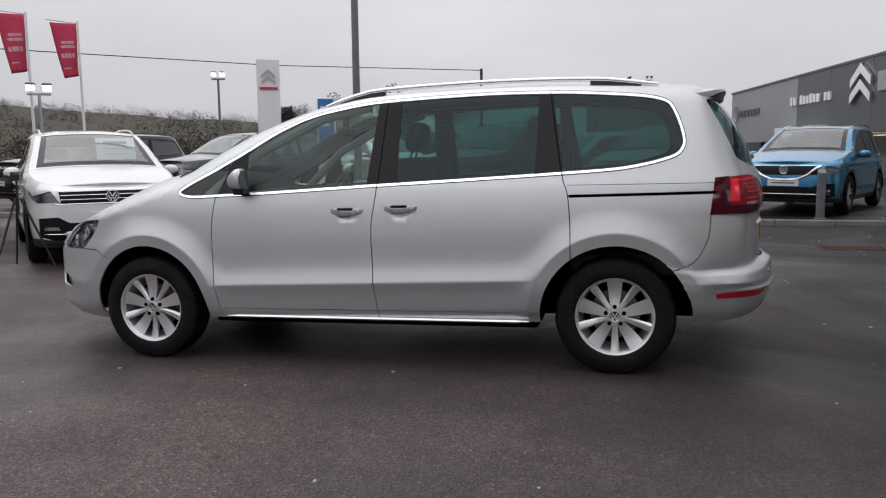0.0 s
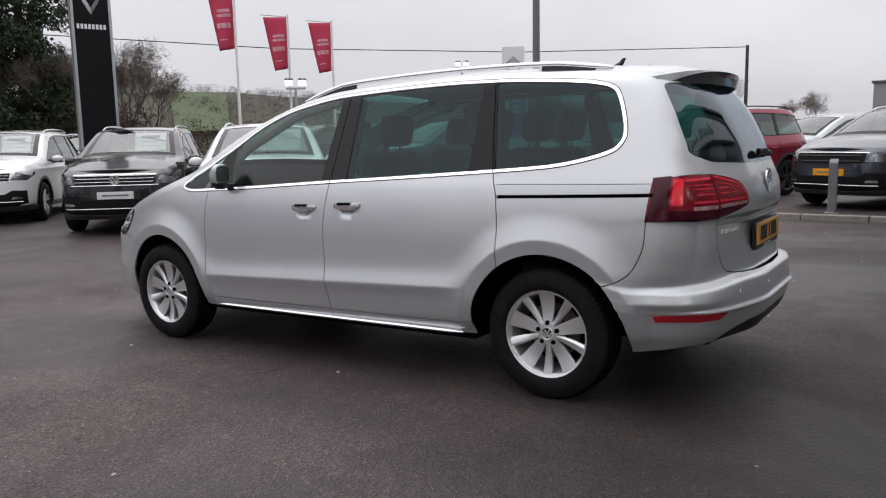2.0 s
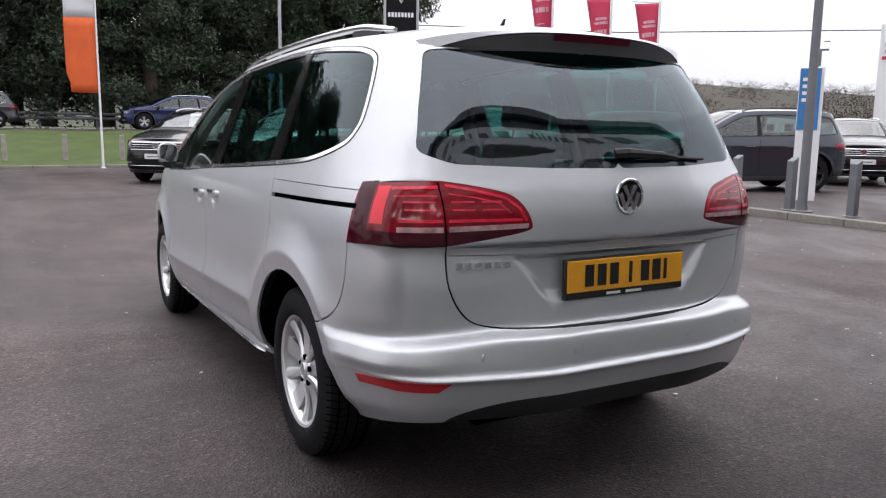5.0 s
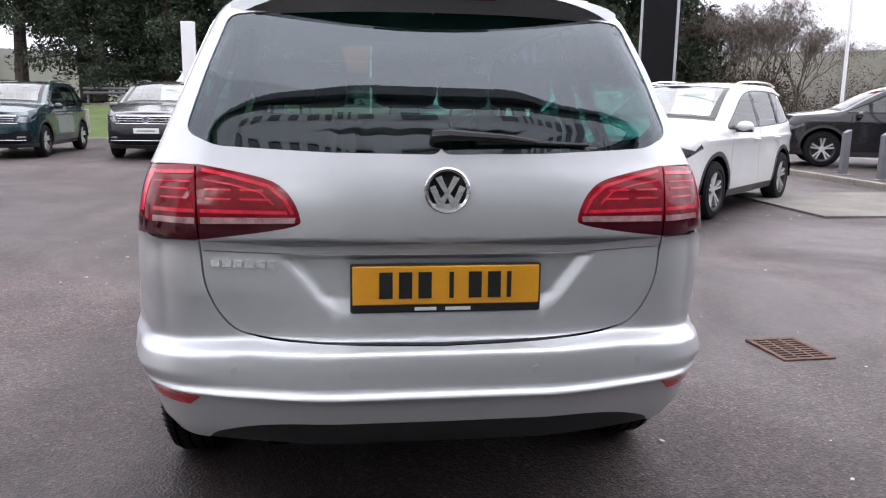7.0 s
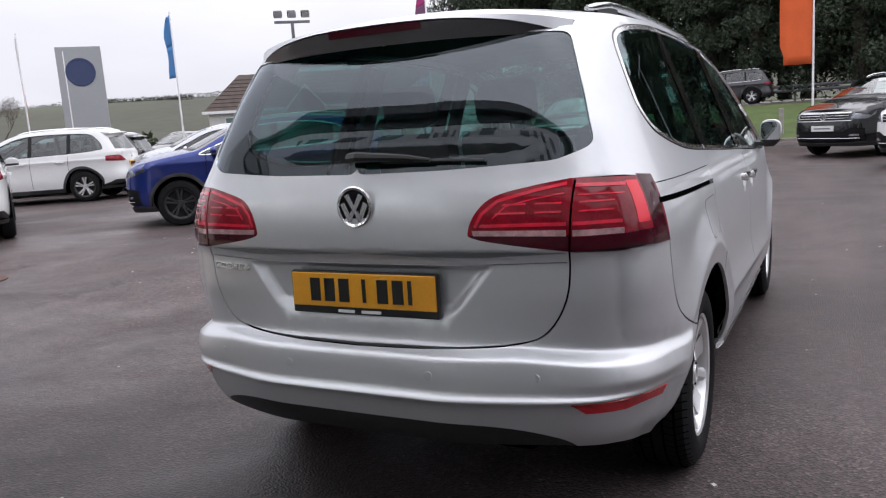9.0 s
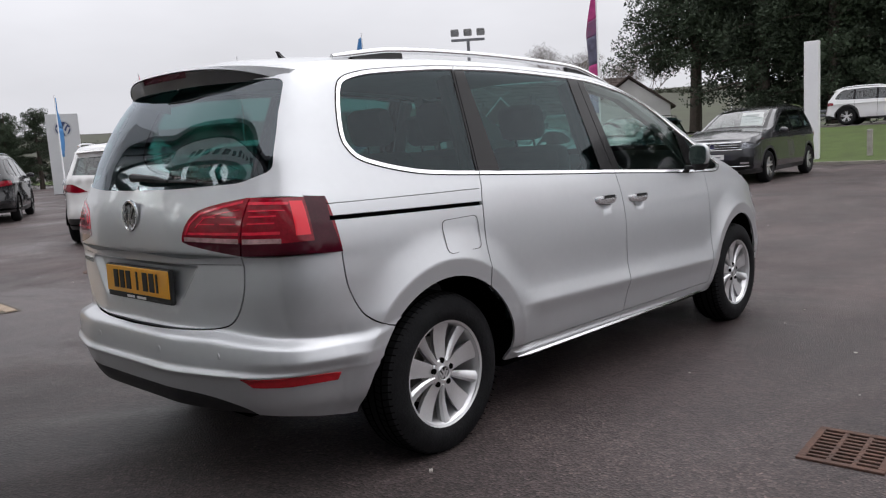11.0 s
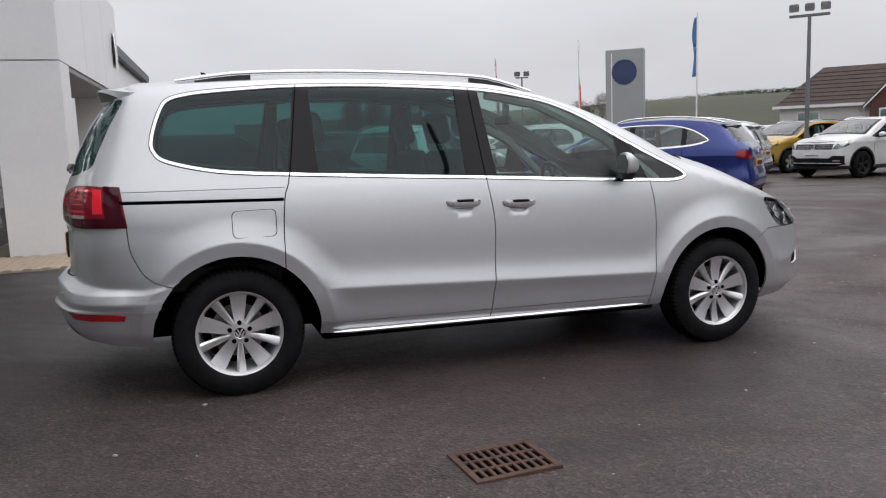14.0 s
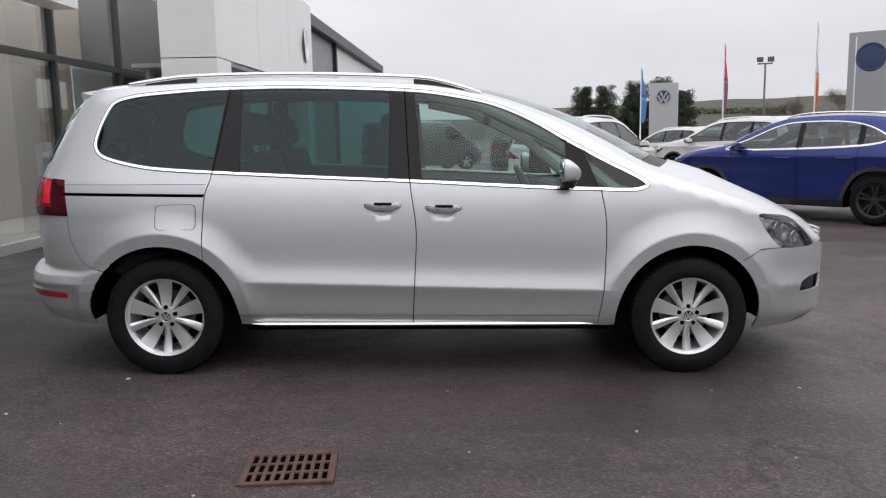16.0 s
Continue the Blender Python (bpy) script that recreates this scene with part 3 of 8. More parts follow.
# ---- the silver people carrier ----
def people_carrier():
    car = thing("people_carrier", "silver metallic people carrier with roof rails parked on wet tarmac", "car",
                Matrix.Rotation(-0.003, 4, "Z") @ Matrix.Rotation(-0.0192, 4, "X"))
    hubs = ((1.46, 0.325), (-1.46, 0.325))
    dlo = spline([(1.205, 1.085), (1.150, 1.029), (0.90, 1.031), (0.55, 1.043), (-0.03, 1.070), (-0.60, 1.093), (-1.19, 1.120), (-1.38, 1.130), (-1.53, 1.143), (-1.68, 1.171), (-1.790, 1.206), (-1.832, 1.250), (-1.842, 1.30),
                  (-1.822, 1.39), (-1.782, 1.487), (-1.740, 1.528), (-1.66, 1.552), (-1.55, 1.568), (-1.30, 1.590), (-1.12, 1.600), (-0.70, 1.608), (-0.10, 1.590), (0.20, 1.551), (0.39, 1.506), (0.585, 1.424), (0.775, 1.315), (0.97, 1.21)], 5, True)

    tail_bow = [(0.3, 0.064), (0.60, 0.064), (0.75, 0.050), (0.95, 0.052), (1.10, 0.055), (1.30, 0.038), (1.5, 0.028)]

    def sculpt(sh, x, y, z):
        if x > 0.55:
            for hy, hz in hubs:
                r = math.hypot(y - hy, z - hz + 0.01)
                if r < 0.63 and z < 1.0:
                    w = clamp(1 - (r - 0.487) / 0.13) ** 1.7 * clamp((z - 0.30) / 0.2)
                    flat = x / sh.W(z + sh.tilt * max(-1.0, min(1.0, y)) * clamp((0.95 - z) / 0.3)) * 0.942
                    x += (max(flat, x) - x) * w + 0.004 * w - 0.010 * clamp((0.487 - r) / 0.07)
        if x > 0.8 and 0.86 < z < 1.0:
            for y0, z0 in ((0.085, 0.918), (-0.245, 0.930)):
                q = ((y - y0) / 0.062) ** 2 + ((z - z0) / 0.034) ** 2
                if q < 1:
                    x -= 0.024 * (1 - q) ** 1.1
        if y < -1.72 and x > 0.3 and z < 0.7:
            k = clamp((-1.72 - y) / 0.25) * clamp((x - 0.3) / 0.3)
            x += k * (0.011 * clamp((0.614 - z) / 0.018) * clamp((z - 0.42) / 0.10) - 0.013 * clamp((0.66 - z) / 0.05))
        if y < -2.0:
            hw = 0.44 + (0.32 - 0.44) * (0.857 - z) / 0.147
            y += 0.024 * clamp((hw - x) / 0.035) * clamp((0.858 - z) / 0.008) * clamp((z - 0.695) / 0.045)
        if y < -1.75:
            # the tail bows forward towards its corners, and the bumper's ledge drops there
            u = x / sh.W(z)
            k = clamp((u - 0.28) / 0.46)
            low = clamp((0.75 - z) / 0.15)
            y += lerp(tail_bow, z) * k * k * (3 - 2 * k) * (1 - (1 - 0.6 * low) * clamp((u - 0.84) / 0.10)) * clamp((-1.9 - y) / 0.12)
            z -= 0.030 * clamp((x - 0.52) / 0.32) * clamp(1 - abs(z - 0.60) / 0.13) * clamp((-1.75 - y) / 0.15)
        return x, y, z

    sh = Shell(width=[(0.1, 0.76), (0.24, 0.842), (0.30, 0.876), (0.34, 0.897), (0.44, 0.919), (0.503, 0.9415), (0.511, 0.943), (0.519, 0.9425), (0.56, 0.932), (0.60, 0.924), (0.66, 0.9195), (0.80, 0.917), (0.95, 0.905), (1.05, 0.884), (1.12, 0.857), (1.30, 0.787), (1.50, 0.707), (1.6, 0.668), (1.75, 0.60)],
               front=[(0.1, 2.2), (0.25, 2.34), (0.32, 2.41), (0.36, 2.41), (0.5, 2.40), (0.7, 2.40), (0.8, 2.33), (0.95, 2.30), (1.3, 2.30), (1.75, 2.30)],
               rear=[(0.1, -2.18), (0.26, -2.27), (0.36, -2.335), (0.46, -2.366), (0.475, -2.379), (0.483, -2.380), (0.493, -2.368), (0.503, -2.364), (0.56, -2.362), (0.592, -2.358), (0.602, -2.349), (0.612, -2.324), (0.621, -2.300), (0.66, -2.292), (0.86, -2.292), (0.9, -2.306), (0.98, -2.307), (1.05, -2.294), (1.12, -2.268), (1.17, -2.249), (1.24, -2.2275), (1.33, -2.1865), (1.40, -2.149), (1.47, -2.1005), (1.54, -2.041), (1.62, -1.965), (1.75, -1.86)],
               top=[(2.6, 0.76), (2.36, 0.78), (2.20, 0.83), (2.05, 0.875), (1.84, 0.945), (1.55, 1.04), (1.27, 1.125), (1.14, 1.175), (0.93, 1.295), (0.68, 1.42), (0.40, 1.525), (0.12, 1.592), (-0.13, 1.618), (-0.66, 1.632), (-1.10, 1.628), (-1.40, 1.615), (-1.70, 1.598), (-1.95, 1.578), (-2.3, 1.568)],
               bottom=[(-2.6, 0.335), (-2.34, 0.335), (-2.20, 0.312), (-2.05, 0.288), (-1.87, 0.272), (-1.06, 0.285), (1.04, 0.28), (1.88, 0.23), (2.2, 0.25), (2.6, 0.25)], sculpt=sculpt, tilt=0.025, square=1.9)
    S, R = sh.side, sh.tail

    def line(pts, w=0.0055):
        return [(sh.sy(y, z), z) for y, z in dense(ribbon(dense_line(pts), w))]

    def tail_line(pts, w=0.0055):
        return [(sh.sx(x, z), z) for x, z in dense(ribbon(dense_line(pts), w))]
    door_f = spline([(0.945, 1.04), (0.975, 0.85), (0.972, 0.58), (0.95, 0.345), (0.945, 0.285)], 4)
    door_b = spline([(-0.13, 1.585), (-0.10, 1.10), (-0.065, 0.84), (-0.07, 0.59), (-0.085, 0.285)], 4)
    door_c = spline([(-1.10, 1.595), (-1.17, 1.14), (-1.205, 1.02), (-1.22, 0.85), (-1.222, 0.655)], 4)
    arch = [[(hy + 0.418 * math.cos(a), hz - 0.01 + 0.418 * math.sin(a)) for a in np.linspace(-0.6, math.pi + 0.6, 40)] for hy, hz in hubs]
    gate = spline([(0.610, 1.60), (0.616, 1.53), (0.670, 1.34), (0.710, 1.185), (0.670, 1.142), (0.655, 0.90), (0.640, 0.76), (0.585, 0.668), (0.505, 0.630), (0.30, 0.618), (0.0, 0.613)], 4)
    glass_rear = rounded([(0.0, 1.545), (0.592, 1.522), (0.656, 1.34), (0.702, 1.186), (0.61, 1.148), (0.30, 1.134), (0.0, 1.130)], 0.03)
    lamp_gate = spline([(0.655, 1.098), (0.56, 1.083), (0.455, 1.058), (0.405, 1.018), (0.380, 0.962), (0.395, 0.940), (0.50, 0.919), (0.655, 0.897)], 4)
    seam = spline([(-1.963, 0.893), (-1.953, 0.78), (-1.915, 0.695), (-1.85, 0.638), (-1.765, 0.598)], 4)
    # Second tail_line is no joint: the tailgate crease's shade drawn as a dark line.
    gaps = [line(door_f), line(door_b), line(door_c), line([(0.95, 0.342), (-1.055, 0.346)]), line([(-1.205, 1.066), (-1.99, 1.063)], 0.003),
            tail_line(gate[17:]), tail_line([(0.645, 0.866), (0.44, 0.8625), (0.0, 0.8615)], 0.0028), line(seam, 0.005),
            line([(1.745, 0.645), (1.86, 0.70), (2.02, 0.706)], 0.005)]
    gap_regions = [("panel_gap", g, -0.010) for g in gaps]
    rail_hole = line([(-1.212, 1.006), (-1.99, 1.013)], 0.017)
    fuel = rounded([(-1.475, 0.822), (-1.255, 0.824), (-1.255, 0.962), (-1.475, 0.956)], 0.03)
    fuel_ring = line(fuel + [fuel[0]], 0.0035)
    pane = inset(dlo, 0.019)

    def cut(poly, y_min_bot, y_min_top, y_max_bot, y_max_top):
        """The part of a window outline between two slanted lines (at z 1.08 and 1.58)."""
        out = []
        for y, z in poly:
            t = (z - 1.08) / 0.5
            lo, hi = y_min_bot + (y_min_top - y_min_bot) * t, y_max_bot + (y_max_top - y_max_bot) * t
            out.append((min(max(y, lo), hi), z))
        return out
    bars = []
    for z0, z1 in ((1.030, 1.035), (1.006, 1.011)):
        bars.append(("light_bar", R([(0.455 if z0 < 1.03 else 0.475, z0), (0.54, z0), (0.54, z1), (0.46 if z0 < 1.03 else 0.48, z1)]), 0.002))
        bars.append(("light_bar", R([(0.565, z0), (0.635, z0), (0.635, z1), (0.565, z1)]), 0.002))
        bars.append(("light_bar_outer", R([(0.68, z0), (0.765, z0), (0.765, z1), (0.68, z1)]), 0.002))
    edge = [("light_bar", R(ribbon([(0.645, 1.084), (0.56, 1.068), (0.463, 1.044), (0.42, 1.010), (0.40, 0.972)], 0.009)), 0.002),
            ("light_bar", R([(0.412, 0.971), (0.648, 0.970), (0.648, 0.980), (0.416, 0.980)]), 0.002), ("light_bar", R(ribbon([(0.640, 1.058), (0.56, 1.046), (0.485, 1.028), (0.450, 0.996)], 0.004)), 0.002),
            ("light_bar_outer", R([(0.665, 0.970), (0.785, 0.970), (0.785, 0.980), (0.665, 0.980)]), 0.002), ("light_bar_outer", R([(0.665, 1.073), (0.785, 1.069), (0.785, 1.078), (0.665, 1.083)]), 0.002),
            ("light_bar_outer", R([(0.675, 1.050), (0.785, 1.048), (0.785, 1.052), (0.675, 1.054)]), 0.002)]
    regions = gap_regions + [("slide_rail", rail_hole, -0.012)] + bars + edge + [
        ("light_block", S([(-2.078, 1.080), (-2.130, 1.082), (-2.130, 0.964), (-2.070, 0.964)]), 0.001),
        ("clear_strip", R([(0.395, 0.948), (0.648, 0.941), (0.648, 0.958), (0.392, 0.963)]), 0.001),
        ("clear_strip_outer", R([(0.665, 0.940), (0.79, 0.940), (0.79, 0.956), (0.665, 0.957)]), 0.001),
        ("lamp_gate_low", R([p for p in [(0.380, 0.950), (0.395, 0.940), (0.50, 0.919), (0.655, 0.897), (0.655, 0.945)]]), 0.0),
        ("lamp_gate", R(lamp_gate), 0.0),
        ("lamp_body_dark", [(sh.sy(y, z), z) for y, z in dense_line([(-1.984, 1.090), (-2.068, 1.097), (-2.060, 0.942)])] + [(sh.sx(x, z), z) for x, z in dense_line([(0.80, 0.940), (0.655, 0.938), (0.655, 0.896)])] + [(sh.sy(-1.958, 0.893), 0.893)], 0.0),
        ("lamp_body", [(sh.sy(y, z), z) for y, z in dense_line([(-1.958, 0.893), (-1.984, 1.090)])] + [(sh.sx(x, z), z) for x, z in dense_line([(0.655, 1.098), (0.655, 0.897)])], 0.0),
        ("rear_glass", R(glass_rear), -0.003),
        ("window_trim", [(sh.sy(y, z), z) for y, z in inset(dlo, 0.005)], 0.003)]
    seal = ("window_seal", [(sh.sy(y, z), z) for y, z in dlo], 0.001)
    panes = [("quarter_light", cut(pane, 0.925, 0.72, 2.0, 2.0)), ("mirror_post", cut(pane, 0.757, 0.757, 0.925, 0.72)), ("front_door_glass", cut(pane, -0.03, -0.075, 0.757, 0.757)),
             ("pillar_b", cut(pane, -0.215, -0.215, -0.03, -0.075)), ("rear_door_glass", cut(pane, -1.025, -1.035, -0.215, -0.215)),
             ("pillar_c", cut(pane, -1.19, -1.115, -1.025, -1.035)), ("rear_quarter_glass", cut(pane, -3, -3, -1.19, -1.115))]
    regions = regions[:-1] + [(n, [(sh.sy(y, z), z) for y, z in p], -0.004 if "pillar" not in n else -0.001) for n, p in panes] + [("panel_gap", [(sh.sy(y, z), z) for y, z in pane], -0.010)] + regions[-1:] + [seal]
    regions += [
        ("tailgate", [(sh.sx(x, z), z) for x, z in gate] + [(sh.smin - 0.01, 0.613), (sh.smin - 0.01, 1.65), (sh.sx(0.62, 1.60), 1.65)], 0.0),
        ("headlight", S(spline([(1.845, 0.888), (1.95, 0.890), (2.075, 0.866), (2.17, 0.79), (2.225, 0.715), (2.12, 0.704), (1.995, 0.708), (1.92, 0.77)], 4, True)), -0.002),
        ("fog_recess", S(rounded([(2.13, 0.44), (2.30, 0.45), (2.32, 0.54), (2.20, 0.53), (2.13, 0.50)], 0.02)), -0.03),
        ("rear_reflector", [(sh.sy(y, z), z) for y, z in dense_line([(-2.042, 0.436), (-2.034, 0.464), (-2.10, 0.471)])] + [(sh.sx(x, z), z) for x, z in dense_line([(0.80, 0.474), (0.672, 0.472), (0.705, 0.440), (0.80, 0.436)])], 0.003),
        ("rear_valance", R(spline([(0, 0.402), (0.30, 0.403), (0.45, 0.398), (0.57, 0.378), (0.66, 0.340), (0.70, 0.27)], 4) + [(0, 0.27)]), -0.002),
        ("rear_bumper", [(sh.sy(y, z), z) for y, z in dense_line(seam[::-1])] + [(sh.smin - 0.01, 0.893), (sh.smin - 0.01, 0.2), (sh.sy(-1.6, 0.2), 0.2), (sh.sy(-1.6, 0.598), 0.598)], 0.0),
        ("front_bumper", [(sh.sy(y, z), z) for y, z in dense_line([(1.745, 0.643), (1.86, 0.698), (2.02, 0.704), (2.20, 0.71)])] + [(sh.smax + 0.01, 0.71), (sh.smax + 0.01, 0.2), (sh.sy(1.6, 0.2), 0.2), (sh.sy(1.6, 0.643), 0.643)], 0.0),
        ("sill", S([(0.945, 0.342), (-1.055, 0.346), (-1.10, 0.2), (0.95, 0.2)]), 0.0),
        ("front_door", [(sh.sy(y, z), z) for y, z in dense_line(door_f)] + [(sh.sy(y, z), z) for y, z in dense_line([p for p in door_b if p[1] < 1.12][::-1])] + [(sh.sy(-0.1, 1.098), 1.098), (sh.sy(0.45, 1.06), 1.06), (sh.sy(0.94, 1.042), 1.042)], 0.0),
        ("rear_door", [(sh.sy(y, z), z) for y, z in dense_line([p for p in door_b if p[1] < 1.12])] + [(sh.sy(-0.09, 0.28), 0.28), (sh.sy(-1.222, 0.28), 0.28)] + [(sh.sy(y, z), z) for y, z in dense_line([p for p in door_c if p[1] < 1.15][::-1])] + [(sh.sy(-1.16, 1.138), 1.138), (sh.sy(-0.64, 1.12), 1.12)], 0.0),
        ("front_wing", [(sh.sy(y, z), z) for y, z in dense_line(door_f)] + [(sh.sy(1.9, 0.2), 0.2), (sh.smax + 0.01, 0.5), (sh.smax + 0.01, 1.0), (sh.sy(1.24, 1.2), 1.2), (sh.sy(1.17, 1.07), 1.07), (sh.sy(1.13, 1.042), 1.042)], 0.0)]
    holes = [S(a) for a in arch]
    guides = [[(sh.sx(x, 0.8575), 0.8575) for x in np.linspace(0.45, 0, 16)], [(sh.sx(x, 0.849), 0.849) for x in np.linspace(0.45, 0, 16)]]
    guides += [[(sh.sx(x, z), z) for x in np.linspace(0.45, 0, 16)] for z in (0.853, 0.862, 0.868, 0.842, 0.832)]
    guides += [[(s, z) for s in np.linspace(sh.smin, sh.smin + 1.45, 76)] for z in (0.42, 0.443, 0.458, 0.467, 0.472, 0.477, 0.482, 0.487, 0.492, 0.498, 0.508, 0.525, 0.545, 0.565, 0.58, 0.588, 0.594, 0.600, 0.606, 0.612, 0.618, 0.624, 0.632, 0.645, 0.66)]
    guides += [[(sh.sy(y, q - 0.025 * y), q - 0.025 * y) for y in np.linspace(-1.0, 1.0, 60)] for q in (0.445, 0.465, 0.482, 0.498, 0.507, 0.514, 0.521, 0.53, 0.545, 0.565, 0.59)]
    guides += [[(sh.sy(hy + rr * math.cos(a), hz - 0.01 + rr * math.sin(a)), hz - 0.01 + rr * math.sin(a)) for a in np.linspace(0.12, math.pi - 0.12, 44)] for hy, hz in hubs for rr in (0.435, 0.46, 0.478, 0.487, 0.496, 0.506, 0.52, 0.54, 0.565)]
    guides += [[(sh.sx(0.44 + (0.32 - 0.44) * (0.857 - z) / 0.147 - k, z), z) for z in np.linspace(0.857, 0.70, 14)] for k in (-0.012, 0.0, 0.012, 0.024, 0.036, 0.05)]
    guides += [[(sh.sx(x, z), z) for x in np.linspace(0.32, 0.0, 14)] for z in (0.700, 0.715, 0.73, 0.742)]
    guides += [[(sh.sy(y0 + 0.062 * k * math.cos(a), z0 + 0.034 * k * math.sin(a)), z0 + 0.034 * k * math.sin(a)) for a in np.linspace(0, 2 * math.pi, 25)] for y0, z0 in ((0.085, 0.922), (-0.245, 0.934)) for k in (0.3, 0.6, 0.85, 1.0, 1.12)]
    p = sh.panels(regions, holes, stations=260, guides=guides)
    paint = {"body": "body_side", "front_door": "front_door", "rear_door": "rear_door", "front_wing": "front_wing", "sill": "sill"}
    for key, name in paint.items():
        for q in (p[key], mirrored(p[key])):
            panel(name, q, SILVER, car)
    for key, name, m, label in (("tailgate", "tailgate", SILVER, "silver tailgate with a recess for the plate"), ("rear_bumper", "rear_bumper", SILVER, ""), ("front_bumper", "front_bumper", SILVER, ""),
                                ("rear_glass", "rear_window", GLASS_B, "dark tinted rear window"), ("rear_valance", "rear_valance", BLACK, "black plastic lower valance"), ("panel_gap", "panel_gap", VOID, "dark gaps between panels and shade line drawn at tailgate crease")):
        panel(name, both(p[key]), m, car, label)
    for q in (lambda a: a, mirrored):
        panel("slide_rail", q(p["slide_rail"]), VOID, car, "black sliding door track")
        v, f, n = q(p["window_trim"])
        panel("window_trim", (v, f, [(a + Vector((0, 0, 0.55))).normalized() for a in n]), CHROME, car, "bright metal window surround")
        for key, m, label in (("quarter_light", GLASS_F, "small front quarter window"), ("front_door_glass", GLASS_F, "green tinted front door glass"), ("rear_door_glass", GLASS_R, "dark privacy glass"), ("rear_quarter_glass", GLASS_R, "dark privacy glass")):
            panel("side_window", q(p[key]), m, car, label)
        panel("window_seal", q(p["window_seal"]), PIANO, car, "thin black seal round the windows")
        for key in ("pillar_b", "pillar_c", "mirror_post"):
            panel("pillar_trim", q(p[key]), PIANO, car, "gloss black window pillar")
        outer = panel("tail_lamp", q(p["lamp_body"]), LAMP_RED, car, "red tail lamp on the corner")
        panel("smoked_lens", q(p["lamp_body_dark"]), LAMP_DARK, outer, "dark smoked red lens")
        panel("light_block", q(p["light_block"]), LAMP_BLOCK, outer, "bright red lens block")
        panel("light_bar", q(p["light_bar_outer"]), LAMP_BAR, outer)
        panel("clear_strip", q(p["clear_strip_outer"]), LAMP_WHITE, outer)
        inner = panel("tailgate_lamp", q(p["lamp_gate"]), LAMP_RED, car, "red lamp on the tailgate")
        panel("smoked_lens", q(p["lamp_gate_low"]), LAMP_DARK, inner)
        panel("light_bar", q(p["light_bar"]), LAMP_BAR, inner)
        panel("clear_strip", q(p["clear_strip"]), LAMP_WHITE, inner)
        head = panel("headlight", q(p["headlight"]), LENS, car, "clear headlight with bright reflectors")
        v, f, n = q(p["headlight"])
        v = [a - b * 0.035 for a, b in zip(v, n)]
        panel("housing", (v, f, n), mat("headlamp_housing", (0.42, 0.42, 0.43), 0.2, 0.8, vary=0.6, scale=14) if "headlamp_housing" not in bpy.data.materials else bpy.data.materials["headlamp_housing"], head)
        sx = 1 if q(p["headlight"])[0][0].x > 0 else -1
        bm = bmesh.new()
        for hy, hz, hr, hx in ((2.00, 0.80, 0.05, 0.80), (2.11, 0.755, 0.042, 0.72)):
            c = sh.P(sh.sy(hy, hz), hz)
            mm = Matrix.Translation((sx * (c.x - 0.05), c.y - 0.05, hz)) @ Matrix.Rotation(-sx * 0.9, 4, "Z")
            lathe(bm, [(0.0, hr * 0.3), (0.02, hr * 0.9), (0.05, hr), (0.052, hr * 0.95)], "y", 20, mm)
        part("reflector", bm, REFLECTOR, head, "", True)
        panel("fog_recess", q(p["fog_recess"]), BLACK, car, "black fog lamp recess")
        panel("rear_reflector", q(p["rear_reflector"]), REFLEX, car, "red reflector strip")
    rows, norms = sh.crest(crown=[(-2.3, 0.03), (-1.9, 0.055), (-1.0, 0.06), (0.0, 0.05), (0.6, 0.045), (1.14, 0.05), (1.5, 0.075), (2.0, 0.07), (2.4, 0.03)],
                           bow=[(-2.3, -0.02), (-1.5, 0.0), (-0.7, 0.03), (0.12, 0.13), (0.7, 0.22), (1.14, 0.27), (1.3, 0.26), (1.8, 0.14), (2.3, 0.04), (2.5, 0.0)])
    ys = [r[0].y for r in rows]
    i_head = min(range(len(ys)), key=lambda i: abs(ys[i] - 0.13))
    i_cowl = min(range(len(ys)), key=lambda i: abs(ys[i] - 1.13))
    i_bon = min(range(len(ys)), key=lambda i: abs(ys[i] - 1.24))
    panel("roof", strip(rows, norms, 0, i_head, 0, 14), SILVER, car)
    panel("windscreen", strip(rows, norms, i_head, i_cowl, 1, 13, -0.004), GLASS_F, car, "raked windscreen")
    for a, b in ((0, 1), (13, 14)):
        panel("windscreen_pillar", strip(rows, norms, i_head, i_cowl, a, b), SILVER, car)
    panel("cowl", strip(rows, norms, i_cowl, i_bon, 1, 13, -0.008), BLACK, car, "black scuttle below the windscreen")
    for a, b in ((0, 1), (13, 14)):
        panel("wing_top", strip(rows, norms, i_cowl, i_bon, a, b), SILVER, car)
    panel("bonnet", strip(rows, norms, i_bon, len(ys) - 1, 0, 14), SILVER, car)

    # spoiler over the rear window: a dark visor under a thin silver top
    def visor(reach, rows):
        """A lip along the top of the rear window; rows give its section at the middle and the ends."""
        bm = bmesh.new()
        rings = []
        for u in np.linspace(-1, 1, 31):
            x = u * reach
            ys = sh.P(sh.sx(abs(x), 1.545), 1.545).y
            out = 0.074 * (1 - u * u)
            zt, zb = 1.596 - 0.022 * u * u - 0.012 * u ** 6, 1.523 - 0.006 * u * u
            rings.append([bm.verts.new((x, ys + a - b * out, (zt if top else zb) + c - d * u ** 4)) for a, b, top, c, d in rows])
        for p0, p1 in zip(rings, rings[1:]):
            for k in range(len(rows)):
                bm.faces.new((p0[k], p0[(k + 1) % len(rows)], p1[(k + 1) % len(rows)], p1[k]))
        bm.faces.new(rings[0])
        bm.faces.new(rings[-1][::-1])
        return bm
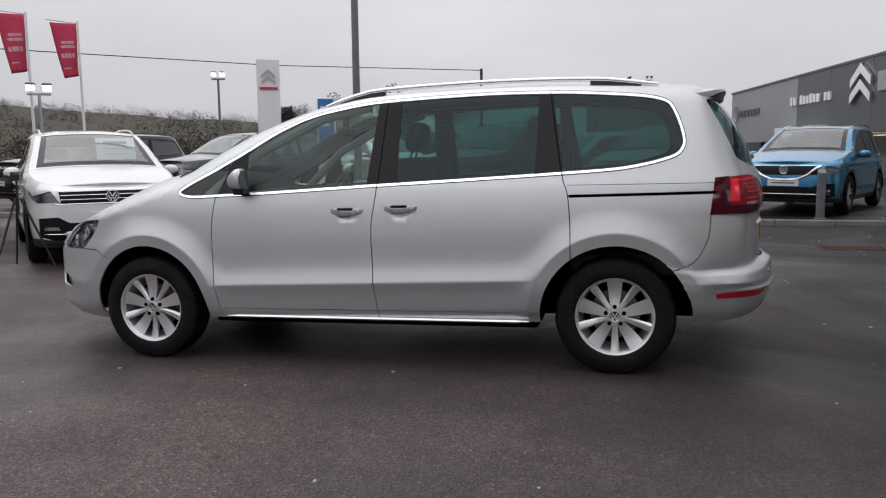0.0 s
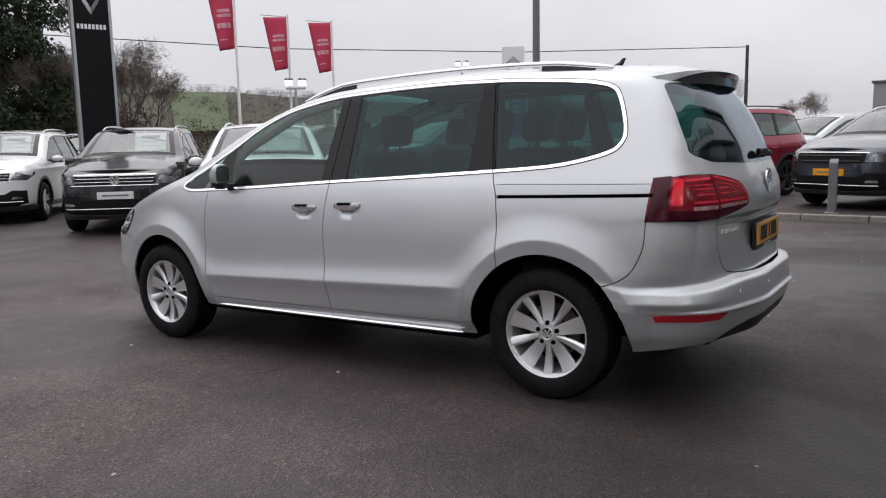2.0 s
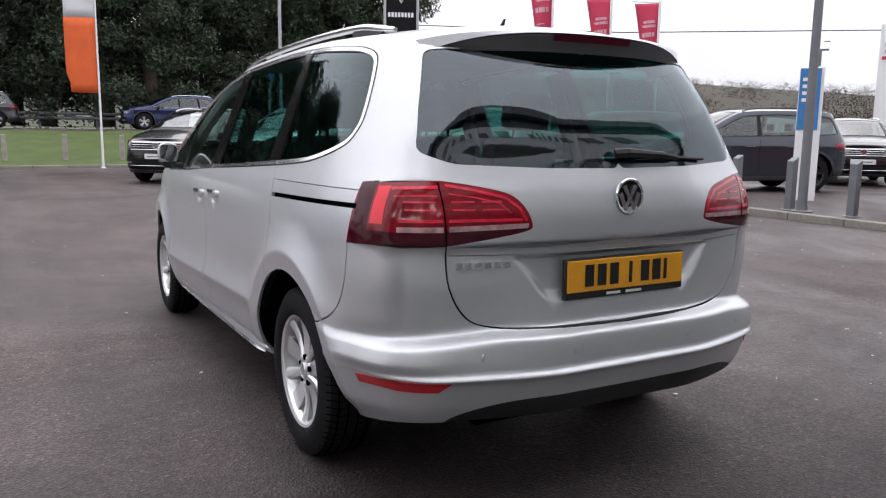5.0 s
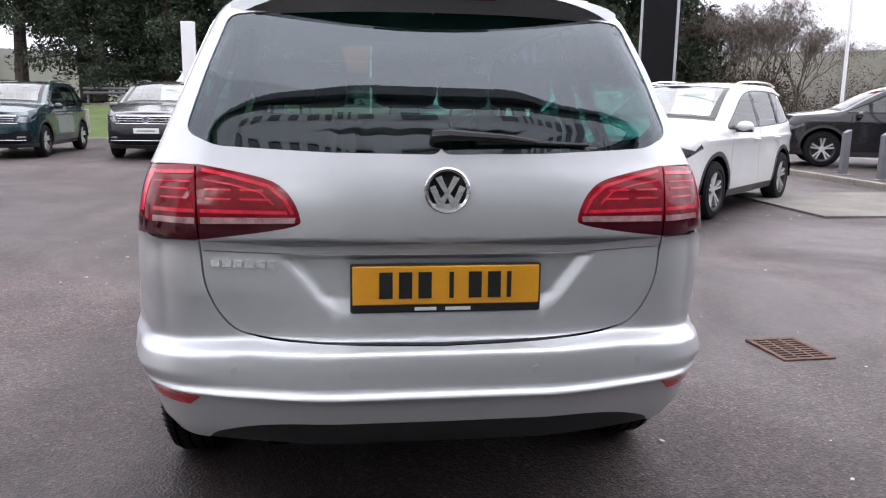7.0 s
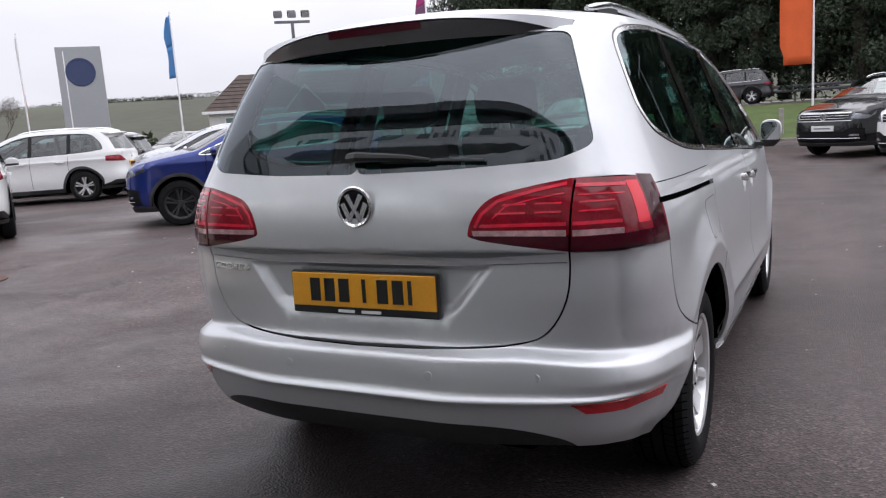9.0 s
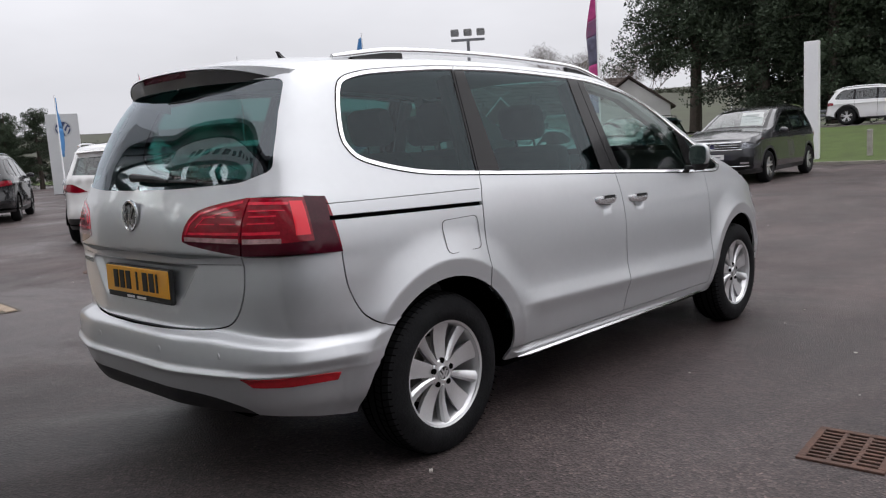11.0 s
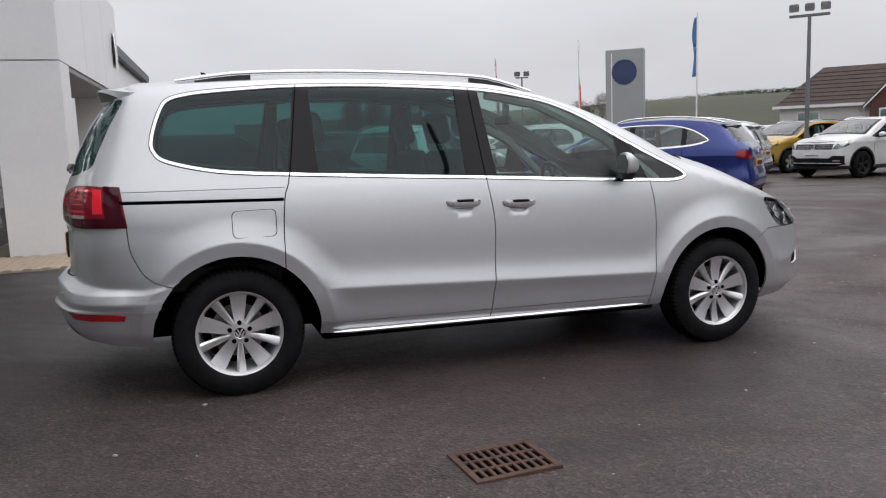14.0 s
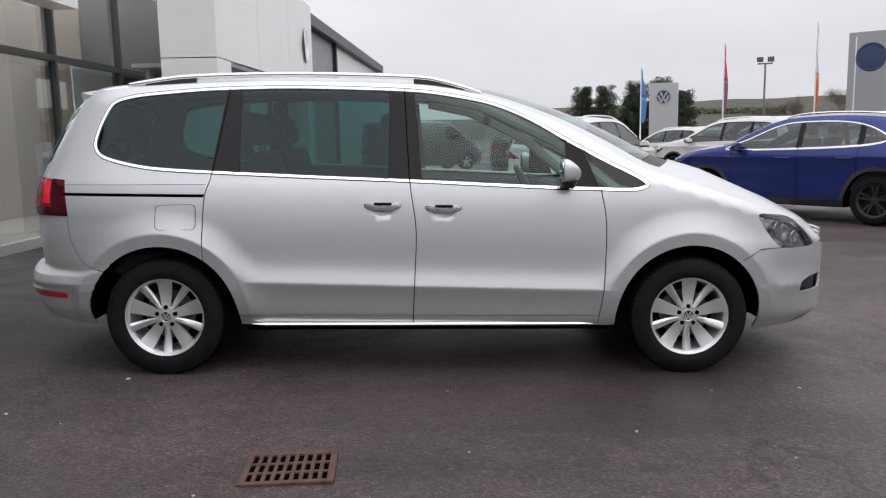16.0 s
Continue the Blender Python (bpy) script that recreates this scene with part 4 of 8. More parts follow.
    sp = part("spoiler", visor(0.590, [(0.10, 0, 1, 0.0, 0.06), (0.02, 0.9, 1, -0.004, 0.040), (0.0, 1, 1, -0.014, 0.034), (0.010, 0.94, 0, 0.0, 0), (0.018, 0.85, 0, 0.004, 0), (0.020, 0.3, 0, 0.014, 0), (0.05, 0, 0, 0.014, 0)]), SPOILER, car, "dark spoiler lip over the rear window", True)
    part("spoiler_top", visor(0.592, [(0.16, 0, 1, 0.008, 0.06), (0.06, 0.4, 1, 0.010, 0.016), (0.004, 0.98, 1, -0.001, 0.004), (-0.002, 0.99, 1, -0.008, 0.044), (0.16, 0, 1, -0.03, 0.06)]), SILVER, sp, "silver top of the spoiler", True)
    bm = bmesh.new()
    for_x = [sh.P(sh.sx(abs(x), 1.545), 1.545).y - 0.074 * (1 - (x / 0.575) ** 2) for x in np.linspace(-0.17, 0.17, 9)]
    strip_r = [[bm.verts.new((x, y + dy, z)) for dy, z in ((-0.003, 1.582), (0.0, 1.560), (0.02, 1.560), (0.02, 1.582))] for x, y in zip(np.linspace(-0.17, 0.17, 9), for_x)]
    for a, b in zip(strip_r, strip_r[1:]):
        for i in range(4):
            bm.faces.new((a[i], a[(i + 1) % 4], b[(i + 1) % 4], b[i]))
    part("brake_light", bm, LAMP_DARK, sp, "high brake light in the spoiler")

    # shark fin aerial
    bm = bmesh.new()
    rings = [[bm.verts.new((dx * w, y + dy * g, 1.666 + h)) for dx, dy in ((-1, 0), (0, 0.06), (1, 0), (0, -0.03))] for w, y, g, h in ((0.026, -1.50, 1.0, 0.0), (0.015, -1.515, 0.62, 0.014), (0.007, -1.533, 0.36, 0.032), (0.003, -1.545, 0.22, 0.050))]
    for a, b in zip(rings, rings[1:]):
        for i in range(4):
            bm.faces.new((a[i], a[(i + 1) % 4], b[(i + 1) % 4], b[i]))
    bm.faces.new(rings[-1])
    part("aerial", bm, PIANO, car, "black shark fin aerial")

    # roof rails
    for sx in (-1, 1):
        bm = bmesh.new()
        pts = []
        for t in np.linspace(0, 1, 22):
            y = 0.30 - t * 2.0
            lift = min(1.0, math.sin(math.pi * min(max(t, 0.02), 0.98)) * 2.2) ** 0.7
            zt = sh.T(y)
            pts.append((sx * (sh.W(zt) * 0.93 - 0.035 - 0.015 * t), y, zt + 0.010 + 0.033 * lift))
        tube(bm, pts, [0.009] + [0.0145] * 20 + [0.009], 10)
        rail = part("roof_rail", bm, CHROME, car, "bright metal roof rail", True)
        for a, b in ((1, 4), (17, 20)):
            bm = bmesh.new()
            q = [Vector(pts[i]) for i in range(a, b + 1)]
            ring = []
            for c in q:
                ring.append([bm.verts.new((c.x + dx, c.y, z)) for dx, z in ((-0.012, c.z - 0.012), (0.012, c.z - 0.012), (0.014, sh.T(c.y) - 0.005), (-0.014, sh.T(c.y) + 0.01))])
            for u, w in zip(ring, ring[1:]):
                for i in range(4):
                    bm.faces.new((u[i], u[(i + 1) % 4], w[(i + 1) % 4], w[i]))
            bm.faces.new(ring[0])
            bm.faces.new(ring[-1])
            part("rail_foot", bm, BLACK, rail, "black rail foot")

    # door handles, mirrors, sill strips, fuel flap
    for sx in (-1, 1):
        for y0, z in ((0.085, 0.940), (-0.245, 0.952)):
            x = sh.P(sh.sy(y0, z), z).x
            bm = bmesh.new()
            rings = []
            for u in np.linspace(-1, 1, 13):
                k = max(0.0, 1 - abs(u) ** 3.2)
                out, low, top = 0.004 + 0.034 * k ** 0.6, -0.006 - 0.020 * max(0.0, 1 - u * u) ** 0.6, 0.012 + 0.005 * k
                rings.append([bm.verts.new((sx * (x + a), y0 + 0.110 * u, z + b)) for a, b in ((out - 0.012, top), (out - 0.002, top - 0.002), (out, 0.002), (out - 0.001, low * 0.5), (out - 0.006, low), (out - 0.014, low + 0.003), (out - 0.016, top - 0.004))])
            for a, b in zip(rings, rings[1:]):
                for i in range(7):
                    bm.faces.new((a[i], a[(i + 1) % 7], b[(i + 1) % 7], b[i]))
            bm.faces.new(rings[0])
            bm.faces.new(rings[-1][::-1])
            h = part("door_handle", bm, HANDLE, car, "bright silver pull handle", True)
            bm = bmesh.new()
            prism(bm, rounded([(y0 - 0.045, z + 0.004), (y0 + 0.050, z + 0.004), (y0 + 0.052, z + 0.0185), (y0 - 0.047, z + 0.0185)], 0.007), sx * (x + 0.018), sx * (x + 0.040), "yz")
            part("handle_inset", bm, PIANO, h, "black handle inset")
        # mirror
        bm = bmesh.new()
        c = Vector((sx * 0.955, 0.750, 1.140))
        r = bmesh.ops.create_uvsphere(bm, u_segments=24, v_segments=16, radius=1.0)
        for v in r["verts"]:
            q = v.co.copy()
            q.x, q.z = math.copysign(abs(q.x) ** 0.72, q.x), math.copysign(abs(q.z) ** 0.72, q.z)
            lean = 0.55 + 0.45 * clamp((1 - q.y) * 0.75)
            v.co = c + Vector((q.x * 0.064 * lean, max(q.y, -0.55) * 0.066 + 0.004, q.z * 0.070 * lean - 0.012 * max(q.y, 0.0)))
        mir = part("door_mirror", bm, SILVER, car, "silver door mirror", True)
        bm = bmesh.new()
        prism(bm, rounded([(c.x - 0.050, c.z - 0.054), (c.x + 0.050, c.z - 0.054), (c.x + 0.052, c.z + 0.052), (c.x - 0.052, c.z + 0.052)], 0.03), c.y - 0.038, c.y - 0.033)
        part("mirror_glass", bm, mat("mirror_silver", (0.8, 0.82, 0.82), 0.02, 1.0) if "mirror_silver" not in bpy.data.materials else bpy.data.materials["mirror_silver"], mir, "mirror glass")
        bm = bmesh.new()
        rings = []
        for k in range(7):
            t = k / 6
            w, d, zz = 0.056 - 0.022 * t, 0.048 - 0.016 * t, c.z - 0.052 - 0.040 * t
            rings.append([bm.verts.new((c.x - sx * 0.012 * t + w * math.cos(a) * (1 - 0.15 * t * t), c.y + 0.004 + d * math.sin(a), zz)) for a in np.linspace(0, 2 * math.pi, 17)[:-1]])
        for a, b in zip(rings, rings[1:]):
            for i in range(16):
                bm.faces.new((a[i], a[(i + 1) % 16], b[(i + 1) % 16], b[i]))
        bm.faces.new(rings[-1])
        box(bm, min(sx * 0.865, c.x), max(sx * 0.865, c.x), c.y - 0.028, c.y + 0.026, c.z - 0.086, c.z - 0.060, 0.008)
        part("mirror_foot", bm, BLACK, mir, "black mirror foot", True)
        # bright sill strip
        bm = bmesh.new()
        rings = []
        for y in np.linspace(0.93, -0.98, 24):
            x = sh.W(0.30) * (1 - 0.006 * (y / 1.0) ** 2)
            k = 1 - clamp((abs(y + 0.02) - 0.90) / 0.06) * 0.7
            rings.append([bm.verts.new((sx * (x + a * k), y, 0.290 + b * k)) for a, b in ((-0.01, 0.016), (0.012, 0.010), (0.018, 0.0), (0.008, -0.010), (-0.02, -0.010))])
        for a, b in zip(rings, rings[1:]):
            for i in range(5):
                bm.faces.new((a[i], a[(i + 1) % 5], b[(i + 1) % 5], b[i]))
        part("sill_strip", bm, CHROME, car, "bright sill strip", True)
    flap = [(sh.sy(y, z), z) for y, z in fuel]
    ring = [sh.P(s, z) for s, z in flap]
    nn = [sh.N(s, z) for s, z in flap]
    bm = bmesh.new()
    a = [bm.verts.new(q + n * 0.0008) for q, n in zip(ring, nn)]
    mid = sum(ring, Vector()) / len(ring)
    b = [bm.verts.new(mid + (q - mid) * 0.965 + n * 0.0012) for q, n in zip(ring, nn)]
    for i in range(len(a)):
        j = (i + 1) % len(a)
        bm.faces.new((a[i], a[j], b[j], b[i]))
    part("fuel_flap", bm, LIP, car, "outline of the fuel flap")

    # number plate with plain bars for its characters, emblem, model script as bars
    def gate_y(x, z):
        return sh.P(sh.sx(abs(x), z), z).y
    bm = bmesh.new()
    box(bm, -0.250, 0.278, -2.305, -2.283, 0.700, 0.836, 0.006)
    plate = part("number_plate", bm, INK, car, "yellow number plate in a black surround")
    bm = bmesh.new()
    box(bm, -0.244, 0.272, -2.309, -2.300, 0.724, 0.831, 0.003)
    part("plate_face", bm, PLATE_Y, plate, "yellow reflective plate")
    for i, wd in enumerate((0.036, 0.036, 0.036, 0, 0.012, 0.036, 0.036, 0.012)):
        if wd:
            x = -0.172 + i * 0.0535 - (0.022 if i > 3 else 0)
            bm = bmesh.new()
            box(bm, x, x + wd, -2.312, -2.307, 0.742, 0.815)
            part("character_bar", bm, INK, plate)
    for i in range(2):
        bm = bmesh.new()
        box(bm, -0.075 + i * 0.085, -0.015 + i * 0.095, -2.3075, -2.304, 0.707, 0.716)
        part("text_bar", bm, PLATE_W, plate)
    emblem("emblem", 0.063, Matrix.Translation((0.012, gate_y(0, 1.038) - 0.005, 1.036)) @ Matrix.Rotation(math.pi, 4, "Z") @ Matrix.Rotation(0.03, 4, "X"), car)
    for i in range(6):
        bm = bmesh.new()
        x = -0.625 + i * 0.031
        box(bm, x, x + 0.023, min(gate_y(x, 0.83), gate_y(x + 0.023, 0.83)) - 0.004, gate_y(x, 0.83) + 0.006, 0.823, 0.842)
        part("script_bar", bm, CHROME, car)
    for x in (-0.56, -0.24, 0.26, 0.57):
        bm = bmesh.new()
        c = sh.P(sh.sx(abs(x), 0.548), 0.548)
        r0 = lathe(bm, [(0.002, 0.0125), (-0.0015, 0.0125), (-0.002, 0.0105)], "y", 14, Matrix.Translation((x, c.y, 0.548)) @ Matrix.Rotation(-0.25 * math.copysign(1, x) * (abs(x) > 0.5), 4, "Z"))
        cap(bm, r0[2])
        part("parking_sensor", bm, SILVER, car, "round parking sensor")
    # rear wiper
    bm = bmesh.new()
    yw = gate_y(0, 1.165) - 0.02
    tube(bm, [(-0.02, yw + 0.01, 1.180), (0.02, yw - 0.012, 1.184), (0.18, yw - 0.006, 1.176), (0.26, yw, 1.166)], [0.018, 0.016, 0.010, 0.006], 8)
    wip = part("rear_wiper", bm, BLACK, car, "black rear wiper")
    bm = bmesh.new()
    tube(bm, [(0.10, yw + 0.004, 1.166), (0.30, yw + 0.012, 1.163), (0.42, yw + 0.03, 1.158)], 0.006, 6)
    part("wiper_blade", bm, BLACK, wip)

    # grille, lower front
    bm = bmesh.new()
    for k in range(3):
        tube(bm, [(x, sh.P(sh.sx(abs(x), 0.74, True), 0.74).y + 0.006, 0.735 + k * 0.022) for x in np.linspace(-0.52, 0.52, 15)], 0.007, 6)
    part("grille", bm, CHROME, car, "slatted grille")

    # wheels, arch liners, underbody
    for sx in (-1, 1):
        for hy, hz in hubs:
            wheel(car, sx * 0.785, hy, 0.330, sx)
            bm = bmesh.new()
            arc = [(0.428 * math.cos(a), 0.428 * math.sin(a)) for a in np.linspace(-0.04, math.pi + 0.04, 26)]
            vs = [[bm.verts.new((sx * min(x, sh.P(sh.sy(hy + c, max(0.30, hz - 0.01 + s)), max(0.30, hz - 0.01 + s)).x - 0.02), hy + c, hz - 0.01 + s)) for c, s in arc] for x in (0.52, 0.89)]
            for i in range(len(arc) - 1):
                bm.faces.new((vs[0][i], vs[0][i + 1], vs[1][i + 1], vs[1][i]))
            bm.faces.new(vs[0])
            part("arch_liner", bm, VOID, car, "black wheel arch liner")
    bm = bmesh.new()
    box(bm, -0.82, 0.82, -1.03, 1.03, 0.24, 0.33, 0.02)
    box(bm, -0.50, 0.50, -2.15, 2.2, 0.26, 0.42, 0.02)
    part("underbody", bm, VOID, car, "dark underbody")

    # cabin
    bm = bmesh.new()
    box(bm, -0.50, 0.50, -2.05, 1.2, 0.40, 0.46, 0.02)
    part("cabin_floor", bm, CABIN_DARK, car)
    for sx in (-1, 1):
        bm = bmesh.new()
        box(bm, min(sx * 0.80, sx * 0.845), max(sx * 0.80, sx * 0.845), -0.98, 0.95, 0.45, 1.02, 0.02)
        box(bm, min(sx * 0.80, sx * 0.835), max(sx * 0.80, sx * 0.835), -1.70, -0.99, 0.80, 1.02, 0.02)
        part("door_card", bm, CABIN_DARK, car, "dark door lining")
    bm = bmesh.new()
    box(bm, -0.76, 0.76, 0.80, 1.28, 0.70, 1.02, 0.05)
    box(bm, -0.16, 0.16, 0.70, 0.95, 0.60, 1.0, 0.04)
    part("dashboard", bm, CABIN_DARK, car, "dark dashboard")
    bm = bmesh.new()
    mm = Matrix.Translation((0.37, 0.62, 0.98)) @ Matrix.Rotation(radians(-62), 4, "X")
    ring = [(0.185 * math.cos(a), 0.185 * math.sin(a), 0) for a in np.linspace(0, 2 * math.pi, 29)]
    tube(bm, [mm @ Vector(q) for q in ring], 0.014, 8, False)
    for a in (0.1, math.pi - 0.1, -math.pi / 2):
        tube(bm, [mm @ Vector((0, 0, -0.02)), mm @ Vector((0.18 * math.cos(a), 0.18 * math.sin(a), 0))], 0.014, 6)
    lathe(bm, [(-0.06, 0.04), (-0.03, 0.06), (0.0, 0.055), (0.005, 0.001)], "z", 16, mm)
    part("steering_wheel", bm, CABIN_DARK, car, "dark steering wheel", True)
    bm = bmesh.new()
    box(bm, -0.11, 0.11, 0.36, 0.40, 1.40, 1.46, 0.015)
    box(bm, -0.01, 0.01, 0.38, 0.42, 1.44, 1.56)
    part("inner_mirror", bm, CABIN_DARK, car, "rear-view mirror")
    for row, (y, xs) in enumerate(((-0.02, (-0.37, 0.37)), (-0.80, (-0.5, 0.0, 0.5)), (-1.62, (-0.36, 0.36)))):
        for x in xs:
            hw = 0.25 if row == 0 else 0.21
            dz = 0.0 if row < 2 else -0.04
            if row == 2:
                bm = bmesh.new()
                box(bm, x - 0.30, x + 0.30, y - 0.22, y + 0.42, 0.52, 0.66, 0.05)
                part("folded_seat", bm, SEAT, car, "folded third row seat", True)
                continue
            bm = bmesh.new()
            box(bm, x - hw, x + hw, y - 0.02, y + 0.48, 0.55 + dz, 0.72 + dz, 0.06)
            seat = part("seat", bm, SEAT, car, "dark cloth seat", True)
            bm = bmesh.new()
            mm = Matrix.Translation((x, y, 0.66 + dz)) @ Matrix.Rotation(radians(14), 4, "X")
            box(bm, -hw, hw, -0.09, 0.05, 0.0, 0.60, 0.055, mm)
            part("backrest", bm, SEAT, seat, "", True)
            bm = bmesh.new()
            box(bm, -0.135, 0.135, -0.075, 0.03, 0.64, 0.83, 0.045, mm)
            for k in (-0.06, 0.06):
                tube(bm, [mm @ Vector((k, -0.02, 0.56)), mm @ Vector((k, -0.02, 0.68))], 0.007, 6)
            part("headrest", bm, SEAT, seat, "", True)
    bm = bmesh.new()
    vs, k = [], 18
    for i in range(k + 1):
        y = 0.08 - i * (1.80 / k)
        vs.append([bm.verts.new((u * (sh.W(sh.T(y)) * 0.90), y, sh.T(y) - 0.02 + 0.04 * (1 - u * u))) for u in np.linspace(-1, 1, 7)])
    for a, b in zip(vs, vs[1:]):
        for i in range(6):
            bm.faces.new((a[i], a[i + 1], b[i + 1], b[i]))
    part("headlining", bm, CABIN, car, "pale grey headlining")
    for sx in (-1, 1):
        bm = bmesh.new()
        tube(bm, [(sx * 0.80, 1.04, 1.03), (sx * 0.72, 0.72, 1.30), (sx * 0.66, 0.30, 1.50), (sx * 0.62, 0.0, 1.56)], 0.035, 8)
        part("pillar_lining", bm, CABIN, car, "pale pillar lining")
        bm = bmesh.new()
        tube(bm, [(sx * 0.78, -0.12, 1.0), (sx * 0.60, -0.14, 1.55)], 0.04, 8)
        part("post_lining", bm, CABIN_DARK, car)
        bm = bmesh.new()
        tube(bm, [(sx * 0.78, -1.10, 1.0), (sx * 0.60, -1.08, 1.55)], 0.04, 8)
        part("post_lining", bm, CABIN_DARK, car)
    return car


CARRIER = people_carrier()


# ---- ground ----
def ground_z(x, y):
    """The tarmac's gentle fall under the silver car."""
    return -0.0205 * y * math.exp(-(x * x + y * y) / 40.0)


def asphalt_mat():
    m = bpy.data.materials.new("worn_tarmac")
    m.use_nodes = True
    n, l = m.node_tree.nodes, m.node_tree.links
    b = n["Principled BSDF"]
    co = n.new("ShaderNodeTexCoord").outputs["Object"]

    def noise_tex(scale, detail=4.0, rough=0.55, dist=0.0):
        t = n.new("ShaderNodeTexNoise")
        t.inputs["Scale"].default_value, t.inputs["Detail"].default_value = scale, detail
        t.inputs["Roughness"].default_value, t.inputs["Distortion"].default_value = rough, dist
        l.new(co, t.inputs["Vector"])
        return t.outputs["Fac"]

    def ramp(src, stops):
        r = n.new("ShaderNodeValToRGB")
        e = r.color_ramp.elements
        e[0].position, e[0].color = stops[0][0], (*stops[0][1], 1)
        e[1].position, e[1].color = stops[-1][0], (*stops[-1][1], 1)
        for p, c in stops[1:-1]:
            q = e.new(p)
            q.color = (*c, 1)
        l.new(src, r.inputs["Fac"])
        return r.outputs["Color"]

    def mix(a, b2, f, kind="MIX"):
        x = n.new("ShaderNodeMix")
        x.data_type, x.blend_type = "RGBA", kind
        if isinstance(f, float):
            x.inputs["Factor"].default_value = f
        else:
            l.new(f, x.inputs["Factor"])
        l.new(a, x.inputs["A"])
        l.new(b2, x.inputs["B"])
        return x.outputs["Result"]
    base = ramp(noise_tex(0.22, 5, 0.6, 0.6), [(0.30, (0.044, 0.035, 0.036)), (0.5, (0.067, 0.053, 0.054)), (0.70, (0.098, 0.079, 0.080))])
    chips = n.new("ShaderNodeTexVoronoi")
    chips.inputs["Scale"].default_value = 95.0
    l.new(co, chips.inputs["Vector"])
    stone = ramp(chips.outputs["Color"], [(0.0, (0.25, 0.25, 0.25)), (0.5, (0.80, 0.80, 0.80)), (0.85, (1.45, 1.42, 1.40)), (1.0, (3.2, 3.0, 2.9))])
    col = mix(base, stone, 0.85, "MULTIPLY")
    col = mix(col, ramp(noise_tex(14, 6, 0.7), [(0.3, (0.72, 0.72, 0.72)), (0.7, (1.22, 1.20, 1.18))]), 0.8, "MULTIPLY")
    streak = n.new("ShaderNodeTexNoise")
    mp = n.new("ShaderNodeMapping")
    mp.inputs["Scale"].default_value = (1.2, 0.12, 1.0)
    mp.inputs["Rotation"].default_value = (0, 0, 0.35)
    l.new(co, mp.inputs["Vector"])
    l.new(mp.outputs["Vector"], streak.inputs["Vector"])
    streak.inputs["Scale"].default_value, streak.inputs["Detail"].default_value = 1.6, 5
    col = mix(col, ramp(streak.outputs["Fac"], [(0.42, (0.78, 0.77, 0.77)), (0.62, (1.12, 1.11, 1.10))]), 0.7, "MULTIPLY")
    col = mix(col, ramp(noise_tex(1.1, 8, 0.65, 0.4), [(0.32, (0.70, 0.70, 0.71)), (0.5, (1.0, 1.0, 1.0)), (0.68, (1.20, 1.18, 1.16))]), 0.9, "MULTIPLY")
    warp, bend = n.new("ShaderNodeTexNoise"), n.new("ShaderNodeMix")
    warp.inputs["Scale"].default_value, warp.inputs["Detail"].default_value = 1.7, 6
    l.new(co, warp.inputs["Vector"])
    bend.data_type, bend.blend_type = "RGBA", "ADD"
    bend.inputs["Factor"].default_value = 0.9
    l.new(co, bend.inputs["A"])
    l.new(warp.outputs["Color"], bend.inputs["B"])
    crack = n.new("ShaderNodeTexVoronoi")
    crack.feature = "DISTANCE_TO_EDGE"
    crack.inputs["Scale"].default_value = 0.42
    l.new(bend.outputs["Result"], crack.inputs["Vector"])
    seam = ramp(crack.outputs["Distance"], [(0.0, (0.45, 0.45, 0.45)), (0.006, (0.8, 0.8, 0.8)), (0.012, (1, 1, 1))])
    where = ramp(noise_tex(0.5, 3), [(0.50, (0, 0, 0)), (0.60, (1, 1, 1))])
    col = mix(col, seam, where, "MULTIPLY")
    pits = ramp(noise_tex(9, 4, 0.5), [(0.62, (1, 1, 1)), (0.72, (0.62, 0.62, 0.62))])
    col = mix(col, pits, where, "MULTIPLY")
    # Paints the showroom's shade into the tarmac: darker at low y, lifted beyond.
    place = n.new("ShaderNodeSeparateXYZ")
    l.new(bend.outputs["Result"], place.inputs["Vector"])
    front_shade = n.new("ShaderNodeMapRange")
    front_shade.inputs["From Min"].default_value, front_shade.inputs["From Max"].default_value = -2.5, -0.5
    l.new(place.outputs["Y"], front_shade.inputs["Value"])
    col = mix(col, ramp(front_shade.outputs["Result"], [(0.0, (0.30, 0.29, 0.29)), (1.0, (1.26, 1.24, 1.22))]), 1.0, "MULTIPLY")
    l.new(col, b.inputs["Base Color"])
    wet = ramp(noise_tex(0.33, 4, 0.6, 0.8), [(0.40, (0.40, 0.40, 0.40)), (0.62, (0.72, 0.72, 0.72))])
    l.new(wet, b.inputs["Roughness"])
    b.inputs["Specular IOR Level"].default_value = 0.36
    bp, bp2 = n.new("ShaderNodeBump"), n.new("ShaderNodeBump")
    bp.inputs["Strength"].default_value, bp.inputs["Distance"].default_value = 0.55, 0.006
    l.new(chips.outputs["Distance"], bp.inputs["Height"])
    bp2.inputs["Strength"].default_value, bp2.inputs["Distance"].default_value = 0.35, 0.02
    l.new(noise_tex(5, 5), bp2.inputs["Height"])
    l.new(bp.outputs["Normal"], bp2.inputs["Normal"])
    l.new(bp2.outputs["Normal"], b.inputs["Normal"])
    return m


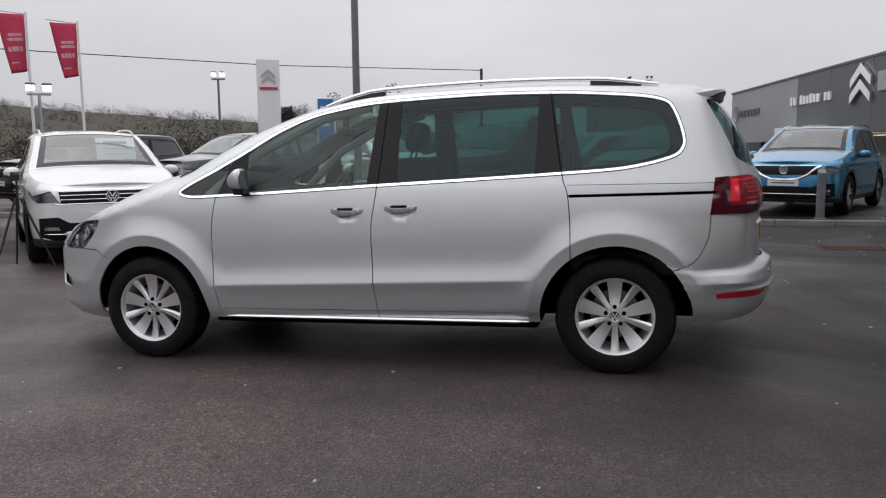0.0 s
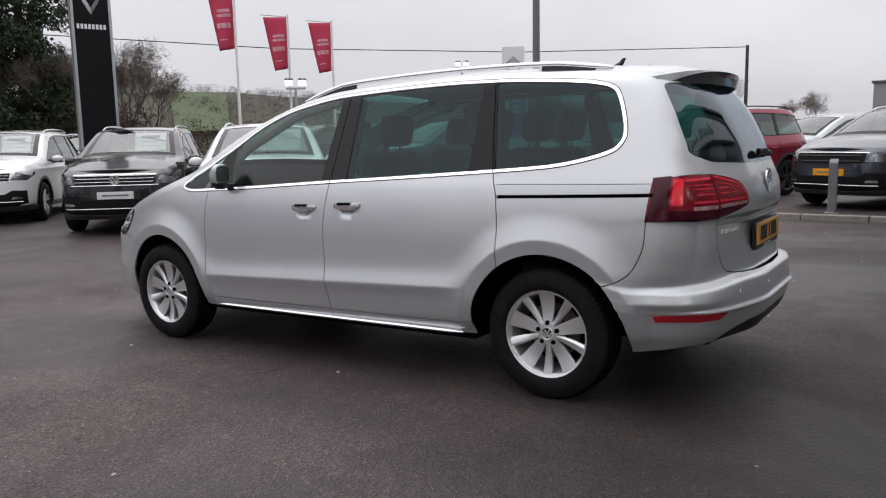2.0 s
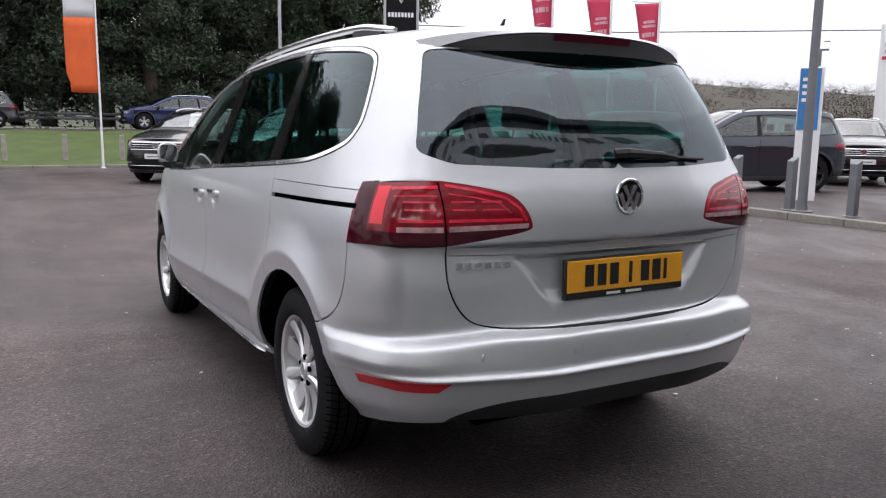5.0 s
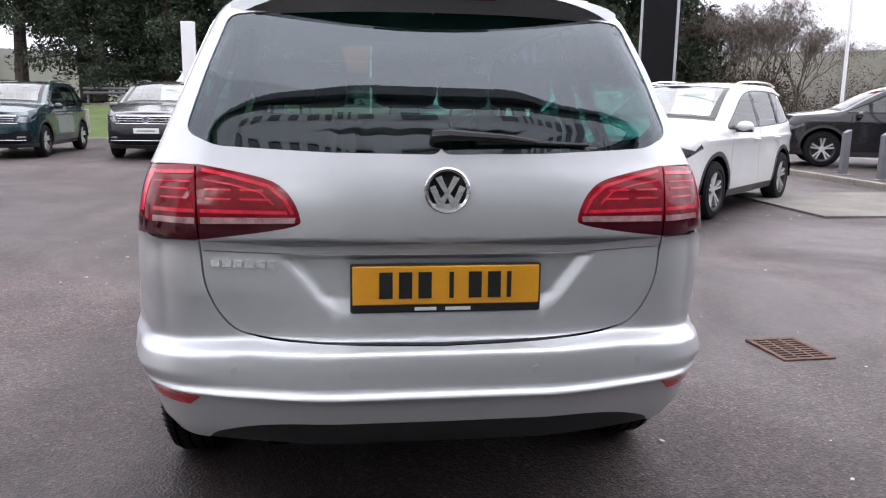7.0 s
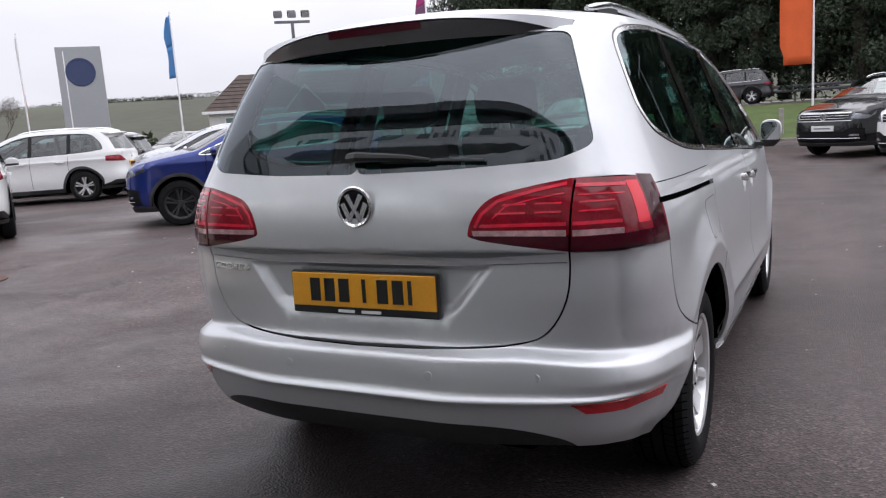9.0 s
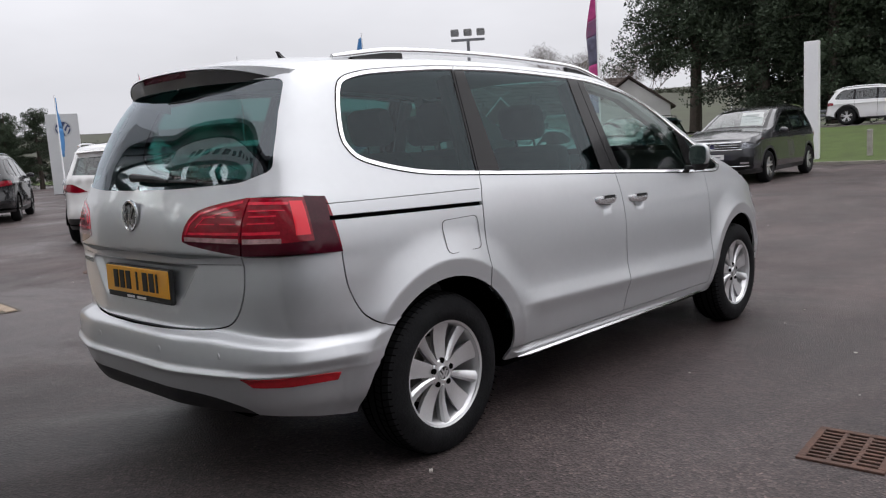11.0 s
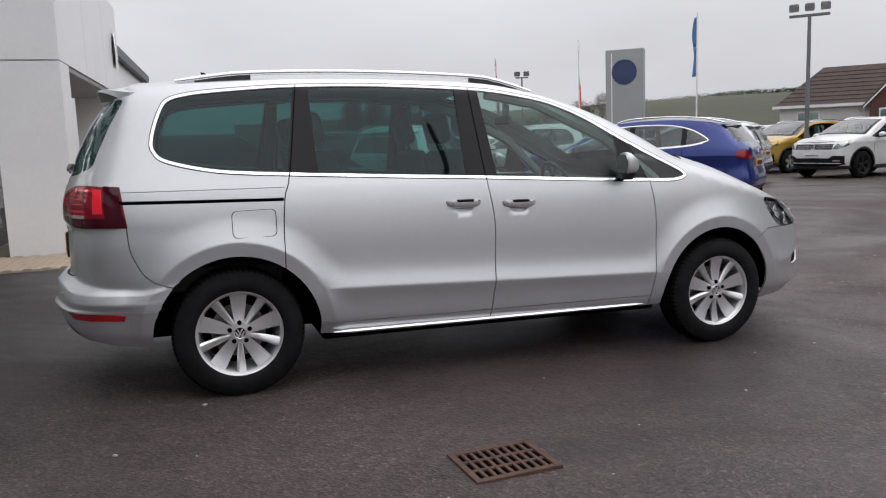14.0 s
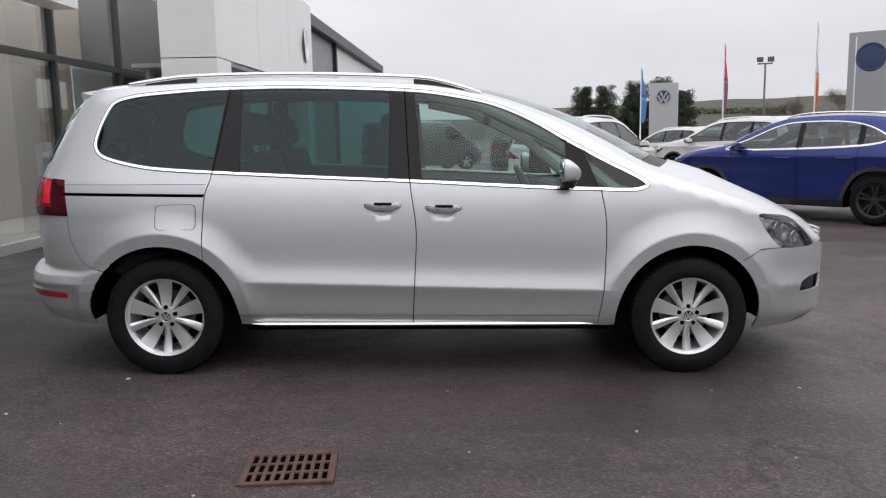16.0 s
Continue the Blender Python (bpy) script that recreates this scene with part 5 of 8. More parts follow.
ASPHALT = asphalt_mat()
GRASS = mat("winter_grass", (0.085, 0.125, 0.03), 0.9, second=(0.05, 0.07, 0.018), scale=1.6, bump=0.9, bscale=26)
FIELD = mat("hill_pasture", (0.068, 0.074, 0.045), 0.95, second=(0.042, 0.038, 0.032), scale=0.016, bump=0.4, bscale=0.4)
CONCRETE = mat("kerb_concrete", (0.26, 0.24, 0.21), 0.85, vary=0.25, scale=2.5, bump=0.35, bscale=50, island=0.12)
BRICK = mat("buff_paving_block", (0.33, 0.255, 0.19), 0.8, vary=0.22, scale=5, bump=0.3, bscale=60, island=0.16)
JOINT = mat("paving_sand", (0.11, 0.095, 0.075), 0.95, vary=0.3, scale=12)
RUST = mat("rusty_iron", (0.14, 0.075, 0.055), 0.75, 0.3, second=(0.055, 0.035, 0.03), scale=16, bump=0.4, bscale=90)
STEEL = mat("galvanised_steel", (0.42, 0.43, 0.44), 0.45, 0.7, vary=0.12, scale=4)
GREY_POST = mat("grey_painted_post", (0.16, 0.165, 0.18), 0.5, vary=0.12, scale=4)
WHITE = mat("white_panel", (0.84, 0.84, 0.85), 0.4, vary=0.03, scale=1.5)
GREY_CLAD = mat("grey_cladding", (0.30, 0.31, 0.325), 0.5, 0.1, vary=0.05, scale=0.8)
DARK_CLAD = mat("dark_grey_cladding", (0.105, 0.11, 0.12), 0.5, 0.1, vary=0.06, scale=0.8)
SHOP_GLASS = glass_mat("showroom_glass", (0.72, 0.74, 0.74), 1.8)
PALE_PRINT = mat("pale_banner_print", (0.62, 0.36, 0.40), 0.75, vary=0.2, scale=6)
RED_CLOTH = mat("red_banner_cloth", (0.56, 0.045, 0.10), 0.75, vary=0.12, scale=2, bump=0.2, bscale=8)
BLUE_CLOTH = mat("blue_banner_cloth", (0.05, 0.20, 0.46), 0.75, vary=0.12, scale=2)
PURPLE = mat("purple_banner_cloth", (0.12, 0.10, 0.18), 0.75, second=(0.26, 0.04, 0.11), scale=0.9)
ORANGE = mat("orange_banner_cloth", (0.75, 0.13, 0.03), 0.75, vary=0.08, scale=2)
WHITE_CLOTH = mat("white_banner_cloth", (0.70, 0.69, 0.71), 0.75, vary=0.05, scale=2)
LIT = glow_mat("lit_floodlight", (1.0, 1.0, 1.0), 5.0)
NAVY = mat("navy_sign_disc", (0.012, 0.03, 0.11), 0.3, coat=0.5)
TILE_ROOF = mat("brown_roof_tile", (0.058, 0.040, 0.034), 0.8, vary=0.3, scale=3, bump=0.5, bscale=9)
RENDER_WALL = mat("white_render_wall", (0.68, 0.67, 0.65), 0.85, vary=0.07, scale=0.8, bump=0.2, bscale=50)
BARK = mat("bark", (0.075, 0.06, 0.05), 0.95, vary=0.35, scale=6, bump=0.6, bscale=30)
TWIG = mat("bare_twigs", (0.13, 0.105, 0.09), 0.95, vary=0.25, scale=3)
NEEDLE = mat("dark_conifer", (0.028, 0.043, 0.022), 0.8, vary=0.5, scale=1.3, island=0.35)
WOOD_BROWN = mat("winter_woodland", (0.042, 0.030, 0.022), 0.95, vary=0.4, scale=0.08, island=0.35)
WOOD_GREEN = mat("evergreen_woodland", (0.03, 0.036, 0.018), 0.95, vary=0.4, scale=0.08, island=0.35)


def grid_sheet(xs, ys, fz):
    v = [(x, y, fz(x, y)) for y in ys for x in xs]
    w = len(xs)
    f = [(j * w + i, j * w + i + 1, (j + 1) * w + i + 1, (j + 1) * w + i) for j in range(len(ys) - 1) for i in range(len(xs) - 1)]
    return v, f


xs = [-3000, -900, -300, -120, -60, -30] + list(np.arange(-15, 15.1, 0.5)) + [30, 60, 120, 300, 900, 3000]
ys = [-3000, -900, -300, -120, -60, -30] + list(np.arange(-12, 15.1, 0.5)) + [30, 60, 120, 300, 900, 3000]
v, f = grid_sheet([float(a) for a in xs], [float(a) for a in ys], ground_z)
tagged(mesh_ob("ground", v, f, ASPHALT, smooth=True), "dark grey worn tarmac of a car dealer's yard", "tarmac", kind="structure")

# grass verge and road beyond the yard
def bank_z(x, y):
    """The verge climbs from the yard to the raised road."""
    return 0.06 + 0.97 * clamp((x + 24) / 7) * clamp((17 - x) / 4) * clamp((y - 20.95) / 7.2)


def bank_sheet(name, y0, y1, material, lift=0.0):
    xa, ya = [-80.0] + [-30 + 1.5 * i for i in range(36)] + [40.0], [y0 + (y1 - y0) * i / 12 for i in range(13)]
    return mesh_ob(name, *grid_sheet(xa, ya, lambda x, y: bank_z(x, y) + lift), material, smooth=True)


tagged(bank_sheet("grass_verge", 20.88, 28.2, GRASS), "strip of rough green winter grass beside the road", "grass", kind="structure")
tagged(bank_sheet("road", 28.1, 34.6, ASPHALT, 0.012), "tarmac road beyond the grass verge", "road", kind="structure")
tagged(bank_sheet("tree_bank", 34.5, 62.0, GRASS, 0.10), "grassy bank under the conifers", "bank", kind="structure")
kerb = thing("verge_kerb", "row of pale concrete kerb stones along the grass", "kerb", kind="structure")
kb = None
for i in range(40):
    if kb is None:
        bm = bmesh.new()
        box(bm, 0, 0.90, 20.78, 20.91, -0.05, 0.085, 0.012)
        s = part("kerb_stone", bm, CONCRETE, kerb)
        kb = s.data
        s.location.x = -24
    else:
        s = new("kerb_stone", kb)
        s.parent = kerb
        s.location.x = -24 + i * 0.915

# neighbouring raised forecourt with its kerb
tagged(mesh_ob("forecourt", *grid_sheet([8.62, 12, 20, 40, 70], [-60, -30, -10, 0, 10, 16, 22], lambda x, y: 0.085), ASPHALT), "raised tarmac forecourt of the neighbouring dealer", "tarmac", kind="structure")
kerb = thing("forecourt_kerb", "long row of pale concrete kerb stones", "kerb", kind="structure")
kb = None
for i in range(46):
    if kb is None:
        bm = bmesh.new()
        box(bm, 8.50, 8.63, 0, 0.90, -0.05, 0.10, 0.015)
        s = part("kerb_stone", bm, CONCRETE, kerb)
        kb = s.data
    else:
        s = new("kerb_stone", kb)
        s.parent = kerb
    s.location.y = -24 + i * 0.915

# pale worn patch of concrete near the kerb
bm = bmesh.new()
box(bm, 5.6, 8.48, 4.4, 6.9, -0.05, 0.004)
tagged(part("concrete_patch", bm, mat("pale_patch", (0.16, 0.145, 0.13), 0.85, vary=0.3, scale=1.5, bump=0.3, bscale=40), None), "paler worn repair patch in the tarmac", "patch", kind="structure")


def drain_grate(x, y, lx, ly, nx, ny, rot=0.0, label=""):
    """A cast iron gully: frame, cross bars and long bars over a dark pit."""
    z = ground_z(x, y)
    d = thing("drain_grate", label, "drain", Matrix.Translation((x, y, z)) @ Matrix.Rotation(rot, 4, "Z"))
    bm = bmesh.new()
    box(bm, -lx / 2, lx / 2, -ly / 2, ly / 2, -0.02, 0.003)
    part("pit", bm, VOID, d, "dark pit")
    bm = bmesh.new()
    for a, b2, c, e in ((-lx / 2 - 0.02, lx / 2 + 0.02, -ly / 2 - 0.02, -ly / 2 + 0.008), (-lx / 2 - 0.02, lx / 2 + 0.02, ly / 2 - 0.008, ly / 2 + 0.02), (-lx / 2 - 0.02, -lx / 2 + 0.008, -ly / 2 + 0.008, ly / 2 - 0.008), (lx / 2 - 0.008, lx / 2 + 0.02, -ly / 2 + 0.008, ly / 2 - 0.008)):
        box(bm, a, b2, c, e, -0.02, 0.012, 0.003)
    part("frame", bm, RUST, d, "rusty iron frame")
    for i in range(1, ny):
        bm = bmesh.new()
        yy = -ly / 2 + ly * i / ny
        box(bm, -lx / 2 + 0.008, lx / 2 - 0.008, yy - 0.008, yy + 0.008, -0.01, 0.011, 0.003)
        part("bar", bm, RUST, d)
    for i in range(1, nx):
        bm = bmesh.new()
        xx = -lx / 2 + lx * i / nx
        box(bm, xx - 0.009, xx + 0.009, -ly / 2 + 0.008, ly / 2 - 0.008, -0.01, 0.010, 0.003)
        part("cross_bar", bm, RUST, d)
    return d


drain_grate(2.14, -0.555, 0.262, 0.33, 3, 9, 0.05, "rusty cast iron drain grate set in the tarmac")
drain_grate(5.3, -4.25, 0.35, 0.75, 3, 12, 0.0, "reddish rusty drain grate set in the tarmac")
bm = bmesh.new()
rr = lathe(bm, [(-0.02, 0.34), (0.006, 0.34), (0.008, 0.31), (0.004, 0.30), (0.007, 0.29), (0.007, 0.001)], "z", 32, Matrix.Translation((-6.6, 0.55, 0)))
tagged(part("manhole_cover", bm, RUST, None), "round dark iron manhole cover in the tarmac", "manhole")

# litter of pale chippings on the tarmac
rng = random.Random(4)
bm = bmesh.new()
for i in range(260):
    x, y = rng.uniform(-7, 8), rng.uniform(-5, 7)
    if abs(x) < 0.9 and abs(y) < 2.3:
        continue
    s = rng.uniform(0.003, 0.012)
    vs = box(bm, -s, s, -s * 0.7, s * 0.7, 0, s * 0.6, 0, Matrix.Translation((x, y, ground_z(x, y))) @ Matrix.Rotation(rng.uniform(0, 3), 4, "Z"))
tagged(part("chippings", bm, mat("pale_chippings", (0.45, 0.43, 0.40), 0.8, vary=0.3, scale=20), None), "scattered pale stone chippings on the tarmac", "chippings", kind="stuff")


# ---- parked cars ----
PAINTS = {}


def paint(name, color, metal=0.3, rough=0.25):
    if name not in PAINTS:
        PAINTS[name] = mat(name + "_car_paint", color, rough, metal, vary=0.04, scale=2, coat=0.9, spec=0.3)
    return PAINTS[name]


SHEET_INK = mat("grey_sheet_print", (0.50, 0.53, 0.52), 0.6)
HEAD_GREY = mat("headlamp_inner", (0.42, 0.42, 0.44), 0.2, 0.7, second=(0.10, 0.10, 0.11), scale=9)
HEAD_DARK = mat("dark_headlamp_inner", (0.20, 0.20, 0.21), 0.2, 0.6, second=(0.015, 0.015, 0.017), scale=8)
SPEC = {
    "suv": dict(width=[(0.1, 0.84), (0.3, 0.885), (0.42, 0.906), (0.55, 0.909), (0.72, 0.903), (0.86, 0.906), (0.93, 0.917), (0.955, 0.918), (0.985, 0.904), (1.06, 0.887), (1.13, 0.862), (1.5, 0.722), (1.7, 0.64)],
                front=[(0.1, 2.08), (0.3, 2.20), (0.42, 2.245), (0.6, 2.25), (0.78, 2.235), (0.88, 2.21), (0.93, 2.15), (0.99, 2.06), (1.04, 2.02), (1.7, 2.02)],
                rear=[(0.1, -2.05), (0.35, -2.20), (0.5, -2.25), (0.62, -2.235), (0.75, -2.20), (1.02, -2.185), (1.10, -2.165), (1.5, -1.93), (1.7, -1.80)],
                top=[(2.35, 0.905), (2.15, 0.945), (2.0, 0.978), (1.6, 1.055), (1.2, 1.125), (1.0, 1.165), (0.62, 1.375), (0.25, 1.545), (-0.1, 1.608), (-0.8, 1.632), (-1.5, 1.615), (-1.95, 1.582), (-2.3, 1.565)],
                dlo=[(1.02, 1.085), (0.5, 1.065), (-0.5, 1.085), (-1.30, 1.110), (-1.72, 1.150), (-1.80, 1.20), (-1.70, 1.38), (-1.52, 1.515), (-1.20, 1.548), (-0.7, 1.562), (-0.15, 1.548), (0.22, 1.468), (0.62, 1.285)],
                wb=1.34, hub=0.35, arch=0.41),
    "crossover": dict(width=[(0.1, 0.83), (0.3, 0.87), (0.42, 0.89), (0.55, 0.893), (0.72, 0.887), (0.86, 0.895), (0.93, 0.905), (0.955, 0.903), (1.04, 0.880), (1.12, 0.850), (1.42, 0.725), (1.65, 0.63)],
                front=[(0.1, 1.97), (0.3, 2.07), (0.42, 2.11), (0.6, 2.115), (0.78, 2.10), (0.88, 2.06), (0.94, 2.0), (1.0, 1.93), (1.65, 1.93)],
                rear=[(0.1, -1.93), (0.35, -2.07), (0.5, -2.12), (0.62, -2.11), (0.75, -2.07), (0.98, -2.05), (1.08, -2.0), (1.4, -1.72), (1.6, -1.55)],
                top=[(2.2, 0.89), (2.0, 0.935), (1.85, 0.965), (1.5, 1.03), (1.15, 1.085), (0.95, 1.125), (0.58, 1.315), (0.22, 1.465), (-0.1, 1.520), (-0.7, 1.535), (-1.2, 1.505), (-1.6, 1.445), (-2.0, 1.40)],
                dlo=[(0.97, 1.055), (0.5, 1.045), (-0.5, 1.07), (-1.10, 1.105), (-1.36, 1.150), (-1.44, 1.20), (-1.22, 1.345), (-0.95, 1.430), (-0.6, 1.462), (-0.1, 1.455), (0.2, 1.395), (0.58, 1.225)],
                wb=1.30, hub=0.345, arch=0.405),
    "boxy": dict(width=[(0.1, 0.86), (0.35, 0.92), (0.5, 0.938), (0.6, 0.938), (0.8, 0.940), (0.93, 0.945), (0.97, 0.940), (1.06, 0.915), (1.15, 0.885), (1.5, 0.765), (1.75, 0.69)],
                front=[(0.1, 2.05), (0.35, 2.20), (0.5, 2.25), (0.75, 2.26), (0.90, 2.22), (0.98, 2.13), (1.05, 2.06), (1.75, 2.06)],
                rear=[(0.1, -2.05), (0.4, -2.22), (0.6, -2.27), (0.9, -2.25), (1.1, -2.22), (1.5, -2.03), (1.75, -1.93)],
                top=[(2.35, 0.96), (2.15, 1.01), (1.9, 1.062), (1.4, 1.105), (1.15, 1.14), (0.95, 1.20), (0.55, 1.44), (0.2, 1.60), (-0.1, 1.645), (-0.8, 1.665), (-1.6, 1.65), (-2.0, 1.62), (-2.3, 1.60)],
                dlo=[(0.98, 1.145), (0.4, 1.130), (-0.6, 1.145), (-1.5, 1.170), (-1.92, 1.205), (-1.93, 1.30), (-1.86, 1.48), (-1.70, 1.545), (-0.8, 1.585), (-0.15, 1.568), (0.2, 1.505), (0.58, 1.325)],
                wb=1.38, hub=0.37, arch=0.44),
    "van": dict(width=[(0.1, 0.86), (0.3, 0.90), (0.55, 0.945), (0.8, 0.95), (1.1, 0.94), (1.25, 0.92), (1.8, 0.83), (2.0, 0.76)],
                front=[(0.1, 2.2), (0.35, 2.42), (0.7, 2.45), (0.95, 2.36), (1.05, 2.25), (2.0, 2.2)],
                rear=[(0.1, -2.35), (0.4, -2.45), (0.7, -2.46), (1.1, -2.45), (1.9, -2.36), (2.0, -2.3)],
                top=[(2.5, 1.0), (2.2, 1.08), (1.75, 1.20), (1.55, 1.28), (1.15, 1.62), (0.85, 1.83), (0.5, 1.90), (-1.0, 1.91), (-2.0, 1.90), (-2.5, 1.88)],
                dlo=[(1.50, 1.23), (0.62, 1.22), (0.58, 1.75), (0.85, 1.74), (1.12, 1.56)],
                wb=1.50, hub=0.33, arch=0.40)}
SHARED = {}


def parked_wheel(car, x, y, r, side, rim_mat, key):
    """A plain five-spoke wheel of a parked car, its pieces sharing meshes."""
    w = new("wheel")
    w.empty_display_size = 0.1
    w.parent = car
    w.matrix_local = Matrix.Translation((x, y, r)) @ (Matrix.Identity(4) if side > 0 else Matrix.Rotation(math.pi, 4, "Z"))
    if key not in SHARED:
        rim = r * 0.67
        made = []
        bm = bmesh.new()
        lathe(bm, [(-0.08, rim), (-0.11, rim + 0.03), (-0.11, r - 0.04), (-0.07, r), (0.06, r), (0.10, r - 0.03), (0.11, rim + 0.02), (0.095, rim)], "x", 32)
        made.append(("tyre", part("tyre", bm, TYRE, w, "", True)))
        bm = bmesh.new()
        lathe(bm, [(-0.09, rim - 0.01), (0.09, rim - 0.006), (0.102, rim + 0.004), (0.09, rim - 0.02), (-0.02, rim - 0.035), (-0.02, 0.001)], "x", 32)
        made.append(("rim", part("rim", bm, BLACK if key.endswith("dark") else mat("wheel_well_" + key, (0.05, 0.05, 0.05), 0.5, 0.5), w, "", True)))
        bm = bmesh.new()
        lathe(bm, [(0.0, 0.06), (0.07, 0.06), (0.075, 0.04), (0.075, 0.001)], "x", 16)
        made.append(("hub", part("hub", bm, rim_mat, w, "", True)))
        bm = bmesh.new()
        vs = [bm.verts.new(p) for p in ((0.05, -0.015, 0.03), (0.072, -0.012, 0.03), (0.072, 0.012, 0.03), (0.05, 0.015, 0.03), (0.045, -0.023, rim - 0.008), (0.09, -0.017, rim - 0.008), (0.09, 0.017, rim - 0.008), (0.045, 0.023, rim - 0.008))]
        for q in ((0, 1, 5, 4), (1, 2, 6, 5), (2, 3, 7, 6), (3, 0, 4, 7), (0, 3, 2, 1), (4, 5, 6, 7)):
            bm.faces.new([vs[k] for k in q])
        s = part("spoke", bm, rim_mat, w)
        SHARED[key] = [(n, o.data) for n, o in made], s.data
        first = s
    else:
        for n, d in SHARED[key][0]:
            new(n, d).parent = w
        first = new("spoke", SHARED[key][1])
        first.parent = w
    first.matrix_local = Matrix.Rotation(-0.17, 4, "X")
    for i in range(1, 10):
        s = new("spoke", SHARED[key][1])
        s.parent = w
        s.matrix_local = Matrix.Rotation(2 * math.pi * (i // 2) / 5 + (0.17 if i % 2 else -0.17), 4, "X")
    return w


def parked_car(front, heading, colour, label, kind="suv", scale=(1, 1, 1), z=0.0, category="car", clad=True, sheet=False, roof=None, rims="light", chrome=True, plate=PLATE_W, rear_plate=PLATE_Y, group="parked cars", trim=None, lamps="grey", face="slats"):
    """A parked car whose nose is at front, pointing along heading."""
    sp = SPEC[kind]
    kx, ky, kz = scale
    h = Vector((heading[0], heading[1], 0)).normalized()
    nose = lerp(sp["front"], 0.6) * ky
    z += ground_z(front[0] - h.x * 1.6, front[1] - h.y * 1.6)
    m = Matrix.Translation((front[0] - h.x * nose, front[1] - h.y * nose, z)) @ Matrix.Rotation(math.atan2(-h.x, h.y), 4, "Z")
    car = thing("parked_" + ("van" if kind == "van" else "car"), label, category, m, group)
    wb, hub, ar = sp["wb"] * ky, sp["hub"], sp["arch"]

    def zz(t):
        return [(a * kz, b * kx) for a, b in t]
    sh = Shell([(a * kz, b * kx) for a, b in sp["width"]], [(a * kz, b * ky) for a, b in sp["front"]], [(a * kz, b * ky) for a, b in sp["rear"]],
               [(a * ky, b * kz) for a, b in sp["top"]], [(-3, 0.25), (-2.0, 0.27), (-1.0, 0.24), (1.0, 0.24), (2.0, 0.24), (3, 0.24)], mid=-0.1, nf=4.2 if kind == "van" else 6.4, nr=5.8, step=0.08)
    sq = lambda pts: [(sh.sy(y * ky, q * kz), q * kz) for y, q in dense(pts, 0.06)]
    nq = lambda pts: [(sh.sx(x * kx, q * kz, True), q * kz) for x, q in dense(pts, 0.06)]
    tq = lambda pts: [(sh.sx(x * kx, q * kz), q * kz) for x, q in dense(pts, 0.06)]
    dlo = sp["dlo"]
    pane = inset(spline(dlo, 4, True), 0.016)

    def cut(lo, hi):
        return [(sh.sy(min(max(y, lo), hi) * ky, q * kz), q * kz) for y, q in pane]
    regions = []
    if kind == "van":
        regions += [("window_a", cut(0.5, 2), -0.004)]
        regions += [("headlight", nq([(0.55, 0.72), (0.80, 0.72), (0.86, 0.98), (0.62, 0.92)]), 0.002), ("tail_lamp", tq([(0.82, 0.8), (0.90, 0.8), (0.90, 1.25), (0.84, 1.25)]), 0.002)]
        regions += [("grille", nq([(0, 0.72), (0.52, 0.72), (0.58, 0.86), (0, 0.86)]), -0.01), ("intake", nq([(0, 0.36), (0.6, 0.36), (0.6, 0.52), (0, 0.52)]), -0.01)]
        regions += [("rear_glass", tq([(0, 1.78), (0.62, 1.76), (0.68, 1.25), (0, 1.25)]), -0.003)]
    else:
        regions += [("window_a", cut(-0.16, 2), -0.004), ("window_b", cut(-1.02, -0.24), -0.004), ("window_c", cut(-3, -1.10), -0.004)]
        regions += [("pillar", cut(-0.24, -0.16), -0.001), ("pillar_rear", cut(-1.10, -1.02), -0.001)]
        regions += [("trim", [(sh.sy(y * ky, q * kz), q * kz) for y, q in spline(dlo, 4, True)], 0.003)]
        regions += [("belt_strip", [(sh.sy(y * ky, q * kz), q * kz) for y, q in dense(ribbon([p for p in spline(dlo[1:5], 4)], 0.024), 0.06)], 0.005)] if chrome else []
        regions += [("headlight", nq([(0.57, 0.770), (0.66, 0.762)])[:-1] + sq([(2.03, 0.760), (1.75, 0.865), (1.80, 0.915)])[:-1] + nq([(0.66, 0.905), (0.59, 0.898)])[:-1], 0.002)]
        regions += [("grille", nq([(0, 0.738), (0.55, 0.745), (0.66, 0.752), (0.56, 0.766), (0.58, 0.898), (0, 0.905)]), -0.012)]
        regions += [("front_slat", nq([(0, 0.908), (0.6, 0.906), (0.6, 0.913), (0, 0.915)]), 0.004)] if chrome else []
        regions += [("fog_light", nq([(0.58, 0.445), (0.74, 0.445), (0.74, 0.485), (0.60, 0.485)]), 0.003)]
        regions += [("intake", nq([(0, 0.30), (0.62, 0.31), (0.80, 0.36), (0.80, 0.585), (0.60, 0.60), (0.48, 0.53), (0, 0.53)]), -0.012)]
        regions += [("chin", [(sh.sx(0.88 * kx, 0.2, True), 0.2), (sh.smax + 0.1, 0.2)] + [(sh.smax + 0.1, 0.30 * kz), (sh.sx(0.80 * kx, 0.30, True), 0.30 * kz)], 0.001)]
        regions += [("tail_lamp", tq([(0.42, 0.885), (0.70, 0.86)])[:-1] + sq([(-1.86, 0.90), (-1.86, 1.01)])[:3] + tq([(0.70, 1.02), (0.45, 0.985)])[:2], 0.004)]
        regions += [("rear_glass", tq([(0, 1.45), (0.58, 1.43), (0.66, 1.16), (0, 1.13)]), -0.003)]
        regions += [("rear_valance", tq([(0, 0.2), (0.95, 0.2), (0.8, 0.46), (0, 0.44)]), -0.004)]
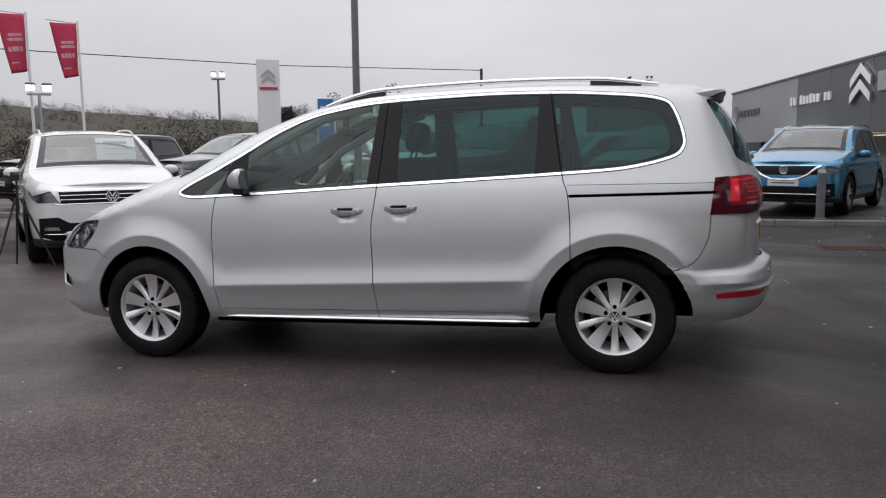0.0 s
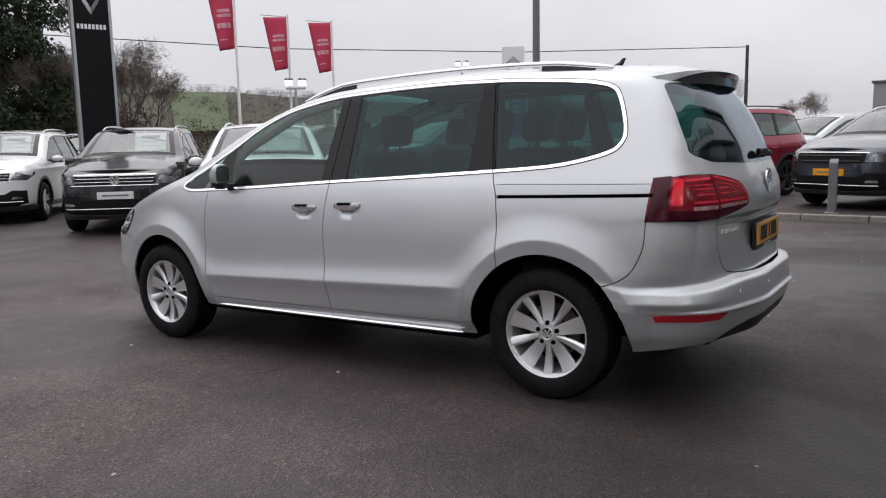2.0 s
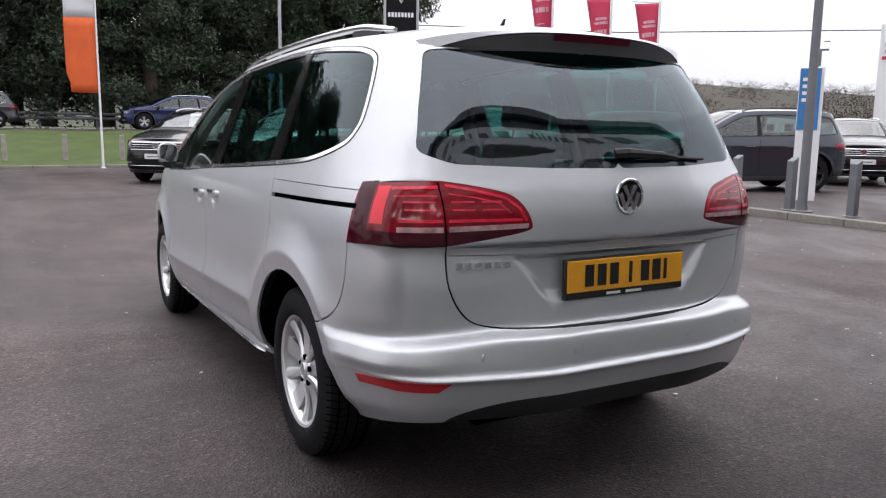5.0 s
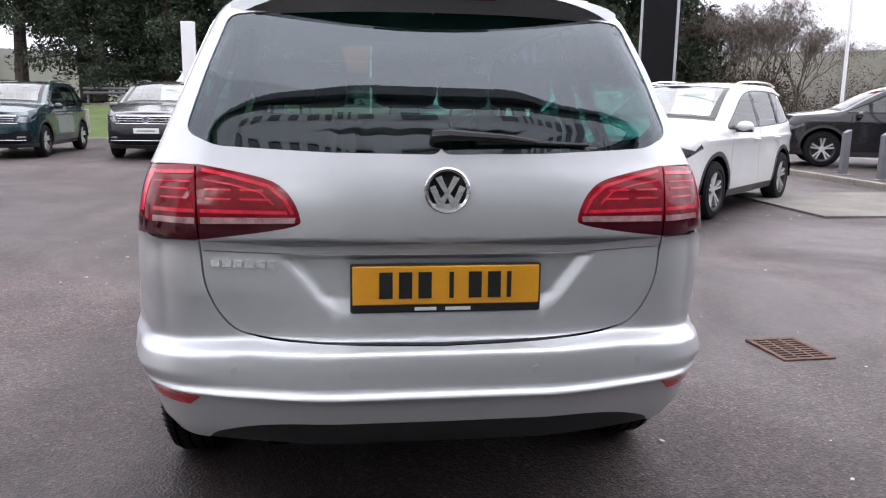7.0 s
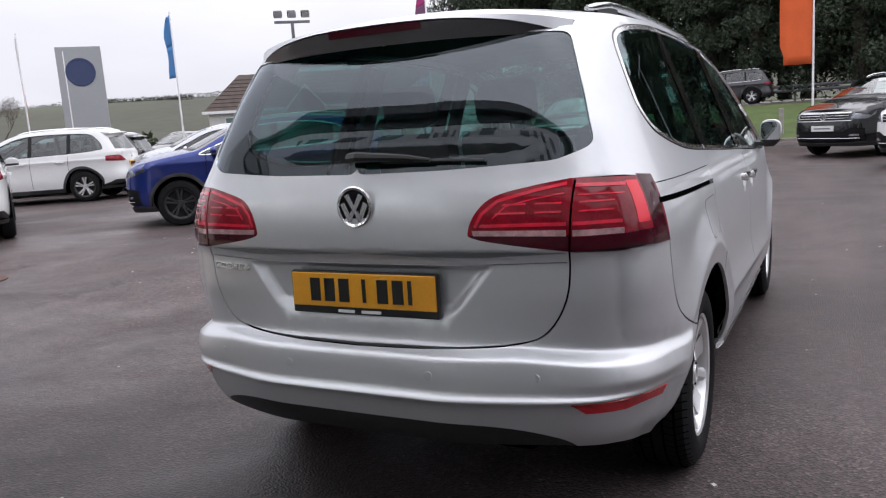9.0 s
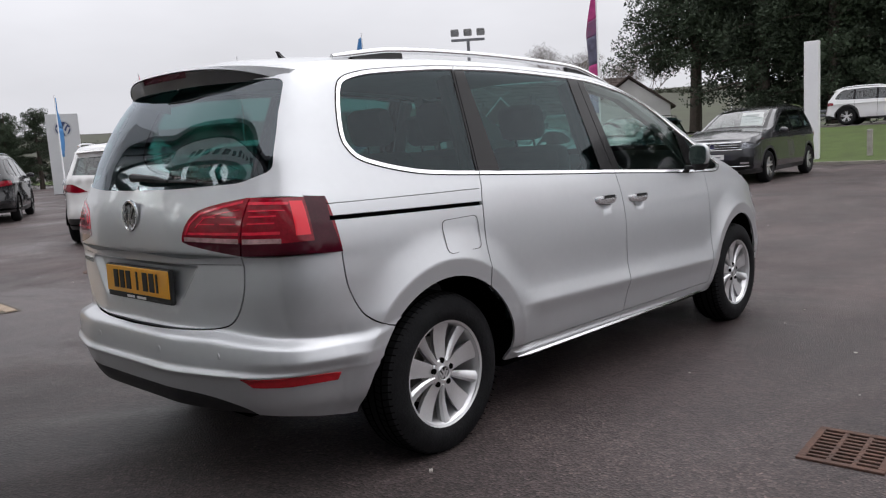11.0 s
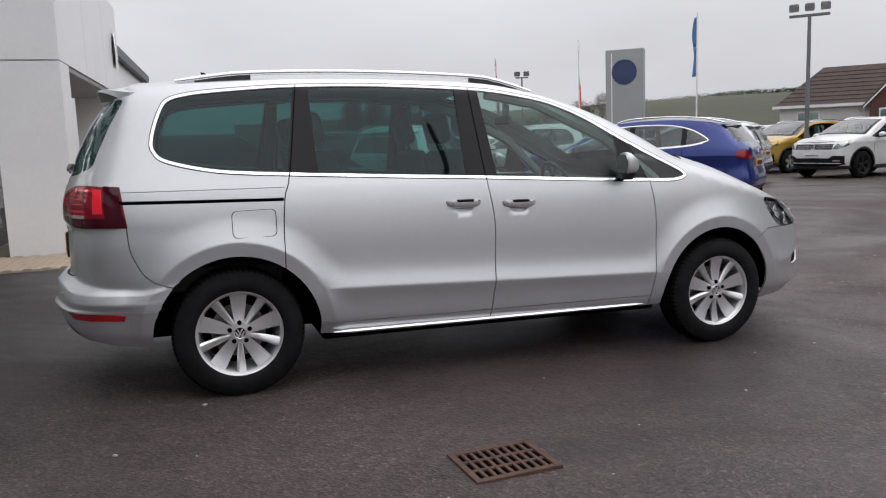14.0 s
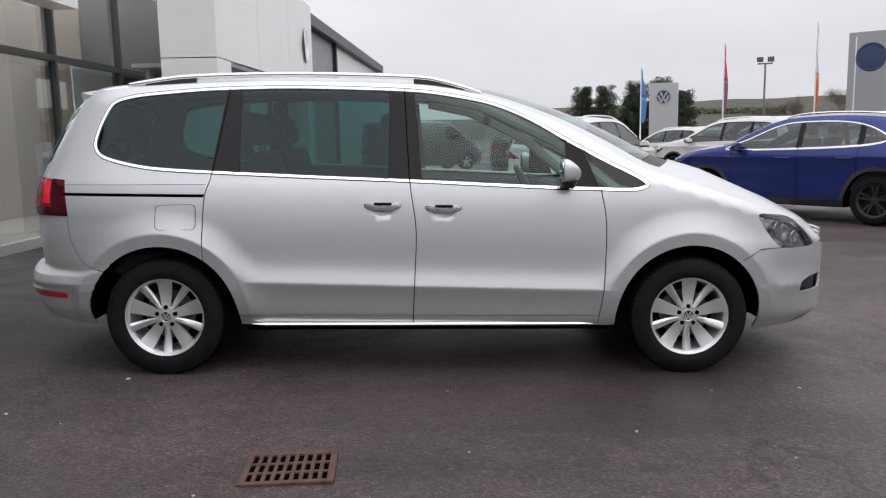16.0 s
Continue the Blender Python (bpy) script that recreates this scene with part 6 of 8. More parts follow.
        if clad:
            regions += [("cladding", [(sh.smin - 0.1, 0.2), (sh.smax + 0.1, 0.2), (sh.smax + 0.1, 0.33 * kz), (sh.smin - 0.1, 0.33 * kz)], 0.003)]
            for hy in (wb, -wb):
                regions += [("cladding", [(sh.sy(hy + (ar + 0.055) * math.cos(a), 0.5), hub + (ar + 0.055) * math.sin(a)) for a in np.linspace(-0.4, math.pi + 0.4, 28)], 0.004)]
    holes = [[(sh.sy(hy + ar * math.cos(a), 0.5), hub + ar * math.sin(a)) for a in np.linspace(-0.5, math.pi + 0.5, 28)] for hy in (wb, -wb)]
    seam = []
    if kind != "van":
        for y in (0.86, -0.20, -1.05):
            seam.append([(sh.sy(q * ky, zq * kz), zq * kz) for q, zq in dense(ribbon([(y, 1.07), (y + 0.02, 0.8), (y, 0.36)], 0.010), 0.08)])
    p = sh.panels([("panel_gap", s, -0.008) for s in seam] + regions, holes, stations=90, guides=[[(sv, zc * kz) for sv in np.linspace(sh.sy(-1.9 * ky, 0.9), sh.sy(1.7 * ky, 0.9), 46)] for zc in (0.90, 0.925, 0.945, 0.958, 0.972, 0.988)])
    panel("body", both(p["body"]), colour, car)
    for key, nm, mt in (("panel_gap", "panel_gap", VOID), ("rear_glass", "rear_window", GLASS_P), ("grille", "grille", GRILLE_BLACK), ("front_slat", "front_trim", CHROME), ("intake", "intake", GRILLE_BLACK), ("rear_valance", "rear_valance", BLACK), ("chin", "chin", BLACK), ("cladding", "cladding", LIP)):
        if key in p:
            panel(nm, both(p[key]), mt, car)
    for q in (lambda a: a, mirrored):
        for key in ("window_a", "window_b", "window_c"):
            if key in p:
                panel("side_window", q(p[key]), GLASS_P, car)
        for key, nm, mt in (("pillar", "pillar_trim", PIANO), ("pillar_rear", "pillar_trim", PIANO), ("trim", "window_trim", trim or PIANO), ("belt_strip", "belt_strip", CHROME), ("headlight", "headlight", LENS), ("tail_lamp", "tail_lamp", LAMP_RED), ("fog_light", "fog_light", REFLECTOR)):
            if key in p:
                ob = panel(nm, q(p[key]), mt, car)
                if key == "headlight":
                    vv, ff, nn = q(p[key])
                    panel("reflector", ([a - b * 0.012 for a, b in zip(vv, nn)], ff, nn), HEAD_DARK if lamps == "dark" else HEAD_GREY, ob)
    rows, norms = sh.crest([(-2.4, 0.02), (-1.5, 0.05), (0, 0.04), (1, 0.04), (1.6, 0.05), (2.1, 0.03), (2.5, 0.01)], [(-2.4, 0), (-0.8, 0.02), (0.2, 0.10), (0.9, 0.22), (1.3, 0.18), (2.0, 0.05), (2.5, 0.0)], 130, 20)
    yv = [r[0].y for r in rows]
    hy, cy = (0.18, 0.98) if kind != "van" else (0.85, 1.52)
    ih = min(range(len(yv)), key=lambda i: abs(yv[i] - hy * ky))
    ic = min(range(len(yv)), key=lambda i: abs(yv[i] - cy * ky))
    panel("roof", strip(rows, norms, 0, ih, 0, 20), roof or colour, car)
    panel("windscreen", strip(rows, norms, ih + 1, ic - 1, 2, 18, -0.003), GLASS_W, car)
    for a, b in ((0, 1), (19, 20)):
        panel("windscreen_pillar", strip(rows, norms, ih, ic, a, b), roof or colour, car)
    for i0, i1, a, b in ((ih, ic, 1, 2), (ih, ic, 18, 19), (ih, ih + 1, 2, 18), (ic - 1, ic, 2, 18)):
        panel("windscreen_border", strip(rows, norms, i0, i1, a, b, -0.003), PIANO, car)
    panel("cowl", strip(rows, norms, ic, ic + 2, 1, 19, -0.006), BLACK, car)
    for a, b in ((0, 1), (19, 20)):
        panel("bonnet_corner", strip(rows, norms, ic, ic + 2, a, b), colour, car)
    panel("bonnet", strip(rows, norms, ic + 2, len(yv) - 1, 0, 20), colour, car)
    if kind != "van":
        for sx in (-1, 1):
            bm = bmesh.new()
            pts = []
            for t in np.linspace(0, 1, 12):
                y = (0.10 - t * 1.75) * ky
                zt = sh.T(y)
                pts.append((sx * (sh.W(zt) * 0.92 - 0.03), y, zt + 0.01 + 0.04 * min(1.0, math.sin(math.pi * min(max(t, 0.03), 0.97)) * 3)))
            tube(bm, pts, 0.014, 6)
            part("roof_rail", bm, CHROME if chrome else BLACK, car)
        for zq, wd, rad in ((0.748, 0.62, 0.008), (0.800, 0.56, 0.005), (0.850, 0.56, 0.006), (0.897, 0.58, 0.006)) if face == "slats" else ():
            bm = bmesh.new()
            tube(bm, [(x, sh.P(sh.sx(abs(x), zq * kz, True), zq * kz).y - 0.003, zq * kz) for x in np.linspace(-wd * kx, wd * kx, 15)], rad, 6)
            part("grille_slat", bm, CHROME, car, "bright grille slat")
        bm = bmesh.new()
        tube(bm, [(x, sh.P(sh.sx(abs(x), 0.40 * kz, True), 0.40 * kz).y - 0.008, 0.40 * kz) for x in np.linspace(-0.74 * kx, 0.74 * kx, 15)], 0.006, 6)
        part("intake_trim", bm, CHROME, car, "bright strip across the intake")
        if face == "vee":
            for sx in (-1, 1):
                bm = bmesh.new()
                tube(bm, [(sx * a * kx, sh.P(sh.sx(a * kx, q * kz, True), q * kz).y + 0.004, q * kz) for a, q in ((0.60, 0.90), (0.52, 0.86), (0.38, 0.74), (0.22, 0.665), (0.0, 0.655))], 0.022, 8)
                part("grille_slat", bm, CHROME, car, "broad bright V-shaped grille trim")
        if face == "plain":
            for zq in (0.775, 0.86):
                bm = bmesh.new()
                tube(bm, [(x, sh.P(sh.sx(abs(x), zq * kz, True), zq * kz).y - 0.003, zq * kz) for x in np.linspace(-0.50 * kx, 0.50 * kx, 11)], 0.012, 6)
                part("grille_slat", bm, BLACK, car, "black grille slat")
        if face != "plain":
            emblem("emblem", 0.072, Matrix.Translation((0, sh.P(sh.smax, 0.83 * kz).y + 0.008, 0.83 * kz)), car)
        emblem("emblem", 0.045, Matrix.Translation((0, sh.P(sh.smin, 0.98 * kz).y, 0.98 * kz)) @ Matrix.Rotation(math.pi, 4, "Z"), car)
        lip = ((-1.75, 1.585), (-2.02, 1.55), (-2.04, 1.53), (-1.85, 1.51)) if kind != "crossover" else ((-1.45, 1.475), (-1.74, 1.435), (-1.76, 1.415), (-1.58, 1.41))
        bm = bmesh.new()
        rings = []
        for u in np.linspace(-1, 1, 9):
            rings.append([bm.verts.new((u * 0.60 * kx, (y + 0.08 * u * u) * ky, (q - 0.02 * u * u) * kz)) for y, q in lip])
        for a, b in zip(rings, rings[1:]):
            for i in range(4):
                bm.faces.new((a[i], a[(i + 1) % 4], b[(i + 1) % 4], b[i]))
        bm.faces.new(rings[0])
        bm.faces.new(rings[-1][::-1])
        part("spoiler", bm, roof or colour, car)
    bm = bmesh.new()
    zf = (0.60 if kind != "van" else 0.665) * kz
    y0 = sh.P(sh.smax, zf).y
    box(bm, -0.26, 0.26, y0 - 0.01, y0 + 0.014, zf - 0.055, zf + 0.055, 0.004)
    fp = part("front_plate", bm, plate, car)
    bm = bmesh.new()
    box(bm, -0.19, 0.19, y0 + 0.012, y0 + 0.0165, zf - 0.012, zf + 0.012)
    part("text_bar", bm, GREY_POST, fp)
    bm = bmesh.new()
    zr = 0.80 * kz
    y1 = sh.P(sh.smin, zr).y
    box(bm, -0.26, 0.26, y1 - 0.012, y1 + 0.01, zr - 0.055, zr + 0.055, 0.004)
    rp = part("rear_plate", bm, rear_plate, car)
    bm = bmesh.new()
    box(bm, -0.20, 0.20, y1 - 0.0155, y1 - 0.010, zr - 0.03, zr + 0.03)
    part("text_bar", bm, INK, rp)
    ym, zm = (0.72 * ky, 1.10 * kz) if kind != "van" else (1.15, 1.28)
    for sx in (-1, 1):
        bm = bmesh.new()
        r = bmesh.ops.create_uvsphere(bm, u_segments=12, v_segments=8, radius=1.0)
        for q in r["verts"]:
            q.co = Vector((sx * 0.985 * kx, ym, zm)) + Vector((q.co.x * 0.11, max(q.co.y, -0.4) * 0.075, q.co.z * 0.07))
        mo = part("door_mirror", bm, colour, car, "", True)
        bm = bmesh.new()
        box(bm, min(sx * 0.84, sx * 0.97), max(sx * 0.84, sx * 0.97), ym - 0.02, ym + 0.02, zm - 0.07, zm - 0.045)
        box(bm, sx * 0.985 * kx - 0.10, sx * 0.985 * kx + 0.10, ym - 0.035, ym + 0.05, zm - 0.066, zm - 0.030, 0.012)
        part("mirror_foot", bm, BLACK, mo)
        for y in ((0.02, -0.86) if kind != "van" else (0.75,)):
            bm = bmesh.new()
            xx = sh.P(sh.sy(y * ky, 0.93 * kz), 0.93 * kz).x
            tube(bm, [(sx * xx, (y + 0.10) * ky, 0.93 * kz), (sx * (xx + 0.03), (y + 0.06) * ky, 0.93 * kz), (sx * (xx + 0.03), (y - 0.06) * ky, 0.93 * kz), (sx * xx, (y - 0.10) * ky, 0.93 * kz)], 0.013, 6)
            part("door_handle", bm, colour, car)
        for hy in (wb, -wb):
            parked_wheel(car, sx * 0.80 * kx, hy, hub, sx, ALLOY if rims == "light" else BLACK, "%.2f" % hub + rims)
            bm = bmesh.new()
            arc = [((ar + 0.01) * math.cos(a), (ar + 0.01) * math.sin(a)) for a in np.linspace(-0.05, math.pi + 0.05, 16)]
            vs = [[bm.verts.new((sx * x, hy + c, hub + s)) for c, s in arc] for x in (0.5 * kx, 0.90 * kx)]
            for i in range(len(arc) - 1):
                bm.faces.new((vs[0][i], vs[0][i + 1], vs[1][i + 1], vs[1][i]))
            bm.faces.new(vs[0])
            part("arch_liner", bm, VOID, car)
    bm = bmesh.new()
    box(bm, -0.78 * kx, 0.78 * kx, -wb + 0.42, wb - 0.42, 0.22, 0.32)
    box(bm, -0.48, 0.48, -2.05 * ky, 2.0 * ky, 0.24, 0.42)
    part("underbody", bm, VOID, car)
    bm = bmesh.new()
    box(bm, -0.74 * kx, 0.74 * kx, -1.8 * ky, 0.92 * ky, 0.45, 0.98 * kz, 0.03)
    part("cabin", bm, CABIN_DARK, car)
    for y, xs_ in ((-0.15, (-0.36, 0.36)), (-1.0, (-0.40, 0.40))):
        if kind == "van" and y < -0.5:
            continue
        for x in xs_:
            bm = bmesh.new()
            y2 = y if kind != "van" else 0.55
            box(bm, x - 0.22, x + 0.22, y2 - 0.09, y2 + 0.06, 0.9 * kz, 1.22 * kz, 0.04)
            box(bm, x - 0.12, x + 0.12, y2 - 0.08, y2 + 0.02, 1.25 * kz, 1.41 * kz, 0.04)
            part("seat", bm, SEAT, car)
    if sheet:
        bm = bmesh.new()
        i = (ih + ic) // 2
        c = rows[i][6] - norms[i][6] * 0.05
        nn = Vector((0, 0.87, 0.49))
        mm = Matrix.Translation(c) @ nn.to_track_quat("Z", "Y").to_matrix().to_4x4()
        box(bm, -0.25, 0.25, -0.17, 0.17, -0.002, 0.002, 0, mm)
        sheet_ob = part("price_sheet", bm, PAPER, car, "white price sheet behind the windscreen")
        bm = bmesh.new()
        for k, wd in enumerate((0.15, 0.17, 0.16)):
            box(bm, -wd, wd, 0.07 - k * 0.08, 0.085 - k * 0.08 + (0.03 if k == 0 else 0), 0.002, 0.004, 0, mm)
        part("text_bar", bm, SHEET_INK, sheet_ob)
    return car


WHITE_P, BLACK_P, GREY_P = paint("white", (0.74, 0.74, 0.74), 0.0), paint("black", (0.016, 0.016, 0.018), 0.2), paint("dark_grey", (0.055, 0.055, 0.06), 0.4)
TEAL_P, BLUE_P, YELLOW_P = paint("dark_teal", (0.012, 0.035, 0.042), 0.4), paint("bright_blue", (0.012, 0.03, 0.19), 0.4), paint("mustard", (0.46, 0.29, 0.035), 0.3)
AZURE_P, NIGHT_P, RED_P = paint("azure", (0.03, 0.22, 0.40), 0.4), paint("night_blue", (0.040, 0.047, 0.062), 0.4), paint("crimson", (0.30, 0.015, 0.04), 0.3)
SILVER_P, VAN_P = paint("silver", (0.50, 0.51, 0.53), 0.7), paint("slate", (0.10, 0.11, 0.12), 0.5)
H1 = (-0.72, -0.69)
parked_car((2.90, 4.47), H1, WHITE_P, "white compact SUV with a black grille and a price sheet", sheet=True, lamps="dark")
parked_car((2.78, 7.45), H1, BLACK_P, "black compact SUV with chrome grille slats and a price sheet", sheet=True)
parked_car((2.38, 10.85), (-0.70, -0.71), WHITE_P, "white compact SUV with dark wheel arches and a price sheet", sheet=True)
parked_car((1.05, 13.6), (-0.61, -0.79), BLACK_P, "black compact SUV at the end of a row", sheet=True)
parked_car((-4.36, 13.1), (0.03, -1), GREY_P, "dark grey compact SUV facing the yard beside the grass", sheet=True, scale=(1.02, 1.09, 1.03))
parked_car((-7.55, 13.05), (0.02, -1), TEAL_P, "dark teal compact SUV with chrome trim and a white plate")
CX = (1.0, 1.0, 1.0)
parked_car((-11.5, 14.2), (0.12, -1), WHITE_P, "white small crossover with a black lower front", "crossover", scale=CX, rims="dark")
parked_car((-14.9, 15.0), (0.15, -1), YELLOW_P, "mustard yellow small crossover with a dark roof", "crossover", scale=CX, roof=BLACK_P)
JH = Vector((-0.77, -0.64))
parked_car((-7.14 + JH.x * 2.1, 6.0 + JH.y * 2.1), JH, BLUE_P, "bright blue small crossover with black wheels and a dark roof", "crossover", scale=CX, rims="dark", trim=CHROME, roof=paint("roof_black", (0.012, 0.012, 0.02), 0.2))
parked_car((-11.4 - 0.82 * 2.24, 3.33 + 0.57 * 2.24), (-0.82, 0.57), WHITE_P, "white compact SUV seen with its red tail lamps and yellow plate")
parked_car((-20.7 - 0.9 * 2.35, 3.6 + 0.43 * 2.35), (-0.9, 0.43), BLACK_P, "large black SUV with red tail lamps", scale=(1.06, 1.08, 1.05))
parked_car((-27.4, 1.9), (-0.45, 0.89), VAN_P, "dark grey panel van with plain wheels", "van", category="van")
HR = (-0.9, 0.43)
parked_car((9.50, -4.15), HR, AZURE_P, "metallic azure blue crossover behind a row of bollards", z=0.085, scale=(1, 0.97, 0.97), face="vee")
parked_car((9.55, -1.35), HR, NIGHT_P, "dark slate blue SUV behind a row of bollards", z=0.085, face="plain", plate=PLATE_Y)
parked_car((9.50, 2.15), HR, RED_P, "crimson red SUV with black roof and wheels behind the bollards", "boxy", z=0.085, scale=(1.0, 1.02, 1.03), rims="dark", plate=PLATE_Y, roof=BLACK_P, chrome=False, face="plain")
parked_car((9.75, 8.3), HR, NIGHT_P, "navy blue low-roofed SUV behind the bollards", "boxy", z=0.085, rims="dark", scale=(1.0, 0.97, 0.99), chrome=False, face="plain")
parked_car((9.3, 12.0), HR, BLACK_P, "black low-roofed SUV with bright wheels", "boxy", z=0.085, scale=(1.0, 0.97, 0.99), chrome=False, face="plain")
parked_car((15.2, 6.6), (-0.75, -0.65), BLACK_P, "small black hatchback with pale door mirrors", z=0.085, scale=(0.93, 0.9, 0.95))
parked_car((17.2, 9.8), (-0.75, -0.65), GREY_P, "dark grey SUV on the neighbouring forecourt", z=0.085)
parked_car((18.8, 5.2), (-0.75, -0.65), SILVER_P, "silver estate car on the neighbouring forecourt", z=0.085)
parked_car((15.0, 1.0), (-0.8, 0.6), SILVER_P, "silver car on the neighbouring forecourt", z=0.085)
parked_car((7.2, 16.2), (-0.75, -0.65), SILVER_P, "pale silver SUV in a second row")
parked_car((-17.6, 7.0), (-0.85, -0.5), WHITE_P, "white SUV in the far part of the yard")
parked_car((-19.2, 9.4), (-0.85, -0.5), BLACK_P, "black hatchback in the far part of the yard", scale=(0.97, 0.95, 0.92))
parked_car((-14.4, 9.8), (-0.8, -0.6), SILVER_P, "pale silver hatchback beside a blue crossover", scale=(0.97, 0.95, 0.93))
for i, (x, y, p_, w_) in enumerate(((-24.0, 11.4, SILVER_P, "silver"), (-26.3, 8.2, WHITE_P, "white"), (-27.5, 12.6, GREY_P, "dark grey"), (-29.8, 9.6, SILVER_P, "silver"), (-31.5, 13.4, WHITE_P, "white"), (-21.3, 16.9, GREY_P, "dark grey"), (-18.2, 16.4, SILVER_P, "silver"))):
    parked_car((x, y), (-0.85, -0.5) if i < 5 else (0.15, -1), p_, w_ + " hatchback in a distant row of stock cars", scale=(0.96, 0.93, 0.90))
parked_car((-2.95, 31.2), (1, 0.03), WHITE_P, "white hatchback on the road behind the grass", z=1.04, scale=(0.96, 0.95, 0.90))
parked_car((2.6, 31.9), (-1, 0.0), paint("deep_blue", (0.012, 0.02, 0.085), 0.4), "deep blue hatchback on the road behind the grass", z=1.04, scale=(0.96, 0.95, 0.88))
parked_car((-5.4, 33.4), (-1, 0.0), GREY_P, "grey car on the road behind the grass", z=1.04, scale=(0.96, 0.95, 0.9))


# ---- the showroom behind the car ----
def face_y(x):
    """The line of the showroom's glass front."""
    return -4.94 - 0.06 * (x + 5.55)


def wall_piece(name, x0, x1, z0, z1, front, back, material, parent, label=""):
    """An upright slab along the showroom front, front and back measured outwards from the glass line."""
    bm = bmesh.new()
    v = []
    for x, d, z in [(x, d, z) for z in (z0, z1) for x, d in ((x0, back), (x1, back), (x1, front), (x0, front))]:
        v.append(bm.verts.new((x, face_y(x) + d, z)))
    for q in ((0, 1, 2, 3), (4, 5, 6, 7), (0, 1, 5, 4), (1, 2, 6, 5), (2, 3, 7, 6), (3, 0, 4, 7)):
        bm.faces.new([v[i] for i in q])
    return part(name, bm, material, parent, label)


def showroom():
    b = thing("showroom", "car showroom with a tall glass front, white fascia and entrance portal", "building")
    wall_piece("back_wall", -40, 9, 0, 5.1, -14.0, -14.3, WHITE, b, "white back wall of the showroom")
    wall_piece("roof", -40, 9, 5.1, 5.3, 0.1, -14.3, DARK_CLAD, b, "flat roof with a dark grey edge")
    wall_piece("floor", -40, 9, -0.05, 0.14, -0.10, -14.0, mat("showroom_tile", (0.42, 0.41, 0.39), 0.25, vary=0.05, scale=1.0), b, "pale tiled floor")
    wall_piece("ceiling", -40, 9, 4.5, 4.56, -0.3, -14.0, WHITE, b)
    wall_piece("head_panel", -14.0, 9, 4.55, 5.1, 0.06, -0.1, DARK_CLAD, b, "dark panel above the glass")
    for x0, x1 in ((-40.3, -40.0), (9.0, 9.3)):
        wall_piece("end_wall", x0, x1, 0, 5.1, 0.0, -14.3, GREY_CLAD, b)
    wall_piece("plinth", -14.0, 9, 0, 0.16, 0.06, -0.06, STEEL, b, "pale metal plinth")
    wall_piece("inner_partition", -11.6, -8.8, 0.05, 4.5, -2.6, -2.75, mat("tan_panel", (0.25, 0.20, 0.165), 0.6, vary=0.15, scale=1.2), b, "tan inner wall panel")
    wall_piece("inner_partition", -6.0, -3.2, 0.05, 4.5, -5.0, -5.15, mat("grey_panel", (0.18, 0.18, 0.19), 0.6, vary=0.1, scale=1.2), b, "grey inner wall panel")
    xs_ = [-13.19 + 1.92 * i for i in range(12)]
    for x0, x1 in zip(xs_, xs_[1:]):
        for z0, z1 in ((0.16, 2.42), (2.48, 4.5)):
            wall_piece("pane", x0 + 0.03, x1 - 0.03, z0, z1, 0.004, -0.004, SHOP_GLASS, b, "tall dark reflecting pane")
    for x in xs_:
        wall_piece("mullion", x - 0.03, x + 0.03, 0.16, 4.55, 0.05, -0.09, LIP, b, "dark grey mullion")
    wall_piece("transom", -14.0, 9, 2.41, 2.49, 0.045, -0.085, LIP, b, "dark grey transom")
    # plain wall past the portal
    for i, (x0, x1) in enumerate(((-40, -26), (-25.9, -20), (-19.9, -14.05))):
        wall_piece("wall_panel", x0, x1, 0, 5.05, 0.02, -0.2, WHITE if i != 1 else GREY_CLAD, b, "pale cladding panel")
    for x in (-26.0, -20.0, -16.2):
        wall_piece("dark_post", x - 0.12, x + 0.12, 0, 5.1, 0.16, 0.0, BLACK, b, "black steel post")
    wall_piece("roof_edge", -40, 9, 4.98, 5.34, 0.30, 0.1, DARK_CLAD, b, "dark roof edge trim")
    # lettered fascia over the yard; the lettering as plain bars
    f = wall_piece("fascia", -5.47, 6.0, 3.06, 4.1, 0.42, 0.06, WHITE, b, "white sign fascia")
    x = 3.4
    for k, wd in enumerate((0.34, 0.27, 0.27, 0.27, 0.25, 0.12, 0.12, 0.26, 0, 0.36, 0.27, 0.12, 0.25, 0.24, 0.38, 0.25, 0.27, 0.25, 0.27)):
        if wd:
            wall_piece("letter_bar", x - wd * 0.72, x, 3.38, 3.38 + (0.40 if k in (0, 5, 6, 9, 11, 12) else 0.28), 0.45, 0.42, GREY_POST, f)
        x -= wd + 0.10 if wd else 0.30
    # downlights seen through the glass
    for i in range(8):
        for dd in (-1.5, -5.0):
            x = -13 + i * 2.6
            bm = bmesh.new()
            r0 = lathe(bm, [(4.49, 0.10), (4.47, 0.10)], "z", 12, Matrix.Translation((x, face_y(x) + dd, 0)))
            cap(bm, r0[1])
            part("downlight", bm, LIT, b, "round ceiling downlight")
    for x0, x1, z0, z1 in ((-7.9, -6.6, 1.55, 2.45), (-6.2, -5.5, 0.9, 1.35), (-10.4, -9.2, 1.4, 2.4)):
        wall_piece("poster", x0, x1, z0, z1, -0.30, -0.32, PAPER, b, "white poster behind the glass")
    wall_piece("inner_partition", -8.7, -6.3, 0.05, 4.5, -1.9, -2.05, mat("beige_panel", (0.55, 0.47, 0.43), 0.6, vary=0.06, scale=0.9), b, "pale beige inner wall panel")
    wall_piece("inner_partition", -5.0, -3.4, 0.05, 4.5, -1.9, -2.05, bpy.data.materials["tan_panel"], b, "tan inner wall panel")
